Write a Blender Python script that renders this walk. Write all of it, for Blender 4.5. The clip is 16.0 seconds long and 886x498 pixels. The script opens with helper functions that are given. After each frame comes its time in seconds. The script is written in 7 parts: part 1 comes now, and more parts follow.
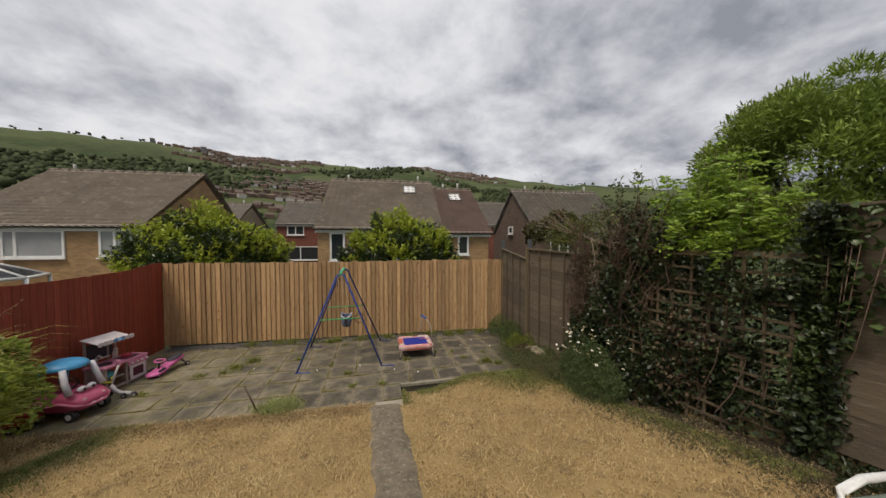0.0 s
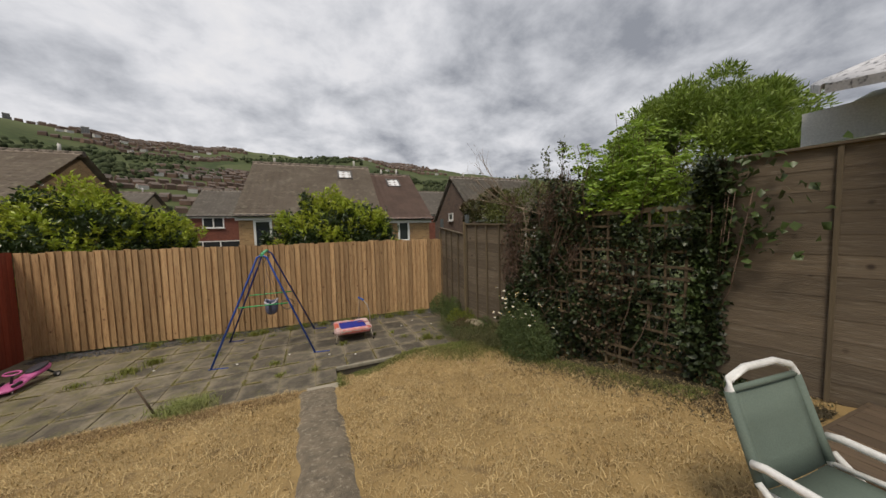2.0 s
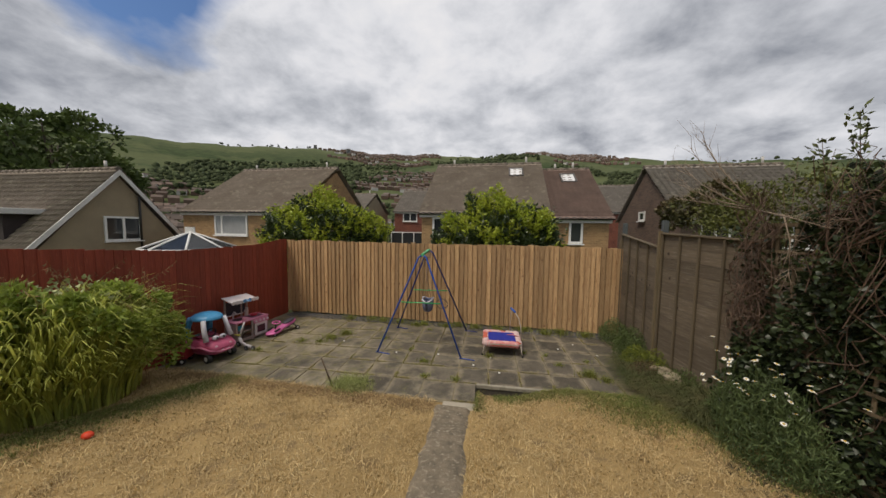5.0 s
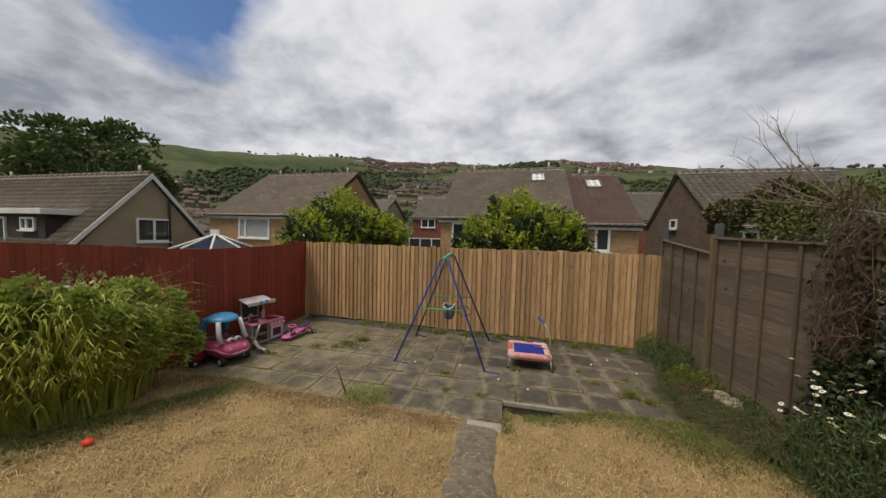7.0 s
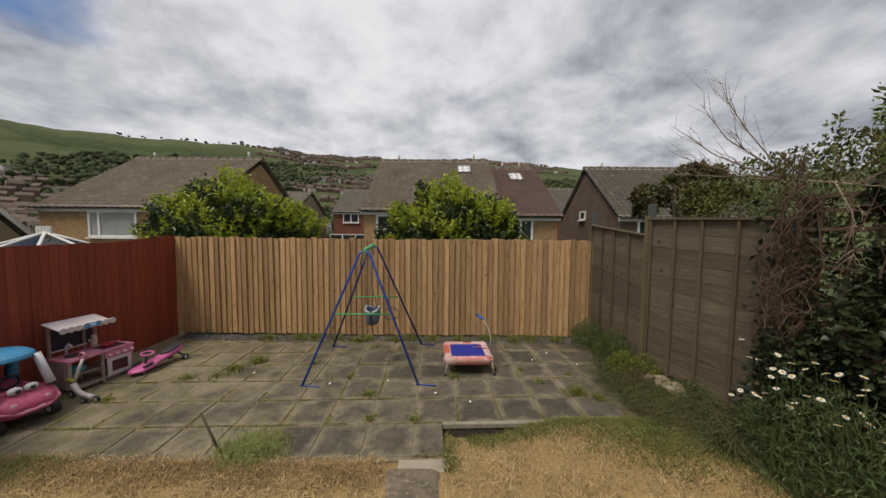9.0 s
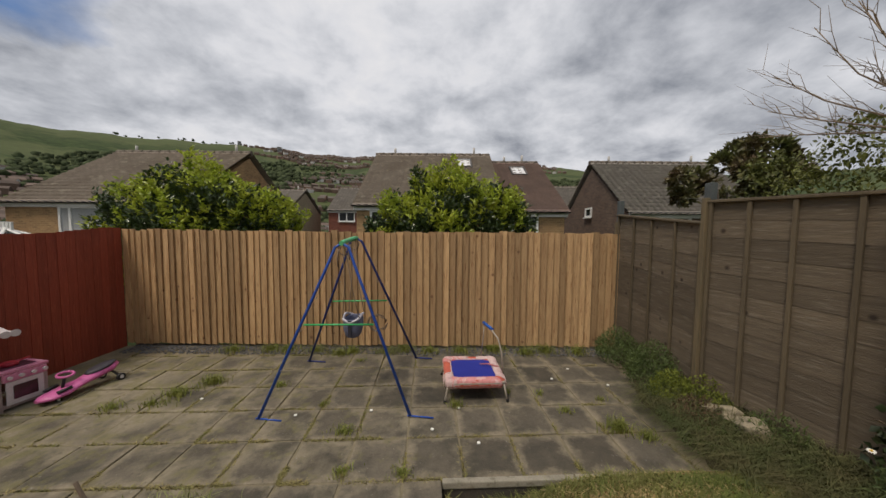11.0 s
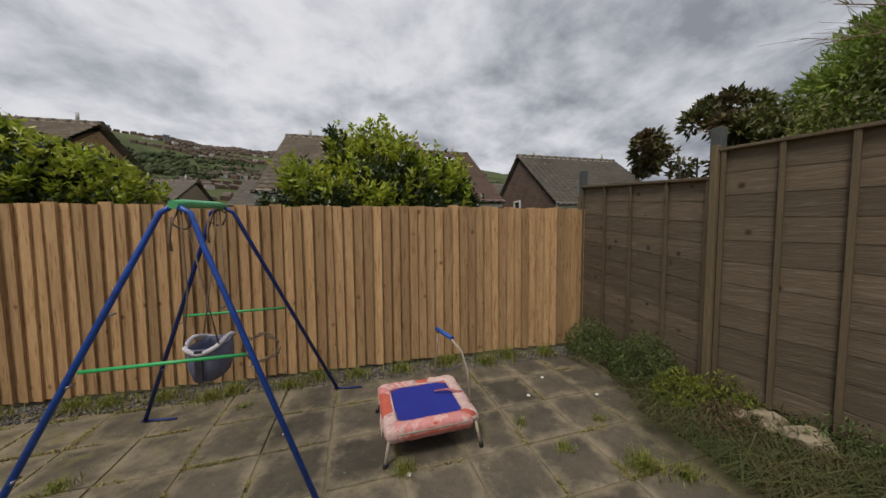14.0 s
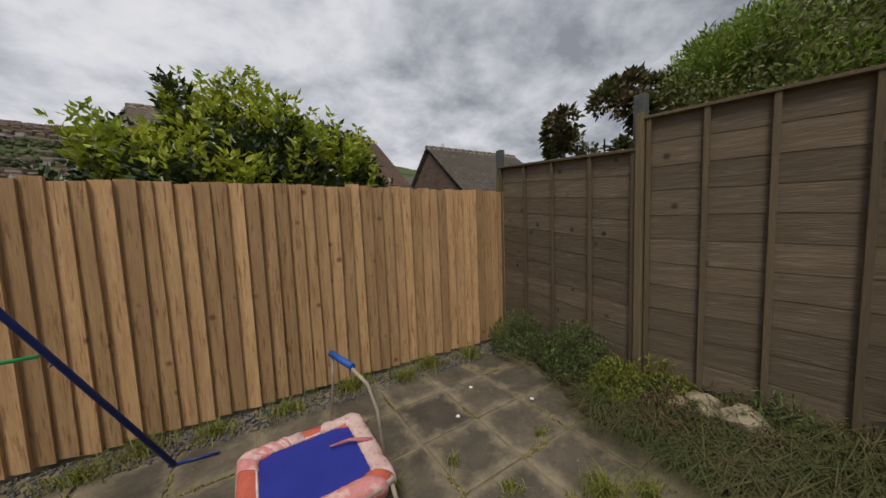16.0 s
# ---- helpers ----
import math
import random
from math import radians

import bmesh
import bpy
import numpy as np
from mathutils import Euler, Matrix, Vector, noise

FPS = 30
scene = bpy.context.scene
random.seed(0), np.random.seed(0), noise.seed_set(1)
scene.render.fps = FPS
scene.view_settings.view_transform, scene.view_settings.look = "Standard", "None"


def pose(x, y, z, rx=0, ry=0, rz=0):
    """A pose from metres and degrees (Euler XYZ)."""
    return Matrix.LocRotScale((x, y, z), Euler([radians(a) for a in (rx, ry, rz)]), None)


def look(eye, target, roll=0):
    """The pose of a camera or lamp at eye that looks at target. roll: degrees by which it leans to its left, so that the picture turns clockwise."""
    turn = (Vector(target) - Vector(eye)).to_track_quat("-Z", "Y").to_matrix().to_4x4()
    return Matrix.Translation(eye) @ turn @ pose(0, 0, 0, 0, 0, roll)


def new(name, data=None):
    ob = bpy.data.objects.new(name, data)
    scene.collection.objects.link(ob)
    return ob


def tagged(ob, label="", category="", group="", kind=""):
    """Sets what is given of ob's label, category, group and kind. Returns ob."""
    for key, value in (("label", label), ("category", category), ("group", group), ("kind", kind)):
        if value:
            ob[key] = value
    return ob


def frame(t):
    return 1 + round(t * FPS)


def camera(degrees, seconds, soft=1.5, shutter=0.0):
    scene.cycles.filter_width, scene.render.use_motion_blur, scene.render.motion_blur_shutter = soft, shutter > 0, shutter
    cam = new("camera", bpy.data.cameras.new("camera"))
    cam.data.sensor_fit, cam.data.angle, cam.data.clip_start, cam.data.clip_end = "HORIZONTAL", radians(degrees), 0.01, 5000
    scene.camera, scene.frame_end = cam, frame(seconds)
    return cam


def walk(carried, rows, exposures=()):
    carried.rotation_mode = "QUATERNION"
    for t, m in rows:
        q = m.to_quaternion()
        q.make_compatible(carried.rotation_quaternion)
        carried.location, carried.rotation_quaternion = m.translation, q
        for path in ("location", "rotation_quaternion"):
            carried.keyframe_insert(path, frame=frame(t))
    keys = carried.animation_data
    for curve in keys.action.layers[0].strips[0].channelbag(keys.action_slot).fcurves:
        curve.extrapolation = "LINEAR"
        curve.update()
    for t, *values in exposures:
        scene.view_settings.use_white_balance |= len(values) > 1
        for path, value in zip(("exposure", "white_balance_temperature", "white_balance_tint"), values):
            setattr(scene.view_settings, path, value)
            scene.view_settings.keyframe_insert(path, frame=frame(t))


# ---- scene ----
cam = camera(111.9, 16.0)
PATH = [
    (0, (2.367, 1.431, 2.436), (2.718, 3.398, 2.364), -0.0),
    (0.5, (2.392, 1.425, 2.412), (2.964, 3.34, 2.337), -0.4),
    (1, (2.408, 1.421, 2.289), (3.093, 3.299, 2.212), -0.9),
    (1.5, (2.418, 1.404, 2.15), (3.152, 3.264, 2.084), -1.0),
    (2, (2.513, 1.546, 2.108), (3.226, 3.411, 1.979), -1.4),
    (2.5, (2.618, 1.671, 2.148), (3.068, 3.615, 2.021), -1.2),
    (3, (2.671, 1.809, 2.124), (2.879, 3.792, 1.98), -0.6),
    (3.5, (2.697, 1.959, 2.163), (2.921, 3.942, 2.03), -0.6),
    (4, (2.741, 2.048, 2.171), (2.972, 4.03, 2.039), -0.5),
    (4.5, (2.865, 2.134, 2.27), (2.764, 4.124, 2.104), -0.5),
    (4.7, (2.854, 2.165, 2.283), (2.55, 4.135, 2.119), 0.4),
    (6.8, (2.652, 2.424, 2.185), (2.156, 4.359, 2.079), 1.5),
    (7, (2.652, 2.489, 2.183), (2.166, 4.426, 2.078), 1.5),
    (7.5, (2.601, 2.678, 2.087), (2.409, 4.665, 1.968), 0.6),
    (8, (2.566, 2.897, 2.073), (2.541, 4.893, 1.958), 0.3),
    (8.5, (2.591, 3.14, 2.056), (2.559, 5.136, 1.929), 0.4),
    (9, (2.534, 3.35, 2.034), (2.526, 5.346, 1.912), 0.5),
    (9.2, (2.532, 3.449, 2.009), (2.528, 5.444, 1.874), 0.4),
    (11.5, (2.518, 4.437, 1.85), (2.525, 6.433, 1.733), 0.6),
    (12, (2.475, 4.64, 1.793), (2.497, 6.636, 1.673), 0.7),
    (12.5, (2.483, 4.858, 1.752), (2.507, 6.855, 1.633), 0.5),
    (13, (2.485, 5.07, 1.749), (2.517, 7.066, 1.628), 0.6),
    (13.5, (2.44, 5.252, 1.704), (2.584, 7.244, 1.583), 0.6),
    (14, (2.498, 5.473, 1.585), (2.971, 7.412, 1.465), -0.5),
    (14.5, (2.58, 5.623, 1.543), (3.365, 7.456, 1.395), -1.3),
    (15, (2.567, 5.818, 1.473), (3.621, 7.51, 1.305), -1.9),
    (15.5, (2.65, 5.96, 1.476), (3.726, 7.637, 1.308), -2.3),
    (16, (2.777, 6.108, 1.487), (3.776, 7.832, 1.325), -2.2),
]
walk(cam, [(t, look(eye, target, roll)) for t, eye, target, roll in PATH], [(0, 0.52, 6600, 11), (4.5, 0.52, 6600, 11), (9, 0.50, 6600, 11), (13, 0.40, 6500, 11), (16, 0.40, 6500, 11)])

# ---- light ----
def node_world():
    w = bpy.data.worlds.new("overcast_sky")
    scene.world = w
    w.use_nodes = True
    nt = w.node_tree
    nt.nodes.clear()
    N, L = nt.nodes.new, nt.links.new
    out, bg = N("ShaderNodeOutputWorld"), N("ShaderNodeBackground")
    sky = N("ShaderNodeTexSky")
    sky.sky_type, sky.sun_disc = "NISHITA", False
    sky.sun_elevation, sky.sun_rotation = radians(60), radians(-138)
    co, sep = N("ShaderNodeTexCoord"), N("ShaderNodeSeparateXYZ")
    L(co.outputs["Generated"], sep.inputs[0])

    def math_node(op, a, b=None):
        m = N("ShaderNodeMath")
        m.operation = op
        for k, v in enumerate((a, b)):
            if v is None:
                continue
            if isinstance(v, (int, float)):
                m.inputs[k].default_value = v
            else:
                L(v, m.inputs[k])
        return m.outputs[0]

    # cloud on a level layer, drawn out flat towards the horizon
    flat = N("ShaderNodeCombineXYZ")
    height = math_node("ADD", math_node("MAXIMUM", sep.outputs[2], 0.0), 0.34)
    L(math_node("DIVIDE", sep.outputs[0], height), flat.inputs[0])
    L(math_node("DIVIDE", sep.outputs[1], height), flat.inputs[1])

    def fbm(scale, detail, rough, dist, shift):
        m = N("ShaderNodeMapping")
        m.inputs["Location"].default_value = shift
        L(flat.outputs[0], m.inputs[0])
        n = N("ShaderNodeTexNoise")
        n.inputs["Scale"].default_value, n.inputs["Detail"].default_value = scale, detail
        n.inputs["Roughness"].default_value, n.inputs["Distortion"].default_value = rough, dist
        L(m.outputs[0], n.inputs["Vector"])
        return n.outputs["Fac"]

    def ramp(fac, *stops):
        r = N("ShaderNodeValToRGB")
        el = r.color_ramp.elements
        while len(el) < len(stops):
            el.new(0.5)
        for e, (p, c) in zip(el, stops):
            e.position, e.color = p, (*c, 1)
        L(fac, r.inputs[0])
        return r.outputs[0]

    def mix(fac, a, b, kind="MIX"):
        m = N("ShaderNodeMix")
        m.data_type, m.blend_type = "RGBA", kind
        for s_, v in ((0, fac), (6, a), (7, b)):
            if isinstance(v, (int, float)):
                m.inputs[s_].default_value = v
            elif isinstance(v, tuple):
                m.inputs[s_].default_value = (*v, 1)
            else:
                L(v, m.inputs[s_])
        return m.outputs[2]

    broad = fbm(0.75, 3, 0.45, 0.0, (3.1, 1.7, 0))
    fine = fbm(4.2, 10, 0.58, 0.15, (0.4, 5.2, 0.6))
    mixed = math_node("ADD", math_node("MULTIPLY", broad, 0.45), math_node("MULTIPLY", fine, 0.55))
    # heavier cloud to the east
    lean = math_node("MULTIPLY", sep.outputs[0], -0.10)
    east = math_node("MULTIPLY", math_node("MAXIMUM", math_node("SUBTRACT", sep.outputs[0], 0.30), 0.0), -0.12)
    west = math_node("MULTIPLY", math_node("MAXIMUM", math_node("SUBTRACT", -0.25, sep.outputs[0]), 0.0), -0.28)
    mixed = math_node("ADD", math_node("ADD", mixed, lean), math_node("ADD", east, west))
    clouds = ramp(mixed, (0.30, (0.19, 0.205, 0.235)), (0.45, (0.40, 0.415, 0.445)), (0.53, (0.51, 0.52, 0.545)), (0.62, (0.575, 0.575, 0.585)))
    # a break in the cloud to the west
    dot = N("ShaderNodeVectorMath")
    dot.operation = "DOT_PRODUCT"
    L(co.outputs["Generated"], dot.inputs[0])
    dot.inputs[1].default_value = (-0.74, 0.42, 0.525)
    thin = math_node("MULTIPLY", math_node("SUBTRACT", dot.outputs["Value"], 0.945), 6.0)
    gaps = ramp(math_node("ADD", fbm(1.6, 6, 0.5, 0.1, (7.7, 2.2, 0)), thin), (0.66, (0, 0, 0)), (0.80, (1, 1, 1)))
    blue = mix(1.0, sky.outputs[0], (0.048, 0.06, 0.075), "MULTIPLY")
    both = mix(gaps, clouds, blue)
    L(both, bg.inputs[0])
    bg.inputs[1].default_value = 1.0
    L(bg.outputs[0], out.inputs[0])


node_world()
sun = new("sun", bpy.data.lights.new("sun", "SUN"))
sun.data.energy, sun.data.angle, sun.data.color = 1.6, radians(16), (1.0, 0.90, 0.76)
sun.matrix_world = look((-4.5, -5, 12), (0, 0, 0))

# ---- materials ----
MATS = {}


def mat(name, a, b=None, scale=8.0, rough=0.8, bump=0.3, fine=60.0, island=0.0, obj=0.0, metal=0.0, c=None, knots=None, stretch=(1, 1, 1), spec=0.4, trans=0.0):
    """Two-scale mottled surface: a to b by broad noise, c as spots, value shifted per piece."""
    if name in MATS:
        return MATS[name]
    m = bpy.data.materials.new(name)
    m.use_nodes = True
    nt = m.node_tree
    N, L = nt.nodes.new, nt.links.new
    p = nt.nodes["Principled BSDF"]
    p.inputs["Roughness"].default_value, p.inputs["Metallic"].default_value = rough, metal
    p.inputs["Specular IOR Level"].default_value = spec
    b = b or tuple(v * 0.8 for v in a)
    co = N("ShaderNodeTexCoord")
    mp = N("ShaderNodeMapping")
    mp.inputs["Scale"].default_value = stretch
    L(co.outputs["Object"], mp.inputs[0])
    src = mp.outputs[0]
    if obj:
        info = N("ShaderNodeObjectInfo")
        off = N("ShaderNodeVectorMath")
        off.operation = "ADD"
        sc = N("ShaderNodeMath")
        sc.operation = "MULTIPLY"
        sc.inputs[1].default_value = 37.0
        L(info.outputs["Random"], sc.inputs[0])
        L(src, off.inputs[0])
        L(sc.outputs[0], off.inputs[1])
        src = off.outputs[0]

    def nz(sc_, det):
        n = N("ShaderNodeTexNoise")
        n.inputs["Scale"].default_value, n.inputs["Detail"].default_value = sc_, det
        n.inputs["Roughness"].default_value = 0.6
        L(src, n.inputs["Vector"])
        return n.outputs["Fac"]

    broad, small = nz(scale, 4), nz(fine, 4)
    r = N("ShaderNodeValToRGB")
    r.color_ramp.elements[0].position, r.color_ramp.elements[0].color = 0.32, (*a, 1)
    r.color_ramp.elements[1].position, r.color_ramp.elements[1].color = 0.68, (*b, 1)
    L(broad, r.inputs[0])
    col = r.outputs[0]

    def hsv(col_, val):
        h = N("ShaderNodeHueSaturation")
        L(val, h.inputs["Value"])
        L(col_, h.inputs["Color"])
        return h.outputs[0]

    def span(src_, lo, hi):
        k = N("ShaderNodeMapRange")
        k.inputs["To Min"].default_value, k.inputs["To Max"].default_value = lo, hi
        L(src_, k.inputs["Value"])
        return k.outputs[0]

    if c:
        rr = N("ShaderNodeValToRGB")
        rr.color_ramp.elements[0].position, rr.color_ramp.elements[1].position = 0.54, 0.66
        L(nz(scale * 2.7, 6), rr.inputs[0])
        mx = N("ShaderNodeMix")
        mx.data_type = "RGBA"
        L(rr.outputs[0], mx.inputs[0])
        L(col, mx.inputs[6])
        mx.inputs[7].default_value = (*c, 1)
        col = mx.outputs[2]
    if knots:
        vo, kr, km = N("ShaderNodeTexVoronoi"), N("ShaderNodeValToRGB"), N("ShaderNodeMix")
        vo.inputs["Scale"].default_value = 4.2
        raw = co.outputs["Object"]
        if obj:
            o2 = N("ShaderNodeVectorMath")
            o2.operation = "ADD"
            L(raw, o2.inputs[0])
            L(sc.outputs[0], o2.inputs[1])
            raw = o2.outputs[0]
        L(raw, vo.inputs["Vector"])
        kr.color_ramp.elements[0].position, kr.color_ramp.elements[0].color = 0.05, (1, 1, 1, 1)
        kr.color_ramp.elements[1].position, kr.color_ramp.elements[1].color = 0.13, (0, 0, 0, 1)
        L(vo.outputs["Distance"], kr.inputs[0])
        km.data_type = "RGBA"
        L(kr.outputs[0], km.inputs[0])
        L(col, km.inputs[6])
        km.inputs[7].default_value = (*knots, 1)
        col = km.outputs[2]
    col = hsv(col, span(small, 0.72, 1.28))
    if island:
        geo = N("ShaderNodeNewGeometry")
        col = hsv(col, span(geo.outputs["Random Per Island"], 1 - island, 1 + island))
    if obj:
        col = hsv(col, span(info.outputs["Random"], 1 - obj, 1 + obj))
    L(col, p.inputs["Base Color"])
    if bump:
        bp = N("ShaderNodeBump")
        bp.inputs["Strength"].default_value, bp.inputs["Distance"].default_value = bump, 0.01
        L(small, bp.inputs["Height"])
        L(bp.outputs[0], p.inputs["Normal"])
    if trans:
        tr, ad, o = N("ShaderNodeBsdfTranslucent"), N("ShaderNodeMixShader"), nt.nodes["Material Output"]
        ad.inputs[0].default_value = trans
        L(col, tr.inputs[0])
        L(p.outputs[0], ad.inputs[1])
        L(tr.outputs[0], ad.inputs[2])
        L(ad.outputs[0], o.inputs[0])
    MATS[name] = m
    return m


def glass_dark():
    if "window_glass" in MATS:
        return MATS["window_glass"]
    m = bpy.data.materials.new("window_glass")
    m.use_nodes = True
    p = m.node_tree.nodes["Principled BSDF"]
    p.inputs["Base Color"].default_value = (0.03, 0.035, 0.04, 1)
    p.inputs["Roughness"].default_value = 0.06
    p.inputs["Specular IOR Level"].default_value = 0.8
    MATS["window_glass"] = m
    return m


# ---- mesh tools ----
def mesh_of(name, bm, material):
    me = bpy.data.meshes.new(name)
    bm.to_mesh(me)
    bm.free()
    if material:
        me.materials.append(material)
    return me


def part(name, bm, material, parent=None, label=""):
    me = bm if isinstance(bm, bpy.types.Mesh) else mesh_of(name, bm, material)
    ob = new(name, me)
    if parent:
        ob.parent = parent
    if label:
        tagged(ob, label)
    return ob


def thing(name, m, label, category, group="", kind=""):
    ob = new(name)
    ob.matrix_basis = m if isinstance(m, Matrix) else Matrix.Translation(m)
    ob.empty_display_size = 0.1
    return tagged(ob, label, category, group, kind)


def box(x0, x1, y0, y1, z0, z1, bm=None, bev=0.0, m=None):
    bm = bm or bmesh.new()
    r = bmesh.ops.create_cube(bm, size=1, matrix=(m or Matrix()) @ Matrix.LocRotScale(((x0 + x1) / 2, (y0 + y1) / 2, (z0 + z1) / 2), None, (x1 - x0, y1 - y0, z1 - z0)))
    if bev:
        es = list({e for v in r["verts"] for e in v.link_edges})
        bmesh.ops.bevel(bm, geom=es, offset=bev, segments=2, affect="EDGES", profile=0.6)
    return bm


def tube(points, radius, bm=None, sides=8, taper=1.0, caps=True):
    bm = bm or bmesh.new()
    pts = [Vector(p) for p in points]
    rings = []
    for k, p in enumerate(pts):
        d = (pts[min(k + 1, len(pts) - 1)] - pts[max(k - 1, 0)]).normalized()
        side = d.cross(Vector((0.13, 0.27, 0.95))).normalized()
        if side.length < 0.1:
            side = Vector((1, 0, 0))
        up = side.cross(d)
        r = radius * (1 + (taper - 1) * k / max(len(pts) - 1, 1))
        rings.append([bm.verts.new(p + r * (math.cos(2 * math.pi * a / sides) * side + math.sin(2 * math.pi * a / sides) * up)) for a in range(sides)])
    for a, b in zip(rings, rings[1:]):
        for k in range(sides):
            f = bm.faces.new((a[k], a[(k + 1) % sides], b[(k + 1) % sides], b[k]))
            f.smooth = True
    if caps:
        bm.faces.new(rings[0][::-1])
        bm.faces.new(rings[-1])
    return bm


def prism(profile, depth, axis="x", bm=None, at=0.0):
    """A flat outline swept along an axis. Outline in the two other axes."""
    bm = bm or bmesh.new()

    def place(u, v, w):
        return {"x": (w, u, v), "y": (u, w, v), "z": (u, v, w)}[axis]
    a = [bm.verts.new(place(u, v, at)) for u, v in profile]
    b = [bm.verts.new(place(u, v, at + depth)) for u, v in profile]
    n = len(profile)
    bm.faces.new(a)
    bm.faces.new(b[::-1])
    for k in range(n):
        bm.faces.new((a[k], b[k], b[(k + 1) % n], a[(k + 1) % n]))
    bmesh.ops.recalc_face_normals(bm, faces=bm.faces)
    return bm


def soft_mesh(verts, faces, name, material, smooth=False):
    """A mesh straight from number arrays; verts (n,3), faces (m,k)."""
    me = bpy.data.meshes.new(name)
    verts, faces = np.asarray(verts, np.float32), np.asarray(faces, np.int32)
    me.vertices.add(len(verts))
    me.vertices.foreach_set("co", verts.ravel())
    k = faces.shape[1]
    me.loops.add(faces.size)
    me.loops.foreach_set("vertex_index", faces.ravel())
    me.polygons.add(len(faces))
    me.polygons.foreach_set("loop_start", np.arange(len(faces), dtype=np.int32) * k)
    me.polygons.foreach_set("loop_total", np.full(len(faces), k, np.int32))
    if smooth:
        me.polygons.foreach_set("use_smooth", np.ones(len(faces), bool))
    me.update(calc_edges=True)
    me.materials.append(material)
    return me


RNG = np.random.default_rng(7)


def unit(v):
    return v / np.maximum(np.linalg.norm(v, axis=1, keepdims=True), 1e-6)


def leaves(centres, outward, length, width, name, material, wild=0.6, droop=0.15):
    """A folded four-cornered leaf at each centre, pointing roughly outward."""
    n = len(centres)
    d = unit(outward + wild * RNG.normal(size=(n, 3)) - np.array([0, 0, droop]))
    s = unit(np.cross(d, RNG.normal(size=(n, 3))))
    up = np.cross(s, d)
    ln = (length * RNG.uniform(0.6, 1.3, n))[:, None]
    wd = (width * RNG.uniform(0.7, 1.2, n))[:, None]
    base, tip = centres, centres + d * ln
    mid = centres + d * ln * 0.45
    v = np.stack([base, mid + s * wd / 2 + up * wd * 0.2, tip, mid - s * wd / 2 + up * wd * 0.2], 1).reshape(-1, 3)
    f = (np.arange(n)[:, None] * 4 + np.array([0, 1, 2, 3]))
    tri = np.concatenate([f[:, [0, 1, 2]], f[:, [0, 2, 3]]])
    return soft_mesh(v, tri, name, material)


def blades(xy, z, height, width, name, material, lean=0.5, curl=True):
    """Grass blades: a bent strip of three triangles each."""
    n = len(xy)
    h = (height * RNG.uniform(0.45, 1.25, n))[:, None]
    a = RNG.uniform(0, 2 * np.pi, n)
    side = np.stack([np.cos(a), np.sin(a), 0 * a], 1) * (width * RNG.uniform(0.6, 1.3, n))[:, None] / 2
    b = RNG.uniform(0, 2 * np.pi, n)
    tilt = np.stack([np.cos(b), np.sin(b), 0 * b], 1) * (lean * RNG.uniform(0.1, 1.3, n))[:, None] * h
    root = np.concatenate([xy, np.asarray(z).reshape(-1, 1)], 1)
    mid = root + tilt * 0.3 + np.array([0, 0, 1.0]) * h * 0.6
    tip = root + tilt * 1.1 + np.array([0, 0, 1.0]) * h * np.clip(1.05 - 0.35 * lean, 0.2, 1)
    v = np.stack([root - side, root + side, mid + side * 0.8, mid - side * 0.8, tip], 1).reshape(-1, 3)
    q = np.arange(n)[:, None] * 5
    f = np.concatenate([q + [0, 1, 2], q + [0, 2, 3], q + [3, 2, 4]])
    return soft_mesh(v, f, name, material)


def lumpy(n, centre, radii, lumps, seed, low=-0.4):
    """Points and outward ways over a lumpy crown made of many overlapping small domes."""
    rng = np.random.default_rng(seed)
    d = unit(rng.normal(size=(lumps, 3)) + np.array([0, 0, 0.25]))
    d = d[d[:, 2] > low]
    cen = d * rng.uniform(0.62, 0.95, (len(d), 1)) * np.array(radii)
    size = rng.uniform(0.20, 0.36, len(d)) * min(radii)
    k = rng.integers(0, len(d), n)
    o = unit(rng.normal(size=(n, 3)) + d[k] * 0.8 + np.array([0, 0, 0.35]))
    pts = cen[k] + o * size[k][:, None] * rng.uniform(0.55, 1.08, (n, 1))
    return pts + np.array(centre), o

# ---- ground ----
def smooth(a, b, x):
    t = np.clip((x - a) / (b - a), 0, 1)
    return t * t * (3 - 2 * t)


def lawn_z(x, y):
    """The lawn falls to the patio, lowest beside the path, level with it further east."""
    x, y = np.asarray(x, float), np.asarray(y, float) - 0.16
    z = 0.165 * (5.70 - y)
    z = np.where(y < 2.2, 0.165 * 3.5 + 0.05 * (2.2 - y), z)
    return z + (0.15 * smooth(2.95, 3.85, x) - 0.05 * smooth(3.5, 2.9, x) * (x > 2.6)) * smooth(5.0, 6.2, y) + 0.06 * smooth(4.6, 6.2, x) * smooth(5.6, 4.5, y)


SLAB = 0.468
TURN = radians(2.6)
SLAB_O = Vector((2.22, 6.868))
SLAB_U = Vector((math.cos(TURN), math.sin(TURN)))
SLAB_V = Vector((-math.sin(TURN), math.cos(TURN)))


def slab_xy(i, j):
    return SLAB_O + SLAB_U * (i * SLAB) + SLAB_V * (j * SLAB)


SKY_AZ = [-180, -120, -90, -72, -61, -50, -40, -30, -22, -15, -8, 0, 5, 12, 20, 27, 33, 45, 70, 120, 180]
SKY_EL = [4.0, 6.0, 8.6, 9.5, 10.3, 11.1, 12.0, 12.0, 12.1, 12.1, 12.2, 12.5, 12.6, 11.6, 10.6, 9.8, 8.6, 7.6, 6.0, 5.0, 4.0]


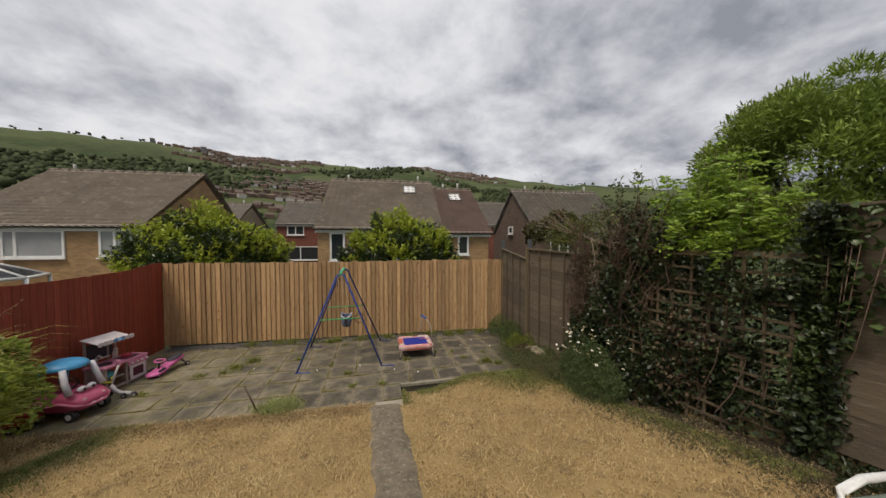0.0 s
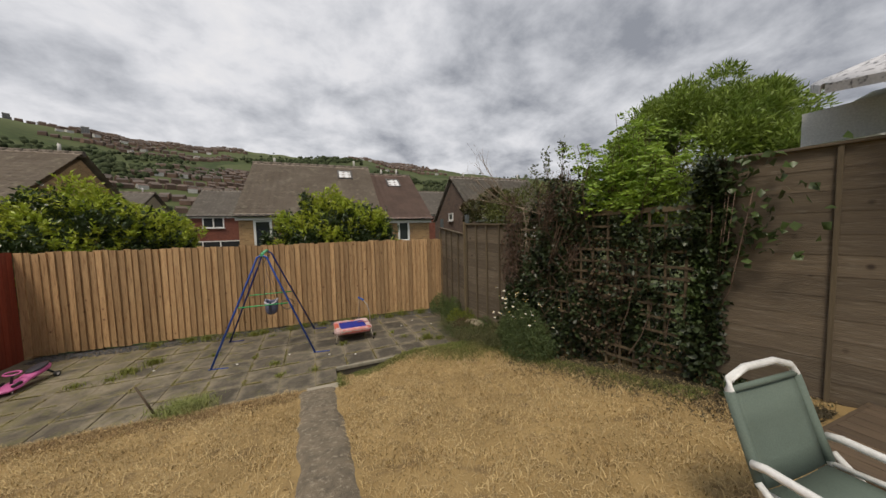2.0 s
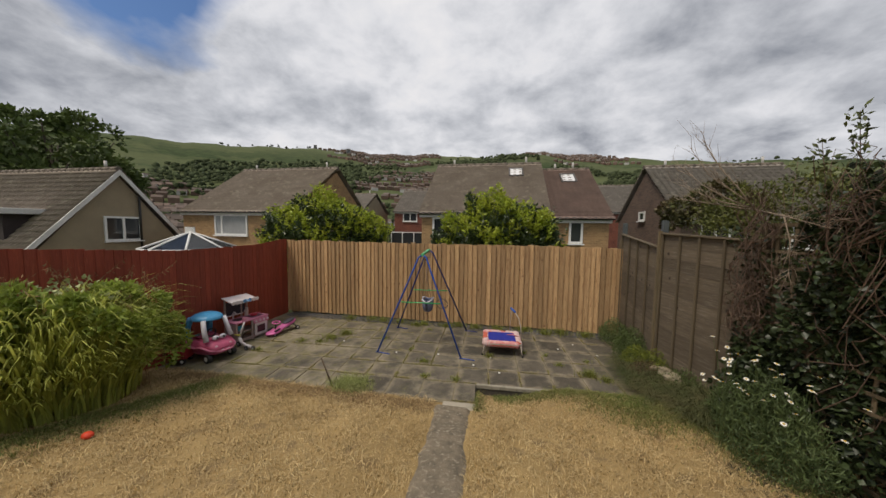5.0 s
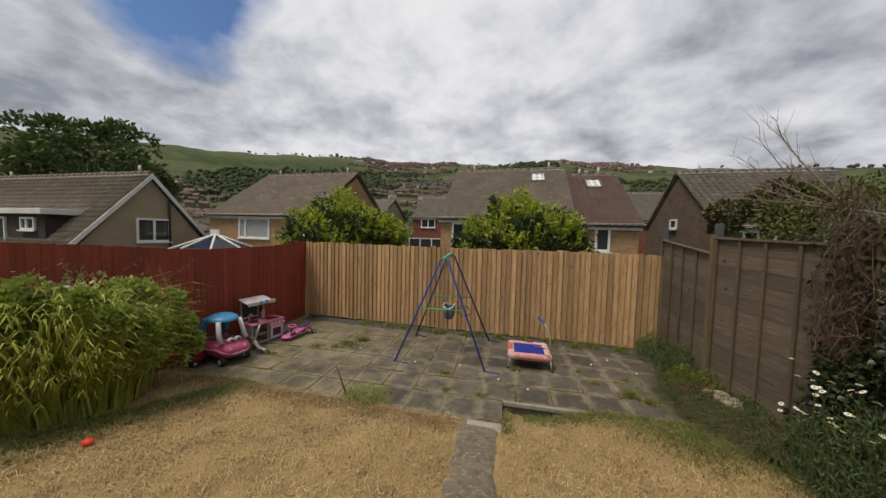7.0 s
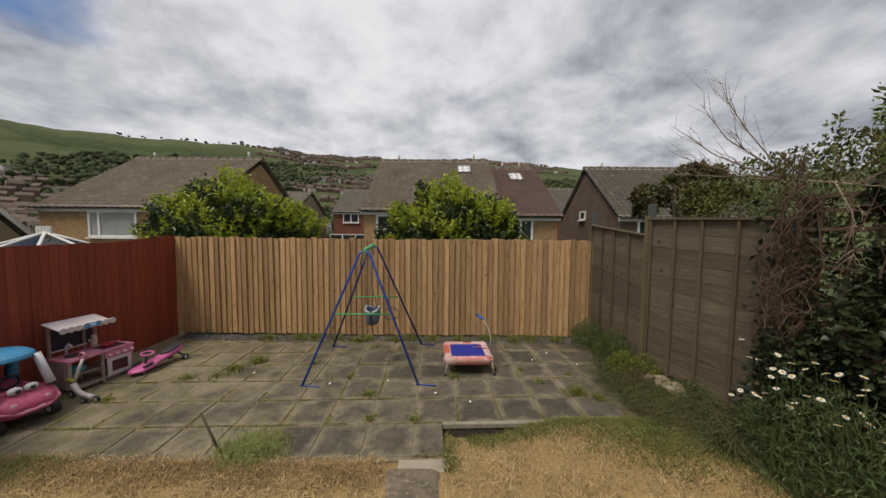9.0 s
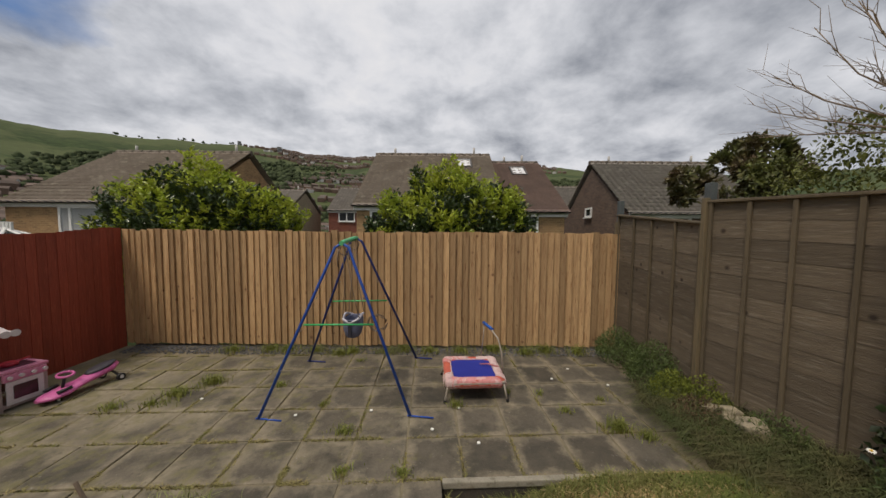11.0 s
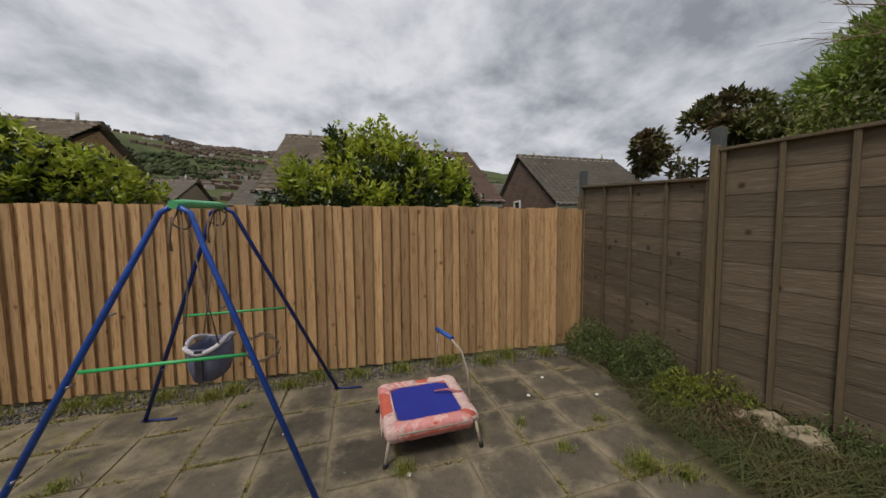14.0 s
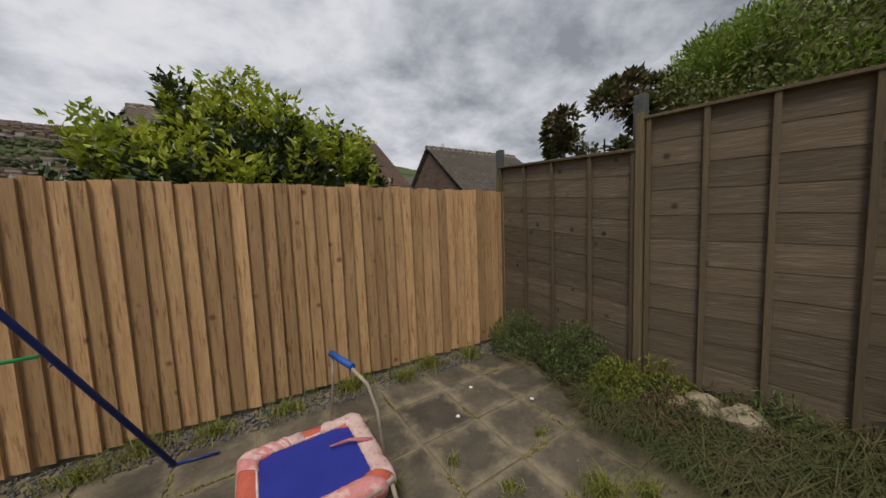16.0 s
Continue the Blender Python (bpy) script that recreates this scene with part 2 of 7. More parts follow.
def ground_z(x, y):
    """Terraces below the garden, a valley floor, then the far valley side."""
    x, y = np.asarray(x, float), np.asarray(y, float)
    r = np.hypot(x, y)
    az = np.degrees(np.arctan2(x, y))
    z = -0.5 - 1.9 * smooth(9.3, 13, y) + 0 * r
    z = z - 7.0 * smooth(24, 70, r) * smooth(0, 30, y) - 14 * smooth(60, 170, r) * smooth(-0.5, 0.4, y / np.maximum(r, 1))
    el = np.interp(az, SKY_AZ, SKY_EL)
    wob = 0.035 * np.sin(az * 0.9 + 1) + 0.03 * np.sin(az * 0.37) + 0.02 * np.sin(az * 2.3 + r * 0.004)
    top = 1150 * np.tan(np.radians(el)) * (1 + wob * 0.25)
    rise = smooth(150, 1200, r) ** 0.8
    rolls = 7 * np.sin(x * 0.013 + 1.3) * np.sin(y * 0.011) * smooth(150, 400, r) * smooth(1250, 900, r)
    return z + (top + 22) * rise + rolls - 0.06 * np.maximum(r - 1250, 0)


def far_material():
    """Hillside: pasture above, woods and scrub below."""
    m = bpy.data.materials.new("hillside")
    m.use_nodes = True
    nt = m.node_tree
    N, L = nt.nodes.new, nt.links.new
    p = nt.nodes["Principled BSDF"]
    p.inputs["Roughness"].default_value = 0.95
    p.inputs["Specular IOR Level"].default_value = 0.1
    geo, sep = N("ShaderNodeNewGeometry"), N("ShaderNodeSeparateXYZ")
    L(geo.outputs["Position"], sep.inputs[0])

    def noise_(scale, det):
        n = N("ShaderNodeTexNoise")
        n.inputs["Scale"].default_value, n.inputs["Detail"].default_value = scale, det
        n.inputs["Roughness"].default_value = 0.62
        L(geo.outputs["Position"], n.inputs["Vector"])
        return n.outputs["Fac"]

    def ramp(fac, *stops):
        r = N("ShaderNodeValToRGB")
        el = r.color_ramp.elements
        while len(el) < len(stops):
            el.new(0.5)
        for e, (pos, c) in zip(el, stops):
            e.position, e.color = pos, (*c, 1)
        L(fac, r.inputs[0])
        return r.outputs[0]

    def mix(fac, a, b):
        k = N("ShaderNodeMix")
        k.data_type = "RGBA"
        L(fac, k.inputs[0])
        L(a, k.inputs[6])
        L(b, k.inputs[7])
        return k.outputs[2]

    vor = N("ShaderNodeTexVoronoi")
    vor.inputs["Scale"].default_value = 0.008
    L(geo.outputs["Position"], vor.inputs["Vector"])
    field = ramp(vor.outputs["Distance"], (0.0, (0.10, 0.12, 0.052)), (0.5, (0.125, 0.138, 0.064)), (1.0, (0.08, 0.094, 0.045)))
    wood = ramp(noise_(0.09, 8), (0.3, (0.022, 0.035, 0.016)), (0.7, (0.06, 0.085, 0.032)))
    patches = ramp(noise_(0.0062, 6), (0.43, (0, 0, 0)), (0.50, (1, 1, 1)))
    high = N("ShaderNodeMapRange")
    high.inputs["From Min"].default_value, high.inputs["From Max"].default_value = 120, 230
    L(sep.outputs[2], high.inputs["Value"])
    add = N("ShaderNodeMath")
    add.operation, add.use_clamp = "MAXIMUM", True
    dim = N("ShaderNodeMath")
    dim.operation = "MULTIPLY"
    dim.inputs[1].default_value = 0.55
    L(patches, dim.inputs[0])
    L(dim.outputs[0], add.inputs[0])
    L(high.outputs[0], add.inputs[1])
    L(mix(add.outputs[0], wood, field), p.inputs["Base Color"])
    return m


def build_ground():
    rad = np.concatenate([np.linspace(0, 26, 40), np.geomspace(28, 2600, 110)])
    ang = np.radians(np.linspace(-180, 180, 361)[:-1])
    R, A = np.meshgrid(rad, ang, indexing="ij")
    x, y = R * np.sin(A), R * np.cos(A)
    v = np.stack([x, y, ground_z(x, y)], -1).reshape(-1, 3)
    nr, na = R.shape
    i, j = np.meshgrid(np.arange(nr - 1), np.arange(na), indexing="ij")
    k = (j + 1) % na
    f = np.stack([i * na + j, i * na + k, (i + 1) * na + k, (i + 1) * na + j], -1).reshape(-1, 4)
    ob = new("ground", soft_mesh(v, f, "ground", far_material(), True))
    tagged(ob, "green valley side with pasture, woods and scrub", "hillside", kind="structure")


def build_lawn():
    xs, ys = np.linspace(-2.5, 7.2, 110), np.linspace(-4, 6.80, 124)
    X, Y = np.meshgrid(xs, ys, indexing="ij")
    front = 6.365 + (X - 2.53) * 0.045
    limit = np.where(X > 2.535, front, 5.89 + 0.02 * np.sin(X * 5))
    Yc = np.minimum(Y, limit)
    bumps = 0.012 * np.sin(X * 7.1 + Y * 3) * np.sin(Y * 6.3 - X * 2) + 0.008 * np.sin(X * 17) * np.sin(Y * 19)
    Z = lawn_z(X, Yc) + bumps
    Z = np.where(Y > limit + 0.02, -0.3, Z)
    v = np.stack([X, Yc, Z], -1).reshape(-1, 3)
    n = len(ys)
    i, j = np.meshgrid(np.arange(len(xs) - 1), np.arange(n - 1), indexing="ij")
    f = np.stack([i * n + j, (i + 1) * n + j, (i + 1) * n + j + 1, i * n + j + 1], -1).reshape(-1, 4)
    soil = mat("dry_lawn", (0.36, 0.25, 0.105), (0.27, 0.185, 0.075), 1.6, 0.95, 0.8, 90, c=(0.20, 0.135, 0.06))
    tagged(new("lawn", soft_mesh(v, f, "lawn", soil, True)), "sloping lawn of parched straw-coloured grass", "lawn", kind="structure")


def slab_material():
    """Weathered concrete: dark worn middles, paler haze along the edges, stains that run across slabs."""
    m = mat("concrete_slab", (0.068, 0.060, 0.046), (0.118, 0.10, 0.074), 5.0, 0.9, 0.7, 70, obj=0.28)
    nt = m.node_tree
    N, L = nt.nodes.new, nt.links.new
    p = nt.nodes["Principled BSDF"]
    old = p.inputs["Base Color"].links[0].from_socket
    co, geo, sep = N("ShaderNodeTexCoord"), N("ShaderNodeNewGeometry"), N("ShaderNodeSeparateXYZ")
    L(co.outputs["Object"], sep.inputs[0])
    world = N("ShaderNodeSeparateXYZ")
    L(geo.outputs["Position"], world.inputs[0])

    def calc(op, a, b=None):
        k = N("ShaderNodeMath")
        k.operation = op
        for i, v in enumerate((a, b)):
            if v is None:
                continue
            if isinstance(v, (int, float)):
                k.inputs[i].default_value = v
            else:
                L(v, k.inputs[i])
        return k.outputs[0]

    def nz(scale, det):
        n = N("ShaderNodeTexNoise")
        n.inputs["Scale"].default_value, n.inputs["Detail"].default_value, n.inputs["Roughness"].default_value = scale, det, 0.65
        L(geo.outputs["Position"], n.inputs["Vector"])
        return n.outputs["Fac"]

    def layer(base, fac, lo, hi, colour, top=1.0):
        r, x = N("ShaderNodeMapRange"), N("ShaderNodeMix")
        r.inputs["From Min"].default_value, r.inputs["From Max"].default_value, r.inputs["To Max"].default_value = lo, hi, top
        L(fac, r.inputs["Value"])
        x.data_type = "RGBA"
        L(r.outputs[0], x.inputs[0])
        L(base, x.inputs[6])
        x.inputs[7].default_value = (*colour, 1)
        return x.outputs[2]

    half = SLAB / 2
    edge = calc("MAXIMUM", calc("ABSOLUTE", calc("SUBTRACT", sep.outputs[0], half)), calc("ABSOLUTE", calc("SUBTRACT", sep.outputs[1], half)))
    haze = calc("ADD", calc("DIVIDE", edge, half), calc("MULTIPLY", nz(6, 7), 1.35))
    west = calc("MULTIPLY", calc("SUBTRACT", 2.2, world.outputs[0]), 0.035)
    col = layer(old, haze, 1.32, 1.82, (0.29, 0.245, 0.17), 0.85)
    col = layer(col, calc("ADD", nz(1.3, 7), west), 0.52, 0.70, (0.28, 0.24, 0.165), 0.75)
    col = layer(col, nz(2.1, 8), 0.53, 0.66, (0.050, 0.046, 0.034), 0.8)
    col = layer(col, calc("ADD", nz(5.5, 8), west), 0.58, 0.70, (0.16, 0.145, 0.06), 0.6)
    col = layer(col, nz(13, 6), 0.56, 0.68, (0.07, 0.062, 0.046), 0.6)
    col = layer(col, nz(38, 3), 0.66, 0.74, (0.36, 0.34, 0.29), 0.6)
    L(col, p.inputs["Base Color"])
    return m


def build_patio():
    base = bmesh.new()
    a = [slab_xy(-12, -2.1), slab_xy(0.615, -2.1), slab_xy(0.615, -1.0), slab_xy(7.2, -1.0), slab_xy(7.2, 5.0), slab_xy(-12, 5.0)]
    prism([(p.x, p.y) for p in a], 0.4, "z", base, -0.409)
    patio = part("patio", base, mat("sandy_joint", (0.235, 0.195, 0.13), (0.15, 0.13, 0.08), 9, 0.95, 0.5, 120))
    tagged(patio, "weathered square concrete patio with weedy joints", "patio", kind="structure")
    kerb = mat("pale_kerb", (0.33, 0.30, 0.24), (0.24, 0.22, 0.17), 4, 0.9, 0.5, 80, c=(0.18, 0.165, 0.12))
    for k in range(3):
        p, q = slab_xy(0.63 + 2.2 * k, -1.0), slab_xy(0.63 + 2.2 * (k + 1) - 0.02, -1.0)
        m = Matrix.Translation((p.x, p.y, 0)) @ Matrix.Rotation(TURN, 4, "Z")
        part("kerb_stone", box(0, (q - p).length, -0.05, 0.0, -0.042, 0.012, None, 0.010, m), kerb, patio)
        # riser below the kerb, in a darker colour than the stones above
        part("riser_stone", box(0, (q - p).length, -0.035, 0.0, -0.32, -0.043, None, 0.006, m), mat("dark_riser", (0.055, 0.048, 0.04), (0.085, 0.072, 0.055), 5, 0.9, 0.6, 60), patio, "dark riser stone")
    p = slab_xy(-0.25, -2.13)
    m = Matrix.Translation((p.x, p.y, 0)) @ Matrix.Rotation(TURN, 4, "Z")
    part("step_slab", box(0, 0.42, -0.16, 0.0, -0.05, 0.02, None, 0.012, m), mat("step_concrete", (0.38, 0.34, 0.27), (0.29, 0.26, 0.2), 6, 0.9, 0.4, 90), patio, "pale concrete step slab")
    slab_m = slab_material()
    meshes = []
    for k in range(6):
        bm = box(0.006, SLAB - 0.012, 0.006, SLAB - 0.012, -0.04, 0.0, None, 0.009)
        for v in bm.verts:
            v.co.z += 0.004 * noise.noise(v.co * 6 + Vector((k * 9, 0, 0)))
        meshes.append(mesh_of("slab", bm, slab_m))
    rng = random.Random(3)
    for i in range(-11, 6):
        for j in range(-2, 4):
            if i >= 1 and j < -1 or i == 0 and j < -1:
                continue
            c = slab_xy(i + 0.5, j + 0.5)
            if c.x < -2.35 or c.x > 4.75 + 0.12 * (c.y - 6.5):
                continue
            o = slab_xy(i, j)
            ob = part("slab", rng.choice(meshes), None, patio)
            ob.matrix_basis = pose(o.x, o.y, rng.uniform(-0.004, 0.006), rng.uniform(-0.5, 0.5), rng.uniform(-0.5, 0.5), math.degrees(TURN) + rng.uniform(-0.5, 0.5))
    half = mesh_of("slab", box(0.006, SLAB * 0.615, 0.006, SLAB - 0.012, -0.04, 0.0, None, 0.009), slab_m)
    for j in (-2,):
        o = slab_xy(0, j)
        part("slab", half, None, patio).matrix_basis = pose(o.x, o.y, 0.003, 0, 0, math.degrees(TURN))


def path_edges(y):
    s = (5.75 - y)
    wob = 0.014 * math.sin(y * 5.3) + 0.014 * math.sin(y * 13)
    return 2.05 + 0.07 * s + wob, 2.53 + 0.065 * s - 0.6 * wob


def build_path():
    bm = bmesh.new()
    rows = []
    for k in range(60):
        y = 5.73 - k * 0.09
        l, r = path_edges(y)
        row = []
        for t in range(7):
            x = l + (r - l) * t / 6
            edge = 0.0 if 0 < t < 6 else -0.05
            row.append(bm.verts.new((x, y, float(lawn_z(x, y)) + 0.028 + edge + 0.004 * noise.noise((x * 9, y * 9, 0)))))
        rows.append(row)
    for a, b in zip(rows, rows[1:]):
        for t in range(6):
            bm.faces.new((a[t], b[t], b[t + 1], a[t + 1])).smooth = True
    bmesh.ops.recalc_face_normals(bm, faces=bm.faces)
    for f in bm.faces:
        if f.normal.z < 0:
            f.normal_flip()
    m = mat("path_concrete", (0.13, 0.108, 0.078), (0.245, 0.20, 0.14), 9, 0.95, 1.6, 75, c=(0.32, 0.275, 0.20))
    tagged(part("garden_path", bm, m), "narrow rough concrete garden path through the lawn", "path", kind="structure")


build_ground()
build_lawn()
build_patio()
build_path()

# ---- fences ----
TAN = dict(a=(0.36, 0.21, 0.085), b=(0.27, 0.15, 0.06))


def wood(name, a, b, c=None, obj=0.2, along="z", rough=0.8, knots=None):
    st = {"z": (14, 14, 1.2), "x": (1.2, 14, 14), "y": (14, 1.2, 14)}[along]
    return mat(name, a, b, 1.6, rough, 0.45, 9, obj=obj, c=c, stretch=st, knots=knots)


def build_back_fence():
    fence = thing("back_fence", (0, 9.0, 0), "tan featheredge closeboard timber fence", "fence", kind="structure")
    tan = wood("new_fence_timber", (0.48, 0.315, 0.160), (0.36, 0.22, 0.108), (0.25, 0.132, 0.058), 0.30, knots=(0.17, 0.085, 0.04))
    brown = wood("rail_timber", (0.23, 0.14, 0.065), (0.17, 0.10, 0.05))
    x0, x1 = -2.57, 5.30
    n = 76
    w = (x1 - x0) / n
    meshes = []
    for k in range(8):
        h = 1.83 + 0.012 * math.sin(k * 2.3)
        bm = prism([(0, 0), (w * 1.15, 0.0), (w * 1.15, -0.036), (w * 1.06, -0.034), (0, -0.005)], h, "z", None, 0.03)
        for v in bm.verts:
            v.co.x += 0.006 * noise.noise((v.co.z * 2, k * 5.0, 0)) * (v.co.z > 1)
        meshes.append(mesh_of("board", bm, tan))
    rng = random.Random(5)
    for i in range(n):
        b = part("board", rng.choice(meshes), None, fence)
        b.matrix_basis = pose(x0 + i * w, rng.uniform(-0.004, 0.003), 0.012 + rng.uniform(-0.012, 0.012), rng.uniform(-0.25, 0.25), rng.uniform(-0.35, 0.35), rng.uniform(-1.5, 1.5))
    for z in (0.35, 0.95, 1.55):
        part("rail", prism([(0.03, z - 0.045), (0.03, z + 0.045), (0.09, z)], x1 - x0, "x", None, x0), brown, fence)
    for x in (-2.5, -0.55, 1.4, 3.3, 5.16):
        part("post", box(x - 0.045, x + 0.045, 0.09, 0.18, -0.6, 1.82, None, 0.006), brown, fence)


def build_red_fence():
    fence = thing("red_fence", (0, 0, 0), "side fence of upright boards stained red-brown", "fence", kind="structure")
    red = wood("red_stain", (0.27, 0.052, 0.028), (0.215, 0.040, 0.022), (0.31, 0.07, 0.037), 0.12, rough=0.65)
    a, b = Vector((-2.58, 8.99)), Vector((-2.28, 0.4))
    d = (b - a)
    n = 84
    ang = math.degrees(math.atan2(d.y, d.x))
    w = d.length / n
    meshes = [mesh_of("board", prism([(0, 0.0), (w * 1.12, 0), (w * 1.12, 0.013), (0, 0.008)], 1.95, "z"), red)]
    rng = random.Random(8)
    for i in range(n):
        p = a + d * (i / n)
        top = 1.90 - 0.09 * float(smooth(0, 1.2, 9 - p.y)) + 0.085 * max(0, 6.4 - p.y)
        part("board", meshes[0], None, fence).matrix_basis = pose(p.x, p.y, top - 1.95 + rng.uniform(-0.006, 0.006), 0, rng.uniform(-0.2, 0.2), ang + rng.uniform(-1, 1))
    for k in range(5):
        p = a + d * ((k + 0.02) / 5)
        part("post", box(-0.2, -0.1, -0.05, 0.05, -0.5, 1.78, None, 0.006), red, fence).matrix_basis = pose(p.x, p.y, 0)


RIGHT = [Vector((5.32, 9.02)), Vector((5.25, 7.33)), Vector((5.54, 5.75)), Vector((5.83, 4.55)), Vector((6.12, 3.42)), Vector((6.62, 1.75)), Vector((6.85, -0.2))]

PANEL_END = Vector((5.57, 5.90))


def lap_panel(a, b, z0, z1, battens, name_label, drop=0.0):
    """A panel of wide horizontal overlapping boards, with a frame and upright battens on the garden side; drop is how far its far end sinks."""
    def sunk(bm):
        for v in bm.verts:
            v.co.z -= drop * v.co.x / (b - a).length
        return bm

    d = b - a
    w = d.length
    ang = math.degrees(math.atan2(d.y, d.x))
    grey = wood("grey_lap_timber", (0.148, 0.116, 0.079), (0.11, 0.086, 0.06), (0.175, 0.145, 0.108), 0.2, "x", 0.85, knots=(0.04, 0.028, 0.02))
    bat = wood("batten_timber", (0.13, 0.10, 0.06), (0.10, 0.078, 0.05), None, 0.15)
    fence = thing("fence_panel", pose(a.x, a.y, 0, 0, 0, ang), name_label, "fence", "side fence panels", kind="structure")
    n = int((z1 - z0) / 0.165)
    rng = random.Random(int(w * 1000))
    for k in range(n):
        h = (z1 - z0) / n
        bm = bmesh.new()
        cols = 24
        vs = []
        ph = rng.uniform(0, 9)
        for side in range(2):
            for top in range(2):
                vs.append([bm.verts.new((w * c / cols, (0.0 if top else -0.0035) + side * 0.006, z0 + h * (k + top * 1.18) + (0 if top else 0.010 * noise.noise((c * 0.22, ph, 0))))) for c in range(cols + 1)])
        for c in range(cols):
            for p, q in ((0, 1), (1, 3), (3, 2), (2, 0)):
                bm.faces.new((vs[p][c], vs[p][c + 1], vs[q][c + 1], vs[q][c]))
        bmesh.ops.recalc_face_normals(bm, faces=bm.faces)
        part("board", sunk(bm), grey, fence)
    for t in battens:
        part("batten", sunk(box(w * t - 0.016, w * t + 0.016, -0.036, -0.012, z0, z1, None, 0.004)), bat, fence)
    part("top_rail", sunk(box(0, w, -0.045, 0.02, z1, z1 + 0.022, None, 0.004)), bat, fence)
    return fence


def build_right_fence():
    lap_panel(RIGHT[0], RIGHT[1], 0.24, 2.15, (0.03, 0.27, 0.50, 0.75, 0.97), "weathered grey-brown overlap fence panel", 0.17)
    lap_panel(RIGHT[1], PANEL_END, 0.28, 2.20, (0.03, 0.25, 0.46, 0.695, 0.95), "weathered grey-brown overlap fence panel beside the hedge", 0.05)
    lap_panel(RIGHT[4], RIGHT[5], 0.60, 2.70, (0.02, 0.45, 0.72, 0.98), "weathered grey-brown overlap fence panel by the decking")
    lap_panel(RIGHT[5], RIGHT[6], 0.62, 2.72, (0.02, 0.25, 0.50, 0.75, 0.98), "weathered grey-brown overlap fence panel by the decking")
    wood_m = wood("post_timber", (0.15, 0.115, 0.065), (0.115, 0.09, 0.055), (0.10, 0.085, 0.05))
    conc = mat("concrete_post", (0.10, 0.115, 0.115), (0.075, 0.085, 0.09), 6, 0.9, 0.5, 70)
    for p, z, dx in ((RIGHT[0], 2.05, -0.02), (RIGHT[1], 2.25, -0.03)):
        m = box(-0.026, 0.026, -0.026, 0.026, -0.1, z, None, 0.006)
        tagged(part("fence_post", m, wood_m), "square timber fence post", "post", "fence posts").matrix_basis = pose(p.x + dx, p.y, 0)
    for p, z in ((RIGHT[0], 2.39), (RIGHT[1], 2.41)):
        m = box(-0.036, 0.036, -0.04, 0.04, -0.1, z, None, 0.008)
        tagged(part("concrete_post", m, conc), "dark concrete fence post standing above the panels", "post", "concrete posts").matrix_basis = pose(p.x + 0.05, p.y + 0.04, 0)


# ---- houses ----
def window_part(parent, x0, x1, z0, z1, y, split=(), name="window", glass=None):
    """A white framed window in a wall that faces -y."""
    white = mat("white_upvc", (0.78, 0.78, 0.76), (0.70, 0.70, 0.68), 3, 0.4, 0.05, 40)
    t = 0.09
    bm = bmesh.new()
    for q in ((x0, x0 + t, z0, z1), (x1 - t, x1, z0, z1), (x0 + t, x1 - t, z1 - t, z1), (x0 + t, x1 - t, z0, z0 + t)):
        box(q[0], q[1], y - 0.05, y + 0.05, q[2], q[3], bm)
    for s in split:
        xs = x0 + (x1 - x0) * s
        box(xs - 0.05, xs + 0.05, y - 0.048, y + 0.04, z0 + t, z1 - t, bm)
    frame_ob = part(name, bm, white, parent, "white framed window")
    part("pane", box(x0 + t, x1 - t, y - 0.005, y + 0.02, z0 + t, z1 - t), glass or glass_dark(), frame_ob)
    part("sill", box(x0 - 0.06, x1 + 0.06, y - 0.12, y - 0.052, z0 - 0.06, z0 - 0.004), white, frame_ob)
    return frame_ob


def tiled_roof(parent, x0, x1, ye, ze, yr, zr, m, course=0.30, roll=0.30, over=0.25):
    """One roof slope from eave (ye, ze) to ridge (yr, zr), in stepped courses with rolled tiles."""
    d = Vector((0, yr - ye, zr - ze))
    length = d.length + over
    d.normalize()
    n = Vector((0, -d.z, d.y))
    if n.z < 0:
        n = -n
    start = Vector((0, ye, ze)) - d * over
    rows = max(4, int(length / course))
    cols = int((x1 - x0) / (roll / 4))
    t = np.linspace(x0, x1, cols + 1)
    wave = 0.052 * (np.abs(np.sin(np.pi * (t - x0) / roll)) ** 0.6)
    vs, fs = [], []
    for k in range(rows):
        for e, lift in ((k, 0.06), (k + 1, 0.0)):
            p = start + d * (length * e / rows - (0.035 if e == k else 0.0))
            base = np.array(p) + np.array(n) * lift
            vs.append(base[None, :] + np.stack([t, 0 * t, 0 * t], 1) + wave[:, None] * np.array(n)[None, :])
    c = cols + 1
    vs = np.concatenate(vs)
    q = np.arange(cols)
    for k in range(rows * 2 - 1):
        a = k * c + q
        fs.append(np.stack([a, a + 1, a + 1 + c, a + c], 1))
    return part("roof", soft_mesh(vs, np.concatenate(fs), "roof", m), None, parent, "brown concrete tile roof slope")


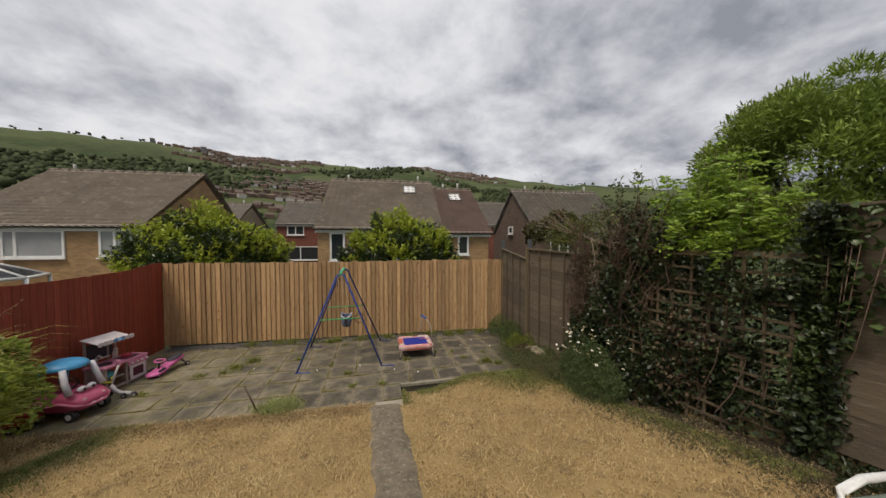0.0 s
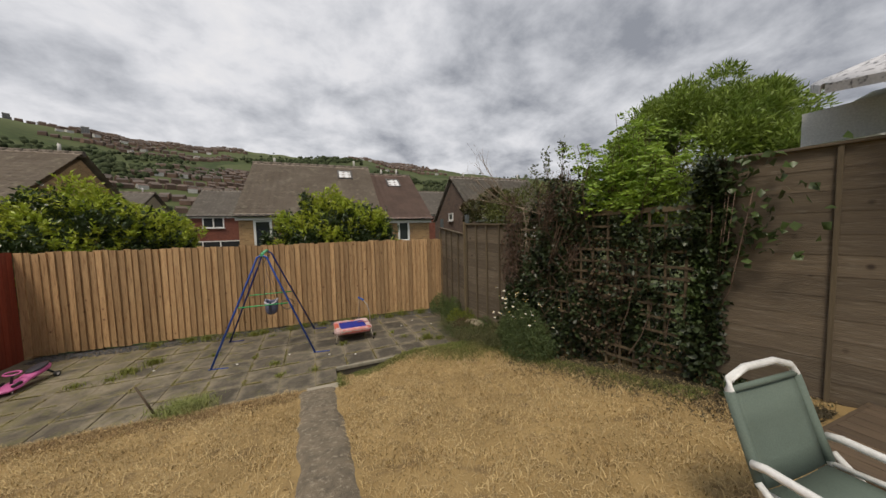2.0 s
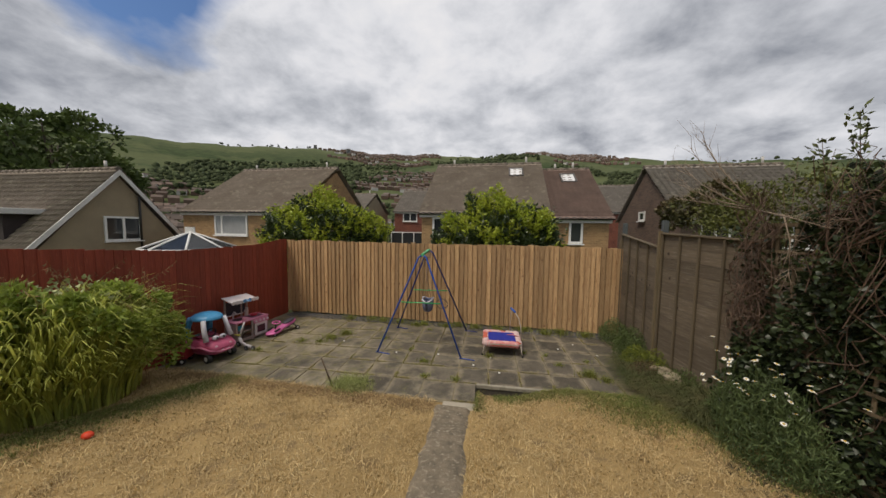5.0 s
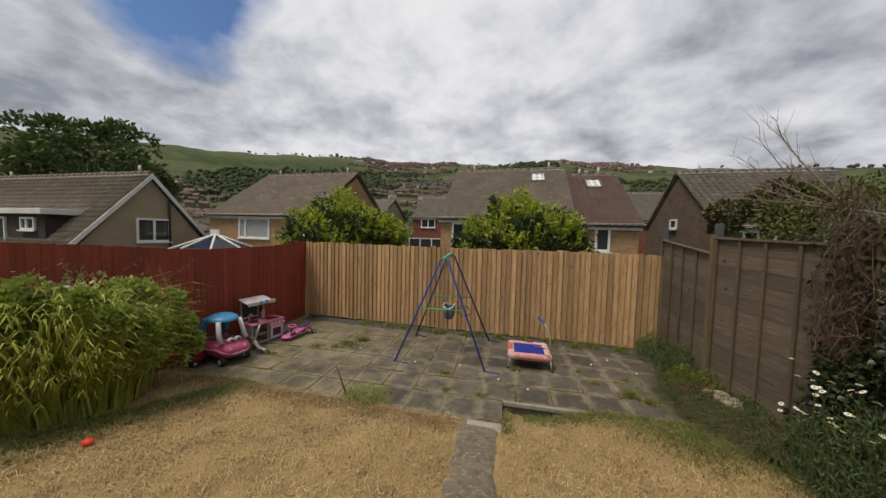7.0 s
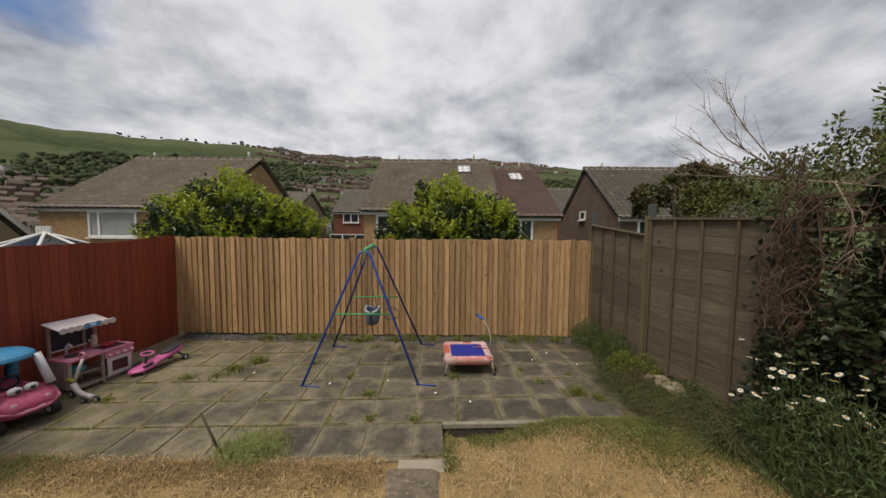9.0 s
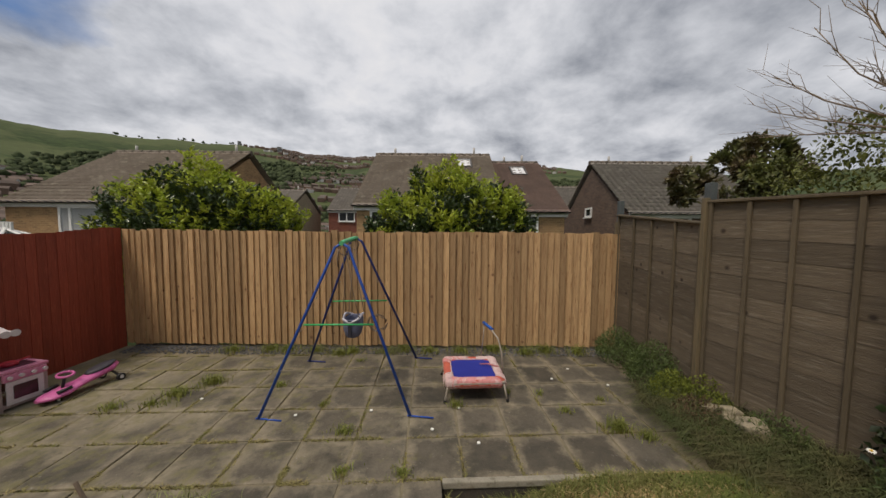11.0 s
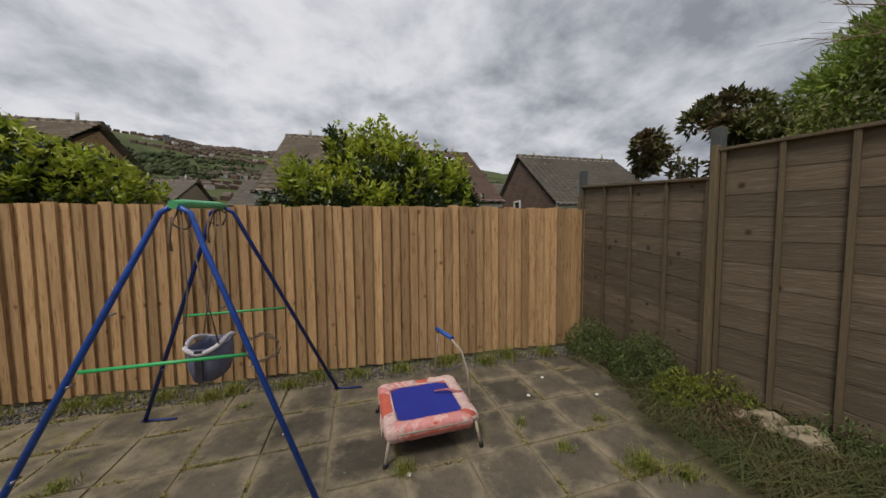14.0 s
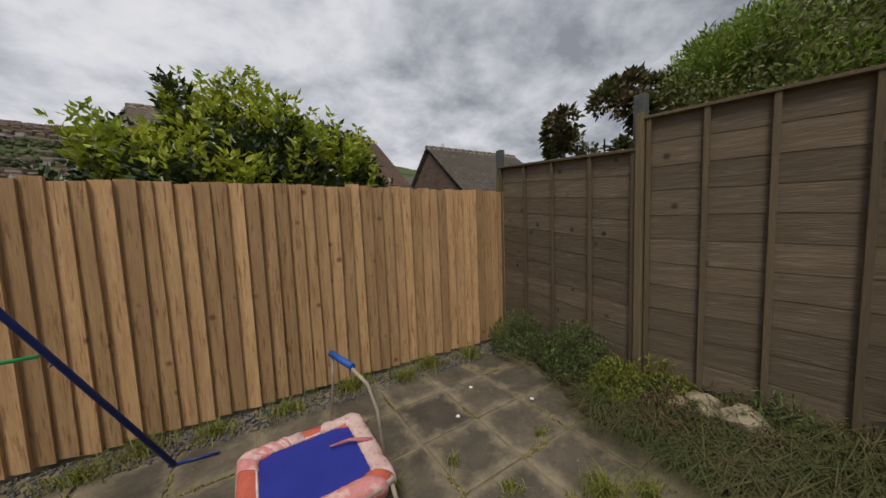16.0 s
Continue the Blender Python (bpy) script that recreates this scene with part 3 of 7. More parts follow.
def gable_house(name, label, m, x0, x1, y0, y1, zg, ze, zr, wall_m, roof_m, windows=(), gable_m=None, barge=None):
    """Two-storey house, ridge along x, front towards -y."""
    h = thing(name, m, label, "house", "houses below the garden")
    ym = (y0 + y1) / 2
    t = 0.3
    part("wall", box(x0, x1, y0, y0 + t, zg, ze), wall_m, h, "brick front wall")
    part("wall", box(x0, x1, y1 - t, y1, zg, ze), wall_m, h)
    for xa in (x0, x1 - t):
        part("gable_wall", prism([(y0 + t + 0.003, zg), (y1 - t - 0.003, zg), (y1 - t - 0.003, ze), (ym, zr - 0.28), (y0 + t + 0.003, ze)], t, "x", None, xa), gable_m or wall_m, h)
    tiled_roof(h, x0 - 0.15, x1 + 0.15, y0, ze + 0.06, ym, zr, roof_m)
    tiled_roof(h, x0 - 0.15, x1 + 0.15, y1, ze + 0.06, ym, zr, roof_m, roll=1.2)
    dark = mat("ridge_tile", (0.16, 0.13, 0.105), (0.12, 0.10, 0.08), 3, 0.9, 0.4, 30, c=(0.24, 0.20, 0.16))
    k = int((x1 - x0) / 0.45)
    step = (x1 - x0 + 0.3) / k
    cap = mesh_of("ridge_tile", tube([(0, 0, -0.01), (step * 0.98, 0, 0.008)], 0.13, None, 8), dark)
    for i in range(k):
        part("ridge_tile", cap, None, h).matrix_basis = pose(x0 - 0.15 + step * i, ym, zr)
    if name != "red_brick_house":
        white_pipe = mat("pale_vent", (0.55, 0.53, 0.5), None, 4, 0.6, 0.1)
        part("vent_pipe", tube([(x1 - 0.7, ym, zr), (x1 - 0.7, ym, zr + 0.42)], 0.06, None, 8), white_pipe, h)
        part("vent_pipe", tube([(x0 + 0.9, ym, zr), (x0 + 0.9, ym, zr + 0.35)], 0.06, None, 8), white_pipe, h)
    white = mat("white_fascia", (0.72, 0.71, 0.68), (0.6, 0.59, 0.56), 2, 0.5, 0.1, 30)
    part("fascia", box(x0 - 0.1, x1 + 0.1, y0 - 0.10, y0 - 0.004, ze - 0.22, ze + 0.0), white, h, "white fascia board")
    part("gutter", tube([(x0 - 0.15, y0 - 0.2, ze - 0.02), (x1 + 0.15, y0 - 0.2, ze - 0.02)], 0.06, None, 8), mat("black_gutter", (0.03, 0.028, 0.026), None, 4, 0.5, 0.1), h)
    for w in windows:
        window_part(h, *w[:4], y0 - 0.01, w[4] if len(w) > 4 else (), "window", mat("pale_blind", (0.36, 0.37, 0.37), (0.30, 0.31, 0.31), 2, 0.15, 0.0) if name == "detached_house" else None)
    if barge:
        for s in (-1, 1):
            for xa in (x0 - 0.19, x1 + 0.152):
                part("bargeboard", prism([(ym, zr - 0.02), (ym, zr - 0.28), (ym + s * (y1 - y0) / 2 * 1.06, ze - 0.30), (ym + s * (y1 - y0) / 2 * 1.06, ze - 0.04)], 0.04, "x", None, xa), barge, h)
    return h


def brick(name, a, b, joint):
    """Brick coursing for far house walls."""
    if name in MATS:
        return MATS[name]
    m = mat(name, a, b, 1.2, 0.9, 0.3, 20)
    nt = m.node_tree
    N, L = nt.nodes.new, nt.links.new
    p = nt.nodes["Principled BSDF"]
    old = p.inputs["Base Color"].links[0].from_socket
    co, mp, bt = N("ShaderNodeTexCoord"), N("ShaderNodeMapping"), N("ShaderNodeTexBrick")
    sep, com, add = N("ShaderNodeSeparateXYZ"), N("ShaderNodeCombineXYZ"), N("ShaderNodeMath")
    L(co.outputs["Object"], sep.inputs[0])
    L(sep.outputs[0], add.inputs[0])
    L(sep.outputs[1], add.inputs[1])
    L(add.outputs[0], com.inputs[0])
    L(sep.outputs[2], com.inputs[1])
    L(com.outputs[0], bt.inputs["Vector"])
    bt.inputs["Scale"].default_value = 1.0
    bt.inputs["Brick Width"].default_value, bt.inputs["Row Height"].default_value, bt.inputs["Mortar Size"].default_value = 0.225, 0.075, 0.008
    bt.inputs["Color1"].default_value, bt.inputs["Color2"].default_value, bt.inputs["Mortar"].default_value = (1.15, 1.1, 1.05, 1), (0.75, 0.75, 0.75, 1), (*joint, 1)
    mul = N("ShaderNodeMix")
    mul.data_type, mul.blend_type = "RGBA", "MULTIPLY"
    mul.inputs[0].default_value = 1.0
    L(old, mul.inputs[6])
    L(bt.outputs["Color"], mul.inputs[7])
    L(mul.outputs[2], p.inputs["Base Color"])
    return m


def build_houses():
    buff = brick("buff_brick", (0.40, 0.26, 0.13), (0.30, 0.19, 0.10), (1.1, 1.15, 1.2))
    red = brick("red_brick", (0.20, 0.07, 0.045), (0.15, 0.055, 0.04), (1.3, 1.5, 1.6))
    dark = brick("brown_brick", (0.15, 0.105, 0.08), (0.115, 0.08, 0.064), (1.2, 1.3, 1.3))
    render_m = mat("buff_render", (0.33, 0.27, 0.18), (0.27, 0.22, 0.15), 1.2, 0.95, 0.3, 30)
    tile = mat("brown_tile", (0.33, 0.275, 0.225), (0.25, 0.205, 0.165), 1.1, 0.9, 0.3, 14, c=(0.40, 0.345, 0.27))
    grey = mat("grey_tile", (0.30, 0.27, 0.235), (0.235, 0.21, 0.185), 1.1, 0.9, 0.3, 14, c=(0.36, 0.33, 0.28))
    # house with roof windows, in two steps
    h = gable_house("semi_house", "buff brick house with brown tiled roof and a roof window", Matrix(), -1.0, 4.88, 16.5, 25.2, -2.4, 2.92, 6.0, buff, tile, [(-0.45, 0.25, 1.35, 2.72), (2.2, 3.6, 1.35, 2.72, (0.5,))])
    roof_window(h, 3.57, 16.5, 2.98, 20.85, 6.0, 0.775)
    h = gable_house("semi_house", "stepped-down buff brick house with a roof window", Matrix(), 4.93, 7.5, 16.55, 25.2, -2.6, 2.72, 5.62, buff, mat("red_brown_tile", (0.26, 0.18, 0.15), (0.19, 0.135, 0.115), 1.1, 0.9, 0.3, 14), [(5.83, 6.42, 1.58, 2.60)])
    roof_window(h, 6.35, 16.55, 2.78, 20.87, 5.62, 0.76)
    # western neighbour
    gable_house("detached_house", "buff brick house with long brown tiled roof and wide windows", Matrix(), -15.3, -8.2, 16.5, 25.6, -2.4, 2.95, 6.08, buff, tile, [(-13.1, -10.95, 1.62, 2.78, (0.22,)), (-9.75, -8.3, 1.62, 2.80, (0.4,))])
    gable_house("buff_house", "small buff house with a grey roof further down", Matrix(), -17.5, -10.8, 30, 37, -4.5, 3.6, 5.7, render_m, grey, [(-12.4, -11.2, 2.2, 3.3)])
    # house with its dark gable towards the garden
    h = gable_house("brown_house", "dark brown brick house with a grey tiled roof", Matrix(), 10.62, 16.7, 17.2, 24.4, -2.6, 2.75, 5.66, dark, grey, [(11.4, 13.2, 1.55, 2.6, (0.3, 0.6)), (14.0, 15.4, 1.55, 2.6, (0.5,))])
    w = window_part(h, -0.36, 0.36, -0.26, 0.26, 0)
    w.matrix_basis = pose(10.60, 20.95, 2.98, 0, 0, -90)
    # red brick house seen between
    gable_house("red_brick_house", "red brick house with white windows further down the hill", Matrix(), -8.8, -1.0, 34, 42, -4.5, 3.85, 6.55, red, grey, [(-7.8, -6.2, 2.75, 3.7, (0.5,)), (-4.6, -3.4, 2.75, 3.7), (-9.2, -4.8, 0.2, 1.6, (0.3, 0.6))])
    gable_house("red_brick_house", "red brick house with white windows further down the hill", Matrix(), 9.0, 18.0, 34, 42, -4.5, 3.9, 6.9, red, grey, [(10.0, 11.8, 2.4, 3.6), (10.0, 11.8, -0.5, 1.0)])


def roof_window(h, xc, ye, ze, yr, zr, f):
    """A pale roof light lying in the slope, fraction f of the way up."""
    d = Vector((0, yr - ye, zr - ze))
    p = Vector((xc, ye, ze)) + d * f
    m = Matrix.Translation(p) @ Matrix.Rotation(math.atan2(d.z, d.y), 4, "X")
    dark = mat("roof_light_frame", (0.09, 0.08, 0.075), None, 3, 0.6, 0.1)
    fr = bmesh.new()
    for q in ((-0.40, -0.32, -0.52, 0.52), (0.32, 0.40, -0.52, 0.52), (-0.32, 0.32, 0.44, 0.52), (-0.32, 0.32, -0.52, -0.44)):
        box(q[0], q[1], q[2], q[3], 0.0, 0.12, fr, 0, m)
    w = part("roof_window", fr, dark, h, "roof window with a pale blind")
    part("pane", box(-0.318, 0.318, -0.438, 0.438, 0.03, 0.09, None, 0, m), mat("pale_blind_glass", (0.72, 0.72, 0.72), (0.66, 0.66, 0.66), 2, 0.12, 0.0), w)


build_back_fence()
build_red_fence()
build_right_fence()
build_houses()

def build_bungalow():
    tile = MATS["brown_tile"]
    hung = mat("dark_hung_tile", (0.055, 0.042, 0.04), (0.04, 0.032, 0.03), 3, 0.85, 0.4, 25)
    wall_m = MATS["buff_render"]
    white = mat("white_barge", (0.75, 0.74, 0.71), (0.62, 0.61, 0.58), 2, 0.5, 0.1, 30)
    h = gable_house("dormer_bungalow", "rendered chalet bungalow with a long dark dormer", Matrix(), -28.0, -15.7, 9.9, 17.7, -2.2, 0.1, 4.85, wall_m, tile, [], None, white)
    part("dormer_wall", box(-27.5, -17.3, 10.9, 13.5, 1.0, 2.55), hung, h, "dark tile-hung dormer")
    part("dormer_roof", box(-27.8, -17.0, 10.65, 13.7, 2.56, 2.80, None, 0.02), white, h, "flat dormer roof with white edge")
    for x0, x1, z0 in ((-26.9, -25.2, 1.75), (-24.4, -22.6, 1.25), (-21.6, -20.0, 1.25), (-18.9, -17.9, 1.85)):
        window_part(h, x0, x1, z0, 2.42, 10.88, (0.42,))
    w = window_part(h, -0.75, 0.75, 1.35, 2.55, 0, (0.5,))
    w.matrix_basis = pose(-15.68, 13.9, 0, 0, 0, 90)
    part("vent_pipe", tube([(-15.62, 14.6, 1.0), (-15.62, 14.6, 3.6)], 0.05), MATS["black_gutter"], h)
    d = thing("satellite_dish", (-15.55, 16.9, 1.4), "dark satellite dish on the gable", "satellite dish")
    bm = bmesh.new()
    bmesh.ops.create_uvsphere(bm, u_segments=14, v_segments=8, radius=0.35, matrix=Matrix.Scale(0.3, 4, (1, 0, 0)))
    part("dish", bm, mat("dish_grey", (0.06, 0.06, 0.06), None, 4, 0.5, 0.1), d)
    part("bracket", tube([(-0.2, 0, -0.2), (0, 0, 0)], 0.02), MATS["black_gutter"], d)


def build_conservatory():
    white = MATS["white_upvc"]
    c = thing("conservatory", (-12.0, 13.2, -2.3), "white framed conservatory with a glazed hipped roof", "conservatory")
    top = Vector((0, 1.0, 4.15))
    ring = [Vector((1.9 * math.cos(a), 1.0 + 1.9 * math.sin(a), 3.35)) for a in np.linspace(0, 2 * math.pi, 9)[:-1]]
    for p in ring:
        part("rafter", tube([top, p], 0.05, None, 6), white, c)
        part("post", tube([p, (p.x, p.y, 0)], 0.06, None, 6), white, c)
    bm = bmesh.new()
    vs = [bm.verts.new(p) for p in ring]
    t = bm.verts.new(top)
    for k in range(8):
        bm.faces.new((vs[k], vs[(k + 1) % 8], t))
    bmesh.ops.solidify(bm, geom=bm.faces, thickness=0.03)
    part("glazed_roof", bm, glass_dark(), c)
    bm = bmesh.new()
    for k in range(8):
        p, q = ring[k], ring[(k + 1) % 8]
        tube([p, q], 0.06, bm, 6)
    part("eaves_beam", bm, white, c)
    bm = bmesh.new()
    for k in range(5):
        box(-0.3 + 0.12 * k, -0.24 + 0.12 * k, 0.97, 1.03, 4.1, 4.38, bm)
    part("crest", bm, white, c)
    part("dwarf_wall", prism([(p.x * 0.98, 1 + (p.y - 1) * 0.98) for p in ring], 0.6, "z"), MATS["buff_brick"], c)


def build_distance():
    """Terraces of small houses and woods over the far valley side."""
    rng = np.random.default_rng(21)
    rows, cols = [], []
    boxes_v, boxes_f, roofs_v, roofs_f, white_v, white_f = [], [], [], [], [], []

    def add(store_v, store_f, v, f):
        n = sum(len(a) for a in store_v)
        store_v.append(v)
        store_f.append(np.array(f) + n)

    def house(x, y, ang, w, d, hgt, pale):
        z = float(ground_z(x, y)) - 1
        c, s = math.cos(ang), math.sin(ang)
        loc = np.array([[-w, -d, 0], [w, -d, 0], [w, d, 0], [-w, d, 0], [-w, -d, hgt], [w, -d, hgt], [w, d, hgt], [-w, d, hgt], [-w, 0, hgt * 1.5], [w, 0, hgt * 1.5]])
        p = np.stack([x + loc[:, 0] * c - loc[:, 1] * s, y + loc[:, 0] * s + loc[:, 1] * c, z + loc[:, 2]], 1)
        sv, sf = (white_v, white_f) if pale else (boxes_v, boxes_f)
        add(sv, sf, p, [[0, 1, 5, 4], [1, 2, 6, 5], [2, 3, 7, 6], [3, 0, 4, 7], [4, 7, 8, 8], [5, 9, 6, 6]])
        add(roofs_v, roofs_f, p[4:] + np.array([0, 0, 0.1]), [[0, 1, 5, 4], [2, 3, 4, 5]])

    # streets that follow the slope
    for k in range(150):
        for attempt in range(30):
            az = radians(rng.uniform(-62, 18))
            r = rng.uniform(260, 460) if az < radians(-30) else rng.uniform(360, 960)
            px, py = r * math.sin(az), r * math.cos(az)
            if math.sin(px * 0.011 + 2) * math.sin(py * 0.009 + 0.7) < -0.15:
                break
        if k > 138:
            az, r = radians(rng.uniform(-55, -5)), rng.uniform(210, 330)
        n = int(rng.uniform(5, 16))
        turn = rng.normal(0, 0.25)
        for q in range(n):
            a2 = az + (q - n / 2) * 11.5 / r * math.cos(turn)
            r2 = r + (q - n / 2) * 11.5 * math.sin(turn) + rng.normal(0, 1.0)
            house(r2 * math.sin(a2), r2 * math.cos(a2), -a2 + turn + rng.normal(0, 0.08), 4.2, 3.4, rng.uniform(3.6, 5.2), rng.random() < (0.7 if k > 138 else 0.10))
    far_wall = mat("far_brick", (0.15, 0.095, 0.068), (0.115, 0.08, 0.06), 0.05, 0.9, 0.0, 0.3, island=0.35)
    far_white = mat("far_white", (0.5, 0.49, 0.46), (0.36, 0.35, 0.33), 0.05, 0.9, 0.0, 0.3, island=0.2)
    far_roof = mat("far_roof", (0.10, 0.085, 0.075), (0.13, 0.092, 0.073), 0.03, 0.9, 0.0, 0.3, island=0.35)
    for v, f, m, nm in ((boxes_v, boxes_f, far_wall, "town_houses"), (white_v, white_f, far_white, "white_town_houses"), (roofs_v, roofs_f, far_roof, "town_roofs")):
        bm = bmesh.new()
        vv, ff = np.concatenate(v), np.concatenate(f)
        vs = [bm.verts.new(p) for p in vv]
        for q in ff:
            u = []
            for idx in q:
                if idx not in u:
                    u.append(idx)
            bm.faces.new([vs[i] for i in u])
        tagged(part(nm, bm, m), "terraced houses scattered over the far hillside", "houses", kind="stuff")
    # tower blocks on the skyline
    for az, r, w, hgt in ((-28.0, 820, 5, 17), (-33.5, 900, 4, 14)):
        x, y = r * math.sin(radians(az)), r * math.cos(radians(az))
        tw = thing("tower_block", pose(x, y, float(ground_z(x, y)) - 6, 0, 0, -az), "grey concrete tower block on the far skyline", "building", "tower blocks")
        part("wall", box(-w, w, -w, w, 0, hgt), mat("far_concrete", (0.34, 0.325, 0.30), (0.27, 0.26, 0.245), 0.1, 0.9, 0.0, 0.5), tw)
        for q in range(8):
            part("window_band", box(-w * 0.9, w * 0.9, -w - 0.15, -w + 0.1, hgt * (0.14 + 0.1 * q), hgt * (0.19 + 0.1 * q)), mat("far_glass_band", (0.06, 0.065, 0.075), None, 0.2, 0.4, 0.0, 0.5), tw)
    # woods: rough small crowns
    n = 26000
    az = np.radians(rng.uniform(-85, 60, n))
    r = np.sqrt(rng.uniform(110 ** 2, 1130 ** 2, n))
    x, y = r * np.sin(az), r * np.cos(az)
    dens = np.sin(x * 0.011 + 2) * np.sin(y * 0.009 + 0.7) + 0.5 * np.sin(x * 0.031) * np.sin(y * 0.027)
    keep = (dens + rng.normal(0, 0.16, n) > 0.16 + 0.5 * (r - 560) / 500) & ((r < np.where(az < -0.5, 640, 760)) | (rng.random(n) < 0.04))
    x, y = x[keep], y[keep]
    z = ground_z(x, y)
    t = np.linspace(0, 2 * np.pi, 8)[:-1]
    ico = [(0, 0, 1.0)] + [(0.75 * math.cos(a), 0.75 * math.sin(a), 0.72) for a in t] + [(math.cos(a + 0.4), math.sin(a + 0.4), 0.25) for a in t] + [(0.7 * math.cos(a), 0.7 * math.sin(a), -0.3) for a in t]
    ico = np.array(ico)
    fc = [[0, 1 + k, 1 + (k + 1) % 7] for k in range(7)]
    for ring in (1, 8):
        for k in range(7):
            fc += [[ring + k, ring + 7 + k, ring + 7 + (k + 1) % 7], [ring + k, ring + 7 + (k + 1) % 7, ring + (k + 1) % 7]]
    m_ = len(x)
    size = rng.uniform(2.0, 4.2, m_)[:, None, None]
    v = ico[None] * size * np.array([1, 1, 1.1]) * rng.uniform(0.7, 1.3, (m_, len(ico), 1)) + np.stack([x, y, z + 3], 1)[:, None, :]
    f = (np.array(fc)[None] + (np.arange(m_) * len(ico))[:, None, None]).reshape(-1, 3)
    wood_m = mat("far_wood", (0.045, 0.06, 0.03), (0.07, 0.085, 0.042), 0.1, 0.95, 0.0, 0.6, island=0.4, spec=0.1)
    tagged(new("far_woods", soft_mesh(v.reshape(-1, 3), f, "far_woods", wood_m)), "dark green woods across the valley", "woods", kind="stuff")


def crown_tree(name, base, height, crown_c, radii, n, seed, m, label, leaf=(0.1, 0.05), lumps=60, droop=0.15, wild=0.6, trunk_r=0.12):
    t = thing(name, base, label, "tree")
    pts, o = lumpy(n, crown_c, radii, lumps, seed, -0.7)
    inner = RNG.random(n) < 0.2
    pts[inner] = np.array(crown_c) + (pts[inner] - np.array(crown_c)) * 0.7
    part("crown", leaves(pts, o, leaf[0], leaf[1], "crown", m, wild, droop), None, t)
    bm = bmesh.new()
    rng = random.Random(seed)
    top = Vector(crown_c) + Vector((0, 0, radii[2] * 0.5))
    tube([(0, 0, -0.2), (0.05, 0.03, height * 0.3), Vector(crown_c) * 0.7, top], trunk_r, bm, 8, 0.25)
    for k in range(14):
        a, e = rng.uniform(0, 6.28), rng.uniform(-0.3, 0.9)
        q = Vector(crown_c) + Vector((math.cos(a) * radii[0], math.sin(a) * radii[1], e * radii[2])) * 0.75
        s = Vector(crown_c) * rng.uniform(0.45, 0.85)
        tube([s, (s + q) / 2 + Vector((0, 0, 0.1)), q], trunk_r * 0.35, bm, 5, 0.3)
    part("trunk", bm, mat("bark", (0.075, 0.06, 0.045), (0.05, 0.04, 0.03), 8, 0.95, 0.6), t)
    return t


# ---- shrubs ----
def laurel(centre, radii, base_z, n, seed, label):
    t = thing("laurel_bush", (centre[0], centre[1], base_z), label, "bush", "laurel bushes")
    rel = np.array((0, 0, centre[2] - base_z))
    rng = np.random.default_rng(seed)
    # shoots spread evenly over the dome, each a whorl of leaves
    shoots = n // 11
    k = np.arange(shoots) + 0.5
    phi, th = np.arccos(1 - 1.5 * k / shoots), np.pi * (1 + 5 ** 0.5) * k
    d = np.stack([np.cos(th) * np.sin(phi), np.sin(th) * np.sin(phi), np.cos(phi)], 1)
    d = unit(d + rng.normal(0, 0.07, d.shape))
    wob = 1 + 0.13 * np.sin(d[:, 0] * 5 + seed) * np.sin(d[:, 2] * 6 + d[:, 1] * 4) + 0.08 * np.sin(d[:, 0] * 13 + d[:, 2] * 9 + seed) + rng.normal(0, 0.045, shoots)
    spike = rng.random(shoots) < 0.03
    wob = wob + spike * rng.uniform(0.04, 0.14, shoots)
    tips = rel + d * np.array(radii) * wob[:, None]
    tips[rng.random(shoots) < 0.25] *= np.array([0.88, 0.88, 0.93])
    up = unit(d * 0.55 + np.array([0, 0, 0.8]) + rng.normal(0, 0.2, d.shape))
    young = (0.55 * d[:, 2] + 0.6 * np.sin(d[:, 0] * 6 + seed * 1.7) * np.cos(d[:, 2] * 7 + d[:, 1] * 3 + 1) + rng.normal(0, 0.22, shoots)) > 0.20
    new_m = mat("laurel_new_leaf", (0.46, 0.50, 0.06), (0.28, 0.37, 0.04), 3, 0.4, 0.0, 30, island=0.3, trans=0.35)
    old_m = mat("laurel_leaf", (0.055, 0.085, 0.022), (0.032, 0.055, 0.016), 3, 0.33, 0.0, 30, island=0.35, trans=0.15, spec=0.6)
    for sel, m, nm, lab in ((young, new_m, "new_leaves", "yellow-green young leaves"), (~young, old_m, "leaves", "dark glossy leaves")):
        per = 11
        a = np.repeat(tips[sel], per, 0)
        u = np.repeat(up[sel], per, 0)
        s = rng.uniform(-0.22, 0.02, (len(a), 1))
        side = unit(np.cross(u, rng.normal(size=a.shape)))
        part(nm, leaves(a + u * s, u * 0.75 + side * 0.9, 0.10, 0.044, nm, m, 0.15, 0.05), None, t, lab)
    # shaded inside leaves
    q = rng.normal(size=(n // 3, 3))
    q = unit(q) * rng.uniform(0.72, 0.9, (len(q), 1)) * np.array(radii)
    q = q[q[:, 2] > -0.6 * radii[2]] + rel
    part("inner_leaves", leaves(q, unit(q - rel), 0.13, 0.06, "inner_leaves", old_m, 0.9), None, t)
    bm = bmesh.new()
    rr = random.Random(seed)
    for k in range(9):
        p = Vector((rr.uniform(-0.6, 0.6) * radii[0], rr.uniform(-0.5, 0.5) * radii[1], rel[2] + rr.uniform(0, 0.6) * radii[2]))
        tube([(p.x * 0.1, p.y * 0.1, 0), (p.x * 0.5, p.y * 0.5, p.z * 0.6), p], 0.04, bm, 6, 0.3)
    part("stem", bm, mat("dark_bark", (0.06, 0.045, 0.03), None, 6, 0.9, 0.4), t)
    return t


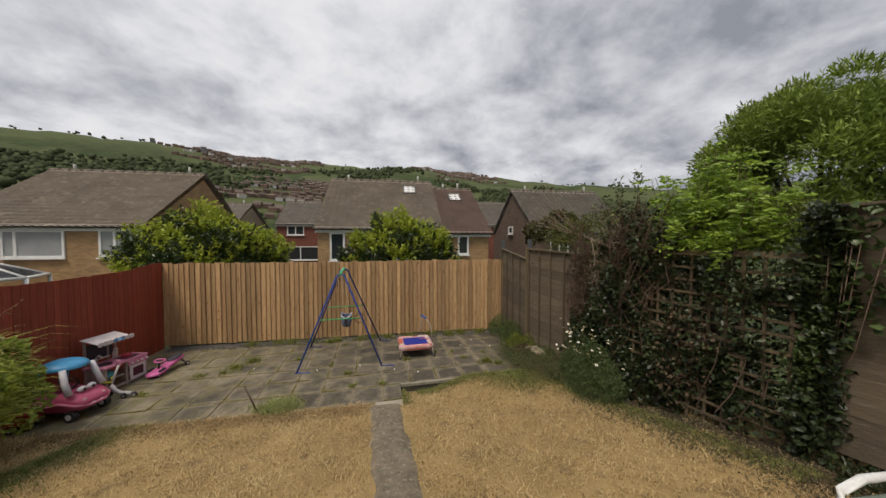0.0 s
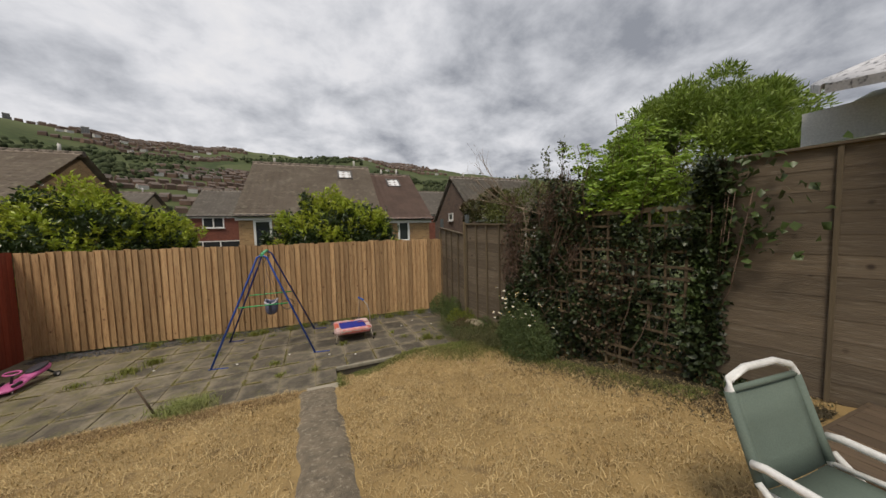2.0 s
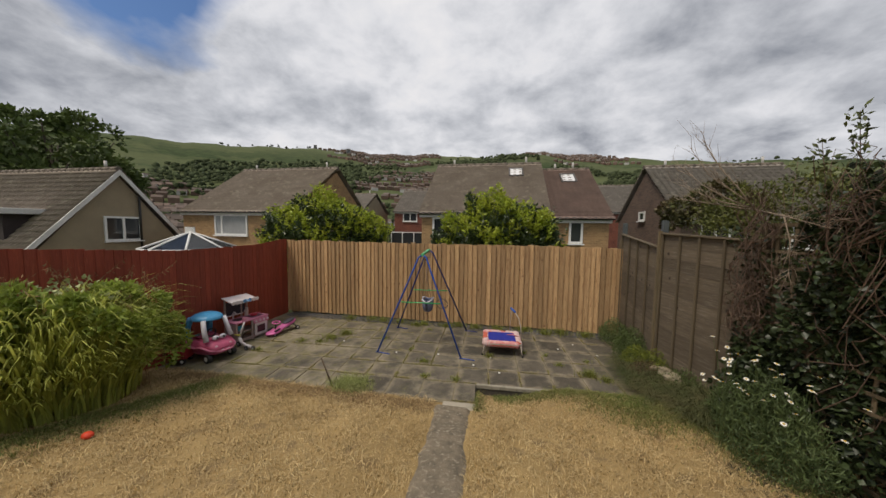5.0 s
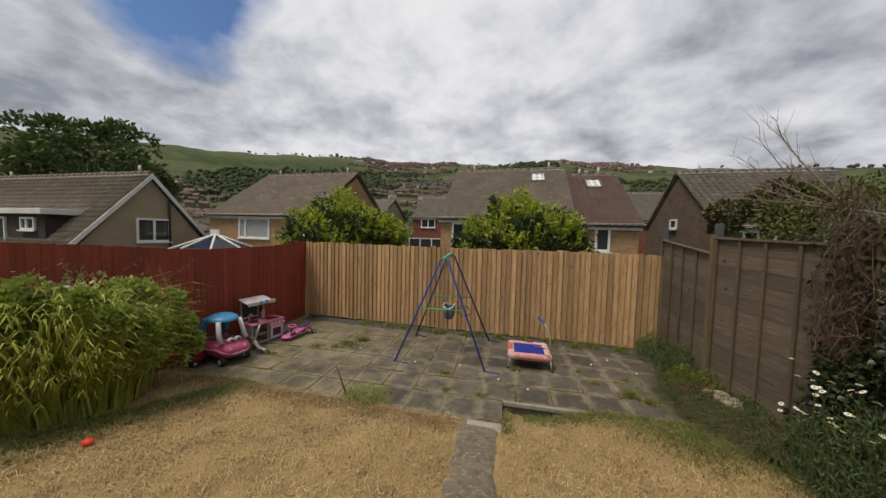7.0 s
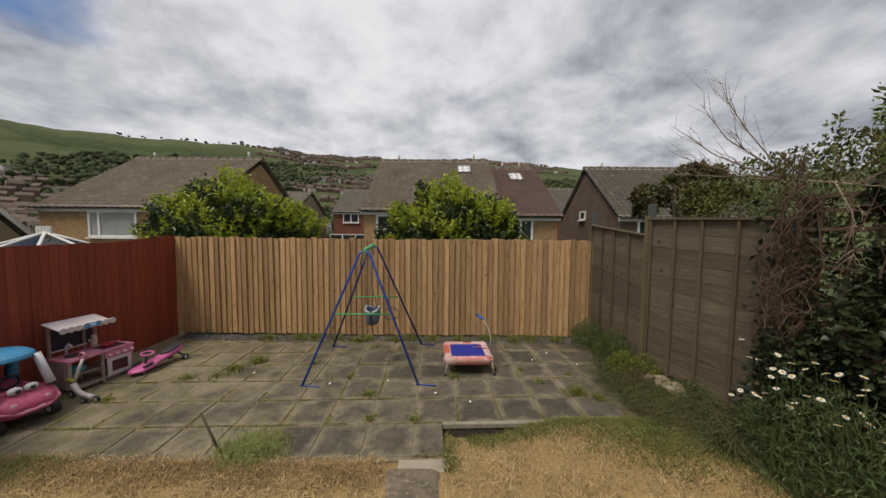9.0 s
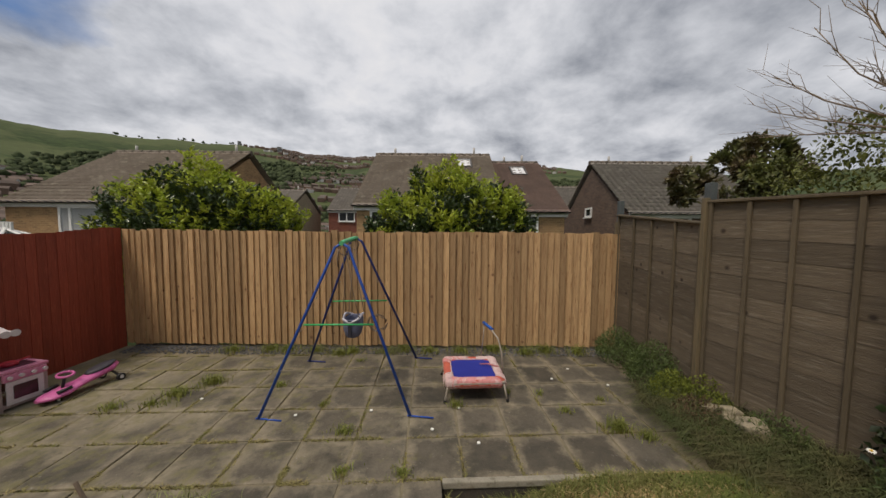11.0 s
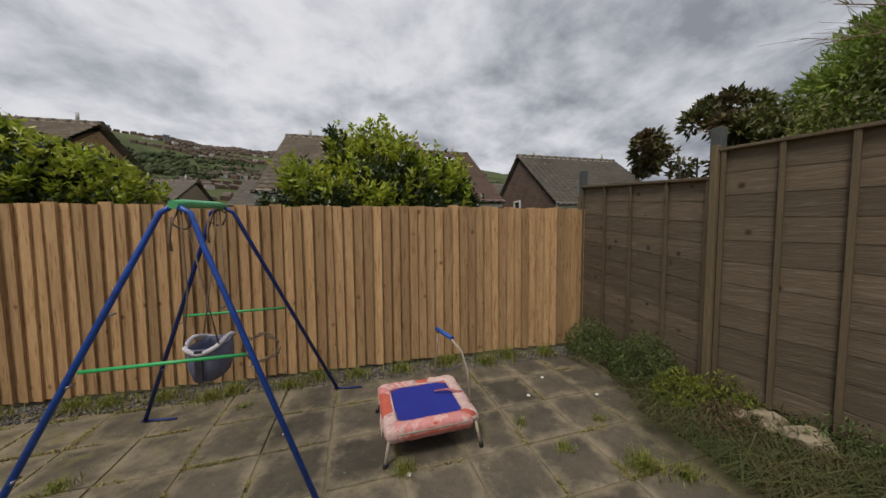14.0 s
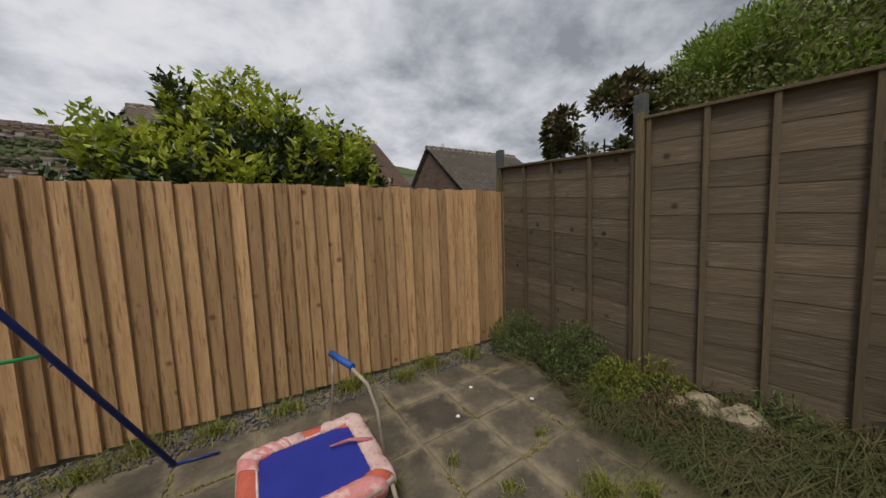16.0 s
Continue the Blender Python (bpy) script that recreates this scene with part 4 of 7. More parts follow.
def along_right(y):
    for a, b in zip(RIGHT, RIGHT[1:]):
        if a.y >= y >= b.y:
            return a.x + (b.x - a.x) * (a.y - y) / (a.y - b.y)
    return RIGHT[-1].x


def build_trellis():
    slat_m = wood("trellis_timber", (0.135, 0.10, 0.058), (0.095, 0.07, 0.042), (0.17, 0.135, 0.085), 0.25)
    mid = Vector((5.76, 4.85))
    for a, b, z0, z1 in ((PANEL_END, mid, 0.12, 2.32), (mid, RIGHT[4], 0.30, 2.27)):
        d = b - a
        w = d.length
        t = thing("trellis", pose(a.x, a.y, 0, 0, 0, math.degrees(math.atan2(d.y, d.x))), "square timber trellis overgrown with ivy", "trellis", "trellis panels")
        up = mesh_of("slat", box(-0.014, 0.014, -0.05, -0.038, z0, z1), slat_m)
        flat = mesh_of("slat", box(0, w, -0.062, -0.05, -0.014, 0.014), slat_m)
        n = int(w / 0.15)
        for k in range(n + 1):
            part("slat", up, None, t).matrix_basis = pose(w * k / n, 0, 0, 0, 0.8 * math.sin(k * 5.1), 0)
        for k in range(int((z1 - z0) / 0.15) + 1):
            part("slat", flat, None, t).matrix_basis = pose(0, 0, z0 + 0.15 * k, 0, 0.6 * math.sin(k * 3.7), 0)
        part("top_rail", box(-0.03, w + 0.03, -0.04, 0.03, z1, z1 + 0.035), slat_m, t)
        part("post", box(-0.04, 0.04, 0.02, 0.09, -0.2, z1 + 0.02), slat_m, t)


def ivy_cover(y, z):
    """How thickly the ivy covers the trellis, 0 to 1, over the length and height of the hedge."""
    def blob(y0, z0, ry, rz):
        return np.clip(1.5 - np.hypot((y - y0) / ry, (z - z0) / rz) * 1.1, 0, 1)
    c = 0.10 + 0 * y
    for spot in ((3.38, 1.5, 0.20, 1.3), (4.15, 0.80, 0.42, 0.34), (4.75, 0.75, 0.45, 0.55), (5.05, 1.35, 0.26, 1.25), (4.72, 2.05, 0.35, 0.34), (4.25, 1.88, 0.30, 0.16), (3.75, 1.72, 0.20, 0.12), (5.7, 0.70, 0.5, 0.42), (5.40, 2.15, 0.2, 0.16), (5.42, 1.4, 0.10, 0.4), (4.5, 1.32, 0.2, 0.12), (3.85, 1.15, 0.12, 0.10)):
        c = np.maximum(c, blob(*spot))
    ragged = 0.22 * np.sin(y * 17 + 3 * np.sin(z * 7)) * np.sin(z * 15 + 2 * np.sin(y * 9))
    return np.clip(c + ragged * (c > 0.1) * (c < 0.95), 0, 1)


def build_hedge():
    rng = np.random.default_rng(31)
    ivy_m = mat("ivy_leaf", (0.042, 0.060, 0.021), (0.022, 0.034, 0.013), 5, 0.42, 0.0, 30, island=0.5, trans=0.12)
    brown_m = mat("withered_leaf", (0.125, 0.09, 0.052), (0.085, 0.062, 0.04), 5, 0.8, 0.0, 30, island=0.4)
    stem_m = mat("dead_stem", (0.155, 0.10, 0.07), (0.095, 0.062, 0.045), 8, 0.9, 0.3, 60)
    hedge = thing("ivy_hedge", (6.0, 4.6, 0), "dense dark ivy hedge tangled with dead brown stems", "hedge")
    org = np.array([6.0, 4.6, 0])
    n = 30000
    y = rng.uniform(3.25, 6.1, n)
    top = 2.32 + 0.10 * np.sin(y * 4.1) + 0.06 * np.sin(y * 9.7) + 0.45 * smooth(4.35, 4.75, y) * smooth(5.6, 5.3, y) + 0.3 * smooth(3.6, 3.4, y)
    z = lawn_z(6, y) + rng.uniform(0, 1, n) * (top - lawn_z(6, y))
    x = np.array([along_right(v) for v in y])
    bulge = 0.10 + 0.07 * np.sin(y * 5.3 + z * 3.1) + 0.05 * np.sin(y * 11 - z * 6)
    off = np.where(rng.random(n) < 0.6, -bulge * rng.uniform(0.5, 1.15, n), rng.uniform(-0.05, 0.2, n))
    keep = rng.random(n) < ivy_cover(y, z - 0.15)
    p = np.stack([x + off, y, z], 1)[keep] - org
    # growth standing behind the open trellis, thin where the lawn beyond shows
    m = 9000
    yb, zb = rng.uniform(3.3, 6.1, m), rng.uniform(0.1, 2.1, m)
    light = (np.hypot((yb - 3.72) / 0.30, (zb - 0.95) / 0.55) < 1) & (rng.random(m) < 0.88)
    light |= (zb > 1.85) & (rng.random(m) < 0.5)
    back = np.stack([np.array([along_right(v) for v in yb]) + rng.uniform(0.35, 0.8, m), yb, zb], 1)[~light] - org
    p = np.concatenate([p, back])
    out = np.tile(np.array([[-0.85, -0.25, 0.2]]), (len(p), 1))
    dead = (np.sin(p[:, 1] * 3.3 + 2.2) + 0.7 * np.sin(p[:, 2] * 2.1) + rng.normal(0, 0.5, len(p)) - 0.7 * (p[:, 2] < 1.2) > 1.0)
    part("ivy_leaves", leaves(p[~dead], out[~dead], 0.062, 0.052, "ivy_leaves", ivy_m, 0.8, 0.5), None, hedge)
    part("withered_leaves", leaves(p[dead], out[dead], 0.06, 0.045, "withered_leaves", brown_m, 0.9, 0.5), None, hedge, "withered brown leaves")
    rr = random.Random(4)
    # dead climbers: a hanging column at the panel end, a tangle on the crest, strays elsewhere
    for k in range(290):
        pts = []
        if k < 120:
            yy, z0, z1, sway = rr.gauss(5.84, 0.06), rr.uniform(0.9, 2.4), 0, 0.11
        elif k < 245:
            yy, z0, z1, sway = rr.gauss(5.02, 0.20), rr.uniform(1.4, 2.55), rr.uniform(2.25, 3.0), 0.18
        else:
            yy, z0, z1, sway = rr.uniform(3.6, 5.9), rr.uniform(0.4, 1.6), rr.uniform(1.3, 2.2), 0.15
        if k < 120:
            z1 = min(z0 + rr.uniform(0.25, 0.7), 2.7)
        out_x = rr.uniform(0.05, 0.20) if k < 245 else rr.uniform(0.06, 0.12)
        bow = rr.uniform(-1, 1)
        for q in range(6):
            t = q / 5
            yq = yy + sway * bow * math.sin(t * 3.1) + sway * 0.5 * math.sin(t * 8 + k) + rr.uniform(-0.04, 0.04)
            zq = z0 + (z1 - z0) * (t if k % 3 else math.sin(t * 2.4)) + rr.uniform(-0.05, 0.05)
            pts.append((along_right(min(max(yq, 3.4), 8.9)) - out_x - 0.08 * math.sin(t * 4 + k) - 6.0, yq - 4.6, zq))
        part("dead_stem", tube(pts, rr.uniform(0.002, 0.0055), None, 4, 0.5, False), stem_m, hedge, "dead brown climbing stem")
    # paler growth along the top and beyond
    yel = mat("hedge_top_leaf", (0.15, 0.16, 0.035), (0.085, 0.10, 0.025), 4, 0.5, 0.0, 30, island=0.35, trans=0.2)
    n = 11000
    y = rng.uniform(3.45, 7.4, n)
    x = np.array([along_right(v) for v in y]) + 0.35 + np.abs(rng.normal(0, 0.35, n))
    z = 2.32 + 0.14 * np.sin(y * 3.3) + 0.16 * np.sin(y * 8.1 + x * 5) + 0.35 * (1 - rng.random(n) ** 2 * 3.2)
    part("top_growth", leaves(np.stack([x, y, z], 1) - org, np.tile([[0, 0, 1.0]], (n, 1)), 0.05, 0.025, "top_growth", yel, 0.9, 0), None, hedge, "yellow-green growth on top")
    # sapling with long leaves of paired leaflets
    t = thing("bright_shrub", (6.36, 4.45, 0.38), "young ash sapling with bright green paired leaflets above the hedge", "bush")
    fresh = mat("fresh_leaf", (0.30, 0.42, 0.055), (0.17, 0.27, 0.038), 4, 0.45, 0.0, 30, island=0.4, trans=0.35)
    pts, o = [], []
    bm = bmesh.new()
    for k in range(60):
        py = float(np.clip(rng.normal(0.0, 0.30), -0.55, 0.5))
        crest = 3.32 - 0.75 * max(0, -py) / 0.75 - 0.25 * max(0, py) / 0.6
        s = np.array([rng.normal(-0.1, 0.2), py * 0.8, rng.uniform(1.6, 2.2)])
        e = np.array([s[0] + rng.normal(-0.05, 0.15), py * 1.15, rng.uniform(2.0, crest)])
        part("stem", tube([tuple(s), tuple((s + e) / 2 + rng.normal(0, 0.03, 3)), tuple(e)], 0.006, None, 4, 0.4, False), stem_m, t)
        for q in range(11):
            st = s + (e - s) * rng.uniform(0.25, 1.0)
            ang = rng.uniform(0, 6.28)
            d = np.array([math.cos(ang), math.sin(ang), rng.uniform(-0.5, 0.9)])
            d /= np.linalg.norm(d)
            side = np.cross(d, [0, 0, 1.0])
            side /= np.linalg.norm(side)
            ln = rng.uniform(0.16, 0.30)
            for f in np.linspace(0.2, 1, 6):
                c = st + d * ln * f - np.array([0, 0, 0.10 * ln * f * f * 3])
                for sg in (-1, 1):
                    pts.append(c)
                    o.append(side * sg + d * 0.5)
    part("leaves", leaves(np.array(pts), np.array(o), 0.075, 0.034, "leaves", fresh, 0.22, 0.2), None, t)
    for k in range(5):
        tube([(rng.normal(0, 0.1), rng.normal(0, 0.1), 0), (rng.normal(0, 0.2), rng.normal(0, 0.25), 2.2)], 0.02, bm, 5, 0.5)
    part("trunk", bm, stem_m, t)
    # thin upright sprays
    for yy, zz, lean in ((5.25, 2.45, -0.05), (5.75, 2.15, 0.08), (5.05, 2.55, 0.02), (5.4, 2.25, -0.12)):
        s = thing("upright_spray", (along_right(yy) + 0.05, yy, zz - 0.24), "thin upright leafy spray rising from the hedge", "plant", "hedge sprays")
        bm = tube([(0, 0, 0), (lean * 0.5, 0.02, 0.5), (lean, 0.05, 1.05)], 0.007, None, 5, 0.3)
        part("stem", bm, stem_m, s)
        q = rng.uniform(0.15, 1, 150)
        pp = np.stack([lean * q, 0.05 * q, 1.05 * q], 1) + rng.normal(0, 0.03, (150, 3))
        part("leaves", leaves(pp, unit(rng.normal(size=(150, 3))) + np.array([0, 0, 0.6]), 0.06, 0.028, "leaves", mat("spray_leaf", (0.13, 0.15, 0.05), (0.08, 0.10, 0.04), 4, 0.5, 0, 30, island=0.3), 0.4, 0), None, s)


def build_dead_branches():
    pale = mat("pale_dead_wood", (0.34, 0.27, 0.20), (0.24, 0.18, 0.13), 6, 0.85, 0.3, 40)
    t = thing("dead_branch", pose(5.46, 5.96, 2.50) @ Matrix.Scale(0.9, 4), "bare pale dead branches reaching out of the hedge", "branch")
    rr = random.Random(17)
    main = [((0, 0, 0), (-0.15, 0.05, 0.25), (-0.32, 0.10, 0.50), (-0.50, 0.18, 0.88)),
            ((0, 0, 0.03), (-0.15, 0.12, 0.22), (-0.35, 0.26, 0.45), (-0.52, 0.40, 0.85)),
            ((0, 0, 0), (-0.15, 0.25, 0.16), (-0.30, 0.48, 0.36), (-0.45, 0.72, 0.66)),
            ((0, 0.05, 0), (-0.10, 0.30, 0.06), (-0.25, 0.60, 0.14), (-0.38, 0.88, 0.20)),
            ((0.05, 0.1, 0.02), (-0.12, 0.3, 0.10), (-0.26, 0.55, 0.24), (-0.40, 0.80, 0.40)),
            ((0, 0, 0), (0.02, -0.40, -0.10), (0.0, -0.85, -0.22)),
            ((0.02, -0.35, -0.08), (-0.02, -0.50, -0.35), (-0.04, -0.55, -0.75))]
    for pts in main:
        pts = [Vector(p) for p in pts]
        limb = part("limb", tube(pts, 0.009, None, 6, 0.3), pale, t)
        for k in range(15):
            s = rr.uniform(0.3, 0.98) * (len(pts) - 1)
            i = min(int(s), len(pts) - 2)
            p = pts[i].lerp(pts[i + 1], s - i)
            d = (pts[i + 1] - pts[i]).normalized()
            e = p + (d + Vector((rr.uniform(-0.5, 0.3), rr.uniform(-0.3, 0.5), rr.uniform(-0.2, 0.7)))).normalized() * rr.uniform(0.10, 0.30)
            mid = (p + e) / 2 + Vector((rr.uniform(-.05, .05), rr.uniform(-.05, .05), 0.03))
            part("twig", tube([p, mid, e], 0.003, None, 4, 0.3, False), pale, limb)
            e2 = mid + (e - mid).normalized() * 0.12 + Vector((rr.uniform(-.12, .12), rr.uniform(-.12, .12), rr.uniform(0, .2)))
            part("twig", tube([mid, e2], 0.0022, None, 4, 0.4, False), pale, limb)


def build_right_shrubs():
    rng = np.random.default_rng(41)
    t = thing("dark_shrub", (6.5, 8.4, -0.5), "dark shrub with reddish-brown leaves above the fence panel", "bush")
    m = mat("dark_shrub_leaf", (0.12, 0.145, 0.045), (0.10, 0.065, 0.036), 3, 0.4, 0.0, 30, island=0.4, trans=0.15)
    pts, o = lumpy(6200, (0.0, 0.0, 3.05), (0.78, 0.95, 0.46), 44, 5)
    part("leaves", leaves(pts, o, 0.085, 0.045, "leaves", m, 0.7, 0.1), None, t)
    bm = bmesh.new()
    for k in range(7):
        e = Vector((rng.uniform(-0.5, 0.5), rng.uniform(-0.75, 0.75), rng.uniform(2.7, 3.1)))
        tube([(0, 0, 0), (e.x * 0.3, e.y * 0.3, 1.8), e], 0.03, bm, 5, 0.3)
    part("stem", bm, MATS["bark"], t)


build_bungalow()
build_conservatory()
build_distance()
laurel((-2.55, 10.65, 1.58), (1.98, 0.98, 1.55), -1.2, 42000, 11, "broad laurel bush with yellow-green young leaves behind the fence")
laurel((2.75, 10.6, 1.55), (1.60, 0.95, 1.54), -1.2, 36000, 12, "laurel bush with yellow-green young leaves behind the fence")
broad_m = mat("broadleaf_leaf", (0.11, 0.15, 0.04), (0.065, 0.10, 0.03), 0.6, 0.6, 0.0, 8, island=0.35, trans=0.2)
feather_m = mat("feathery_leaf", (0.27, 0.35, 0.06), (0.13, 0.20, 0.038), 0.9, 0.55, 0.0, 12, island=0.35, trans=0.3)
crown_tree("broadleaf_tree", (-36, 22, -4), 14, (0, 0, 10.5), (5.2, 5.0, 5.2), 9000, 51, broad_m, "large rounded broadleaf tree beyond the bungalow", (0.5, 0.32), 60, trunk_r=0.4)
crown_tree("broadleaf_tree", (-52, 30, -6), 14, (0, 0, 9.5), (6, 6, 5), 6000, 52, broad_m, "large rounded broadleaf tree beyond the bungalow", (0.6, 0.4), 50, trunk_r=0.4)
crown_tree("feathery_tree", (17.3, 9.55, -2.0), 9.0, (0, 0, 6.4), (3.0, 3.0, 3.2), 60000, 54, feather_m, "tall feathery light green tree beyond the hedge", (0.26, 0.06), 95, wild=0.8, droop=-0.3, trunk_r=0.2)
crown_tree("conifer", (19.0, 27.0, -2.5), 8.5, (0, 0, 4.6), (1.5, 1.5, 4.2), 6000, 55, mat("conifer_needle", (0.022, 0.034, 0.02), (0.015, 0.024, 0.015), 1, 0.7, 0, 10, island=0.3), "dark upright conifer beyond the hedge", (0.25, 0.1), 60)
build_trellis()
build_hedge()
build_dead_branches()
build_right_shrubs()

# ---- play things on the patio ----
def build_swing():
    blue = mat("blue_paint", (0.018, 0.085, 0.42), (0.014, 0.06, 0.32), 8, 0.35, 0.1, 60, c=(0.02, 0.05, 0.2))
    # same blue for the back legs, darkened to put their shade into the colour
    shaded_blue = mat("shaded_blue_paint", (0.014, 0.038, 0.22), (0.012, 0.03, 0.17), 8, 0.4, 0.1, 60)
    green = mat("green_paint", (0.05, 0.42, 0.14), (0.04, 0.34, 0.11), 8, 0.4, 0.1, 60)
    rope_m = mat("rope", (0.22, 0.16, 0.11), (0.15, 0.11, 0.08), 40, 0.9, 0.4, 120)
    fabric = mat("faded_blue_fabric", (0.17, 0.18, 0.26), (0.11, 0.12, 0.19), 9, 0.9, 0.4, 120)
    s = thing("swing", (1.42, 7.82, 0), "blue and green metal toddler swing frame with a fabric seat", "swing")
    o = Vector((1.42, 7.82, 0))
    front, back = Vector((1.425, 7.50, 1.735)) - o, Vector((1.40, 8.13, 1.775)) - o
    feet = {"fl": Vector((0.708, 7.108, 0.012)), "fr": Vector((2.207, 7.175, 0.012)), "bl": Vector((0.626, 8.432, 0.012)), "br": Vector((2.144, 8.575, 0.012))}
    feet = {k: v - o for k, v in feet.items()}

    def leg(top, foot, m, side):
        shoulder = top + Vector((side * 0.055, 0, 0.0))
        return part("leg", tube([top + Vector((0, 0, 0.012)), shoulder + Vector((side * 0.02, 0, -0.035)), shoulder.lerp(foot, 0.12), foot], 0.0155, None, 10), m, s)

    for k, top, m, sd in (("fl", front, blue, -1), ("fr", front, blue, 1), ("bl", back, shaded_blue, -1), ("br", back, shaded_blue, 1)):
        lg = leg(top, feet[k], m, sd)
        f = feet[k]
        part("foot_bar", tube([f + Vector((-0.03, 0.005, 0)), f + Vector((0.24, -0.03, 0))], 0.008, None, 6), m, s)
        for q in (0.33, 0.52, 0.74):
            p = top.lerp(f, q)
            part("bolt", tube([p + Vector((0, -0.022, 0)), p + Vector((0, 0.022, 0))], 0.006, None, 6), mat("dull_steel", (0.35, 0.35, 0.36), None, 9, 0.4, 0.1, metal=1.0), lg)
    part("top_bar", tube([front + Vector((0, -0.02, 0.012)), front.lerp(back, 0.15) + Vector((0, 0, 0.02)), front.lerp(back, 0.85) + Vector((0, 0, 0.02)), back + Vector((0, 0.02, 0.012))], 0.026, None, 12), mat("pale_green_paint", (0.11, 0.48, 0.22), (0.09, 0.38, 0.17), 8, 0.45, 0.1, 60), s, "pale green top bar")
    for a, b, top in (("fl", "fr", front), ("bl", "br", back)):
        part("cross_bar", tube([top.lerp(feet[a], 0.485), top.lerp(feet[b], 0.485)], 0.010, None, 8), green, s, "thin green cross bar")
    # seat: a soft bucket with two leg holes
    c = Vector((1.51, 7.62, 0.80)) - o
    bm = bmesh.new()
    prof = [(0.095, 0.14, 0.10), (0.10, 0.145, 0.06), (0.098, 0.14, -0.02), (0.08, 0.115, -0.10), (0.05, 0.07, -0.125)]
    rings = []
    for rx, ry, z in prof:
        ring = []
        for k in range(20):
            a = 2 * math.pi * k / 20
            sq = 1.0 / max(abs(math.cos(a)), abs(math.sin(a))) ** 0.45
            dip = 0.03 * (math.cos(2 * a)) if z > 0.1 else 0
            ring.append(bm.verts.new(c + Vector((rx * math.cos(a) * sq, ry * math.sin(a) * sq, z + dip + 0.008 * noise.noise((a * 2, z * 9, 3))))))
        rings.append(ring)
    for a, b in zip(rings, rings[1:]):
        for k in range(20):
            bm.faces.new((a[k], a[(k + 1) % 20], b[(k + 1) % 20], b[k])).smooth = True
    bm.faces.new(rings[-1])
    bmesh.ops.recalc_face_normals(bm, faces=bm.faces)
    bmesh.ops.solidify(bm, geom=bm.faces, thickness=0.012)
    seat = part("seat", bm, fabric, s, "faded blue-grey fabric bucket seat")
    pad = mat("seat_padding", (0.58, 0.56, 0.60), (0.42, 0.40, 0.45), 14, 0.95, 0.4, 90)
    rim = [c + Vector((0.098 * math.cos(a) / max(abs(math.cos(a)), abs(math.sin(a))) ** 0.45, 0.145 * math.sin(a) / max(abs(math.cos(a)), abs(math.sin(a))) ** 0.45, 0.105 + 0.03 * math.cos(2 * a))) for a in np.linspace(0, 2 * math.pi, 25)]
    part("rim_padding", tube(rim, 0.014, None, 7), pad, seat, "pale padded rim")
    part("safety_strap", box(c.x - 0.02, c.x + 0.02, c.y - 0.155, c.y - 0.145, c.z - 0.09, c.z + 0.10, None, 0.003), mat("dark_strap", (0.03, 0.03, 0.045), None, 20, 0.8, 0.2), seat)
    for top, dy in ((front.lerp(back, 0.12), -0.11), (front.lerp(back, 0.88), 0.11)):
        for dx in (-0.09, 0.09):
            part("rope", tube([top + Vector((dx * 0.1, 0, -0.02)), top.lerp(c, 0.55) + Vector((dx * 0.5, dy * 0.3, 0.0)), c + Vector((dx, dy, 0.12))], 0.005, None, 5), rope_m, s)
        knot = [top + Vector((0.05 * math.cos(a), 0.02 * math.sin(3 * a), -0.07 + 0.06 * math.sin(a))) for a in np.linspace(0, 6.5, 18)]
        part("rope_knot", tube(knot, 0.007, None, 5), rope_m, s)
        part("rope_end", tube([top + Vector((-0.06, 0, -0.06)), top + Vector((-0.08, 0.01, -0.18)), top + Vector((-0.07, 0.0, -0.26))], 0.009, None, 5), rope_m, s)
    for k in range(3):
        loop = [c + Vector((0.25 + 0.10 * math.cos(a) * (1 + 0.1 * k), 0.10, -0.0 + 0.09 * math.sin(a) + 0.015 * math.sin(a * 5 + k))) for a in np.linspace(0.2 * k, 6.1, 20)]
        part("rope_loop", tube(loop, 0.005, None, 5), rope_m, s)


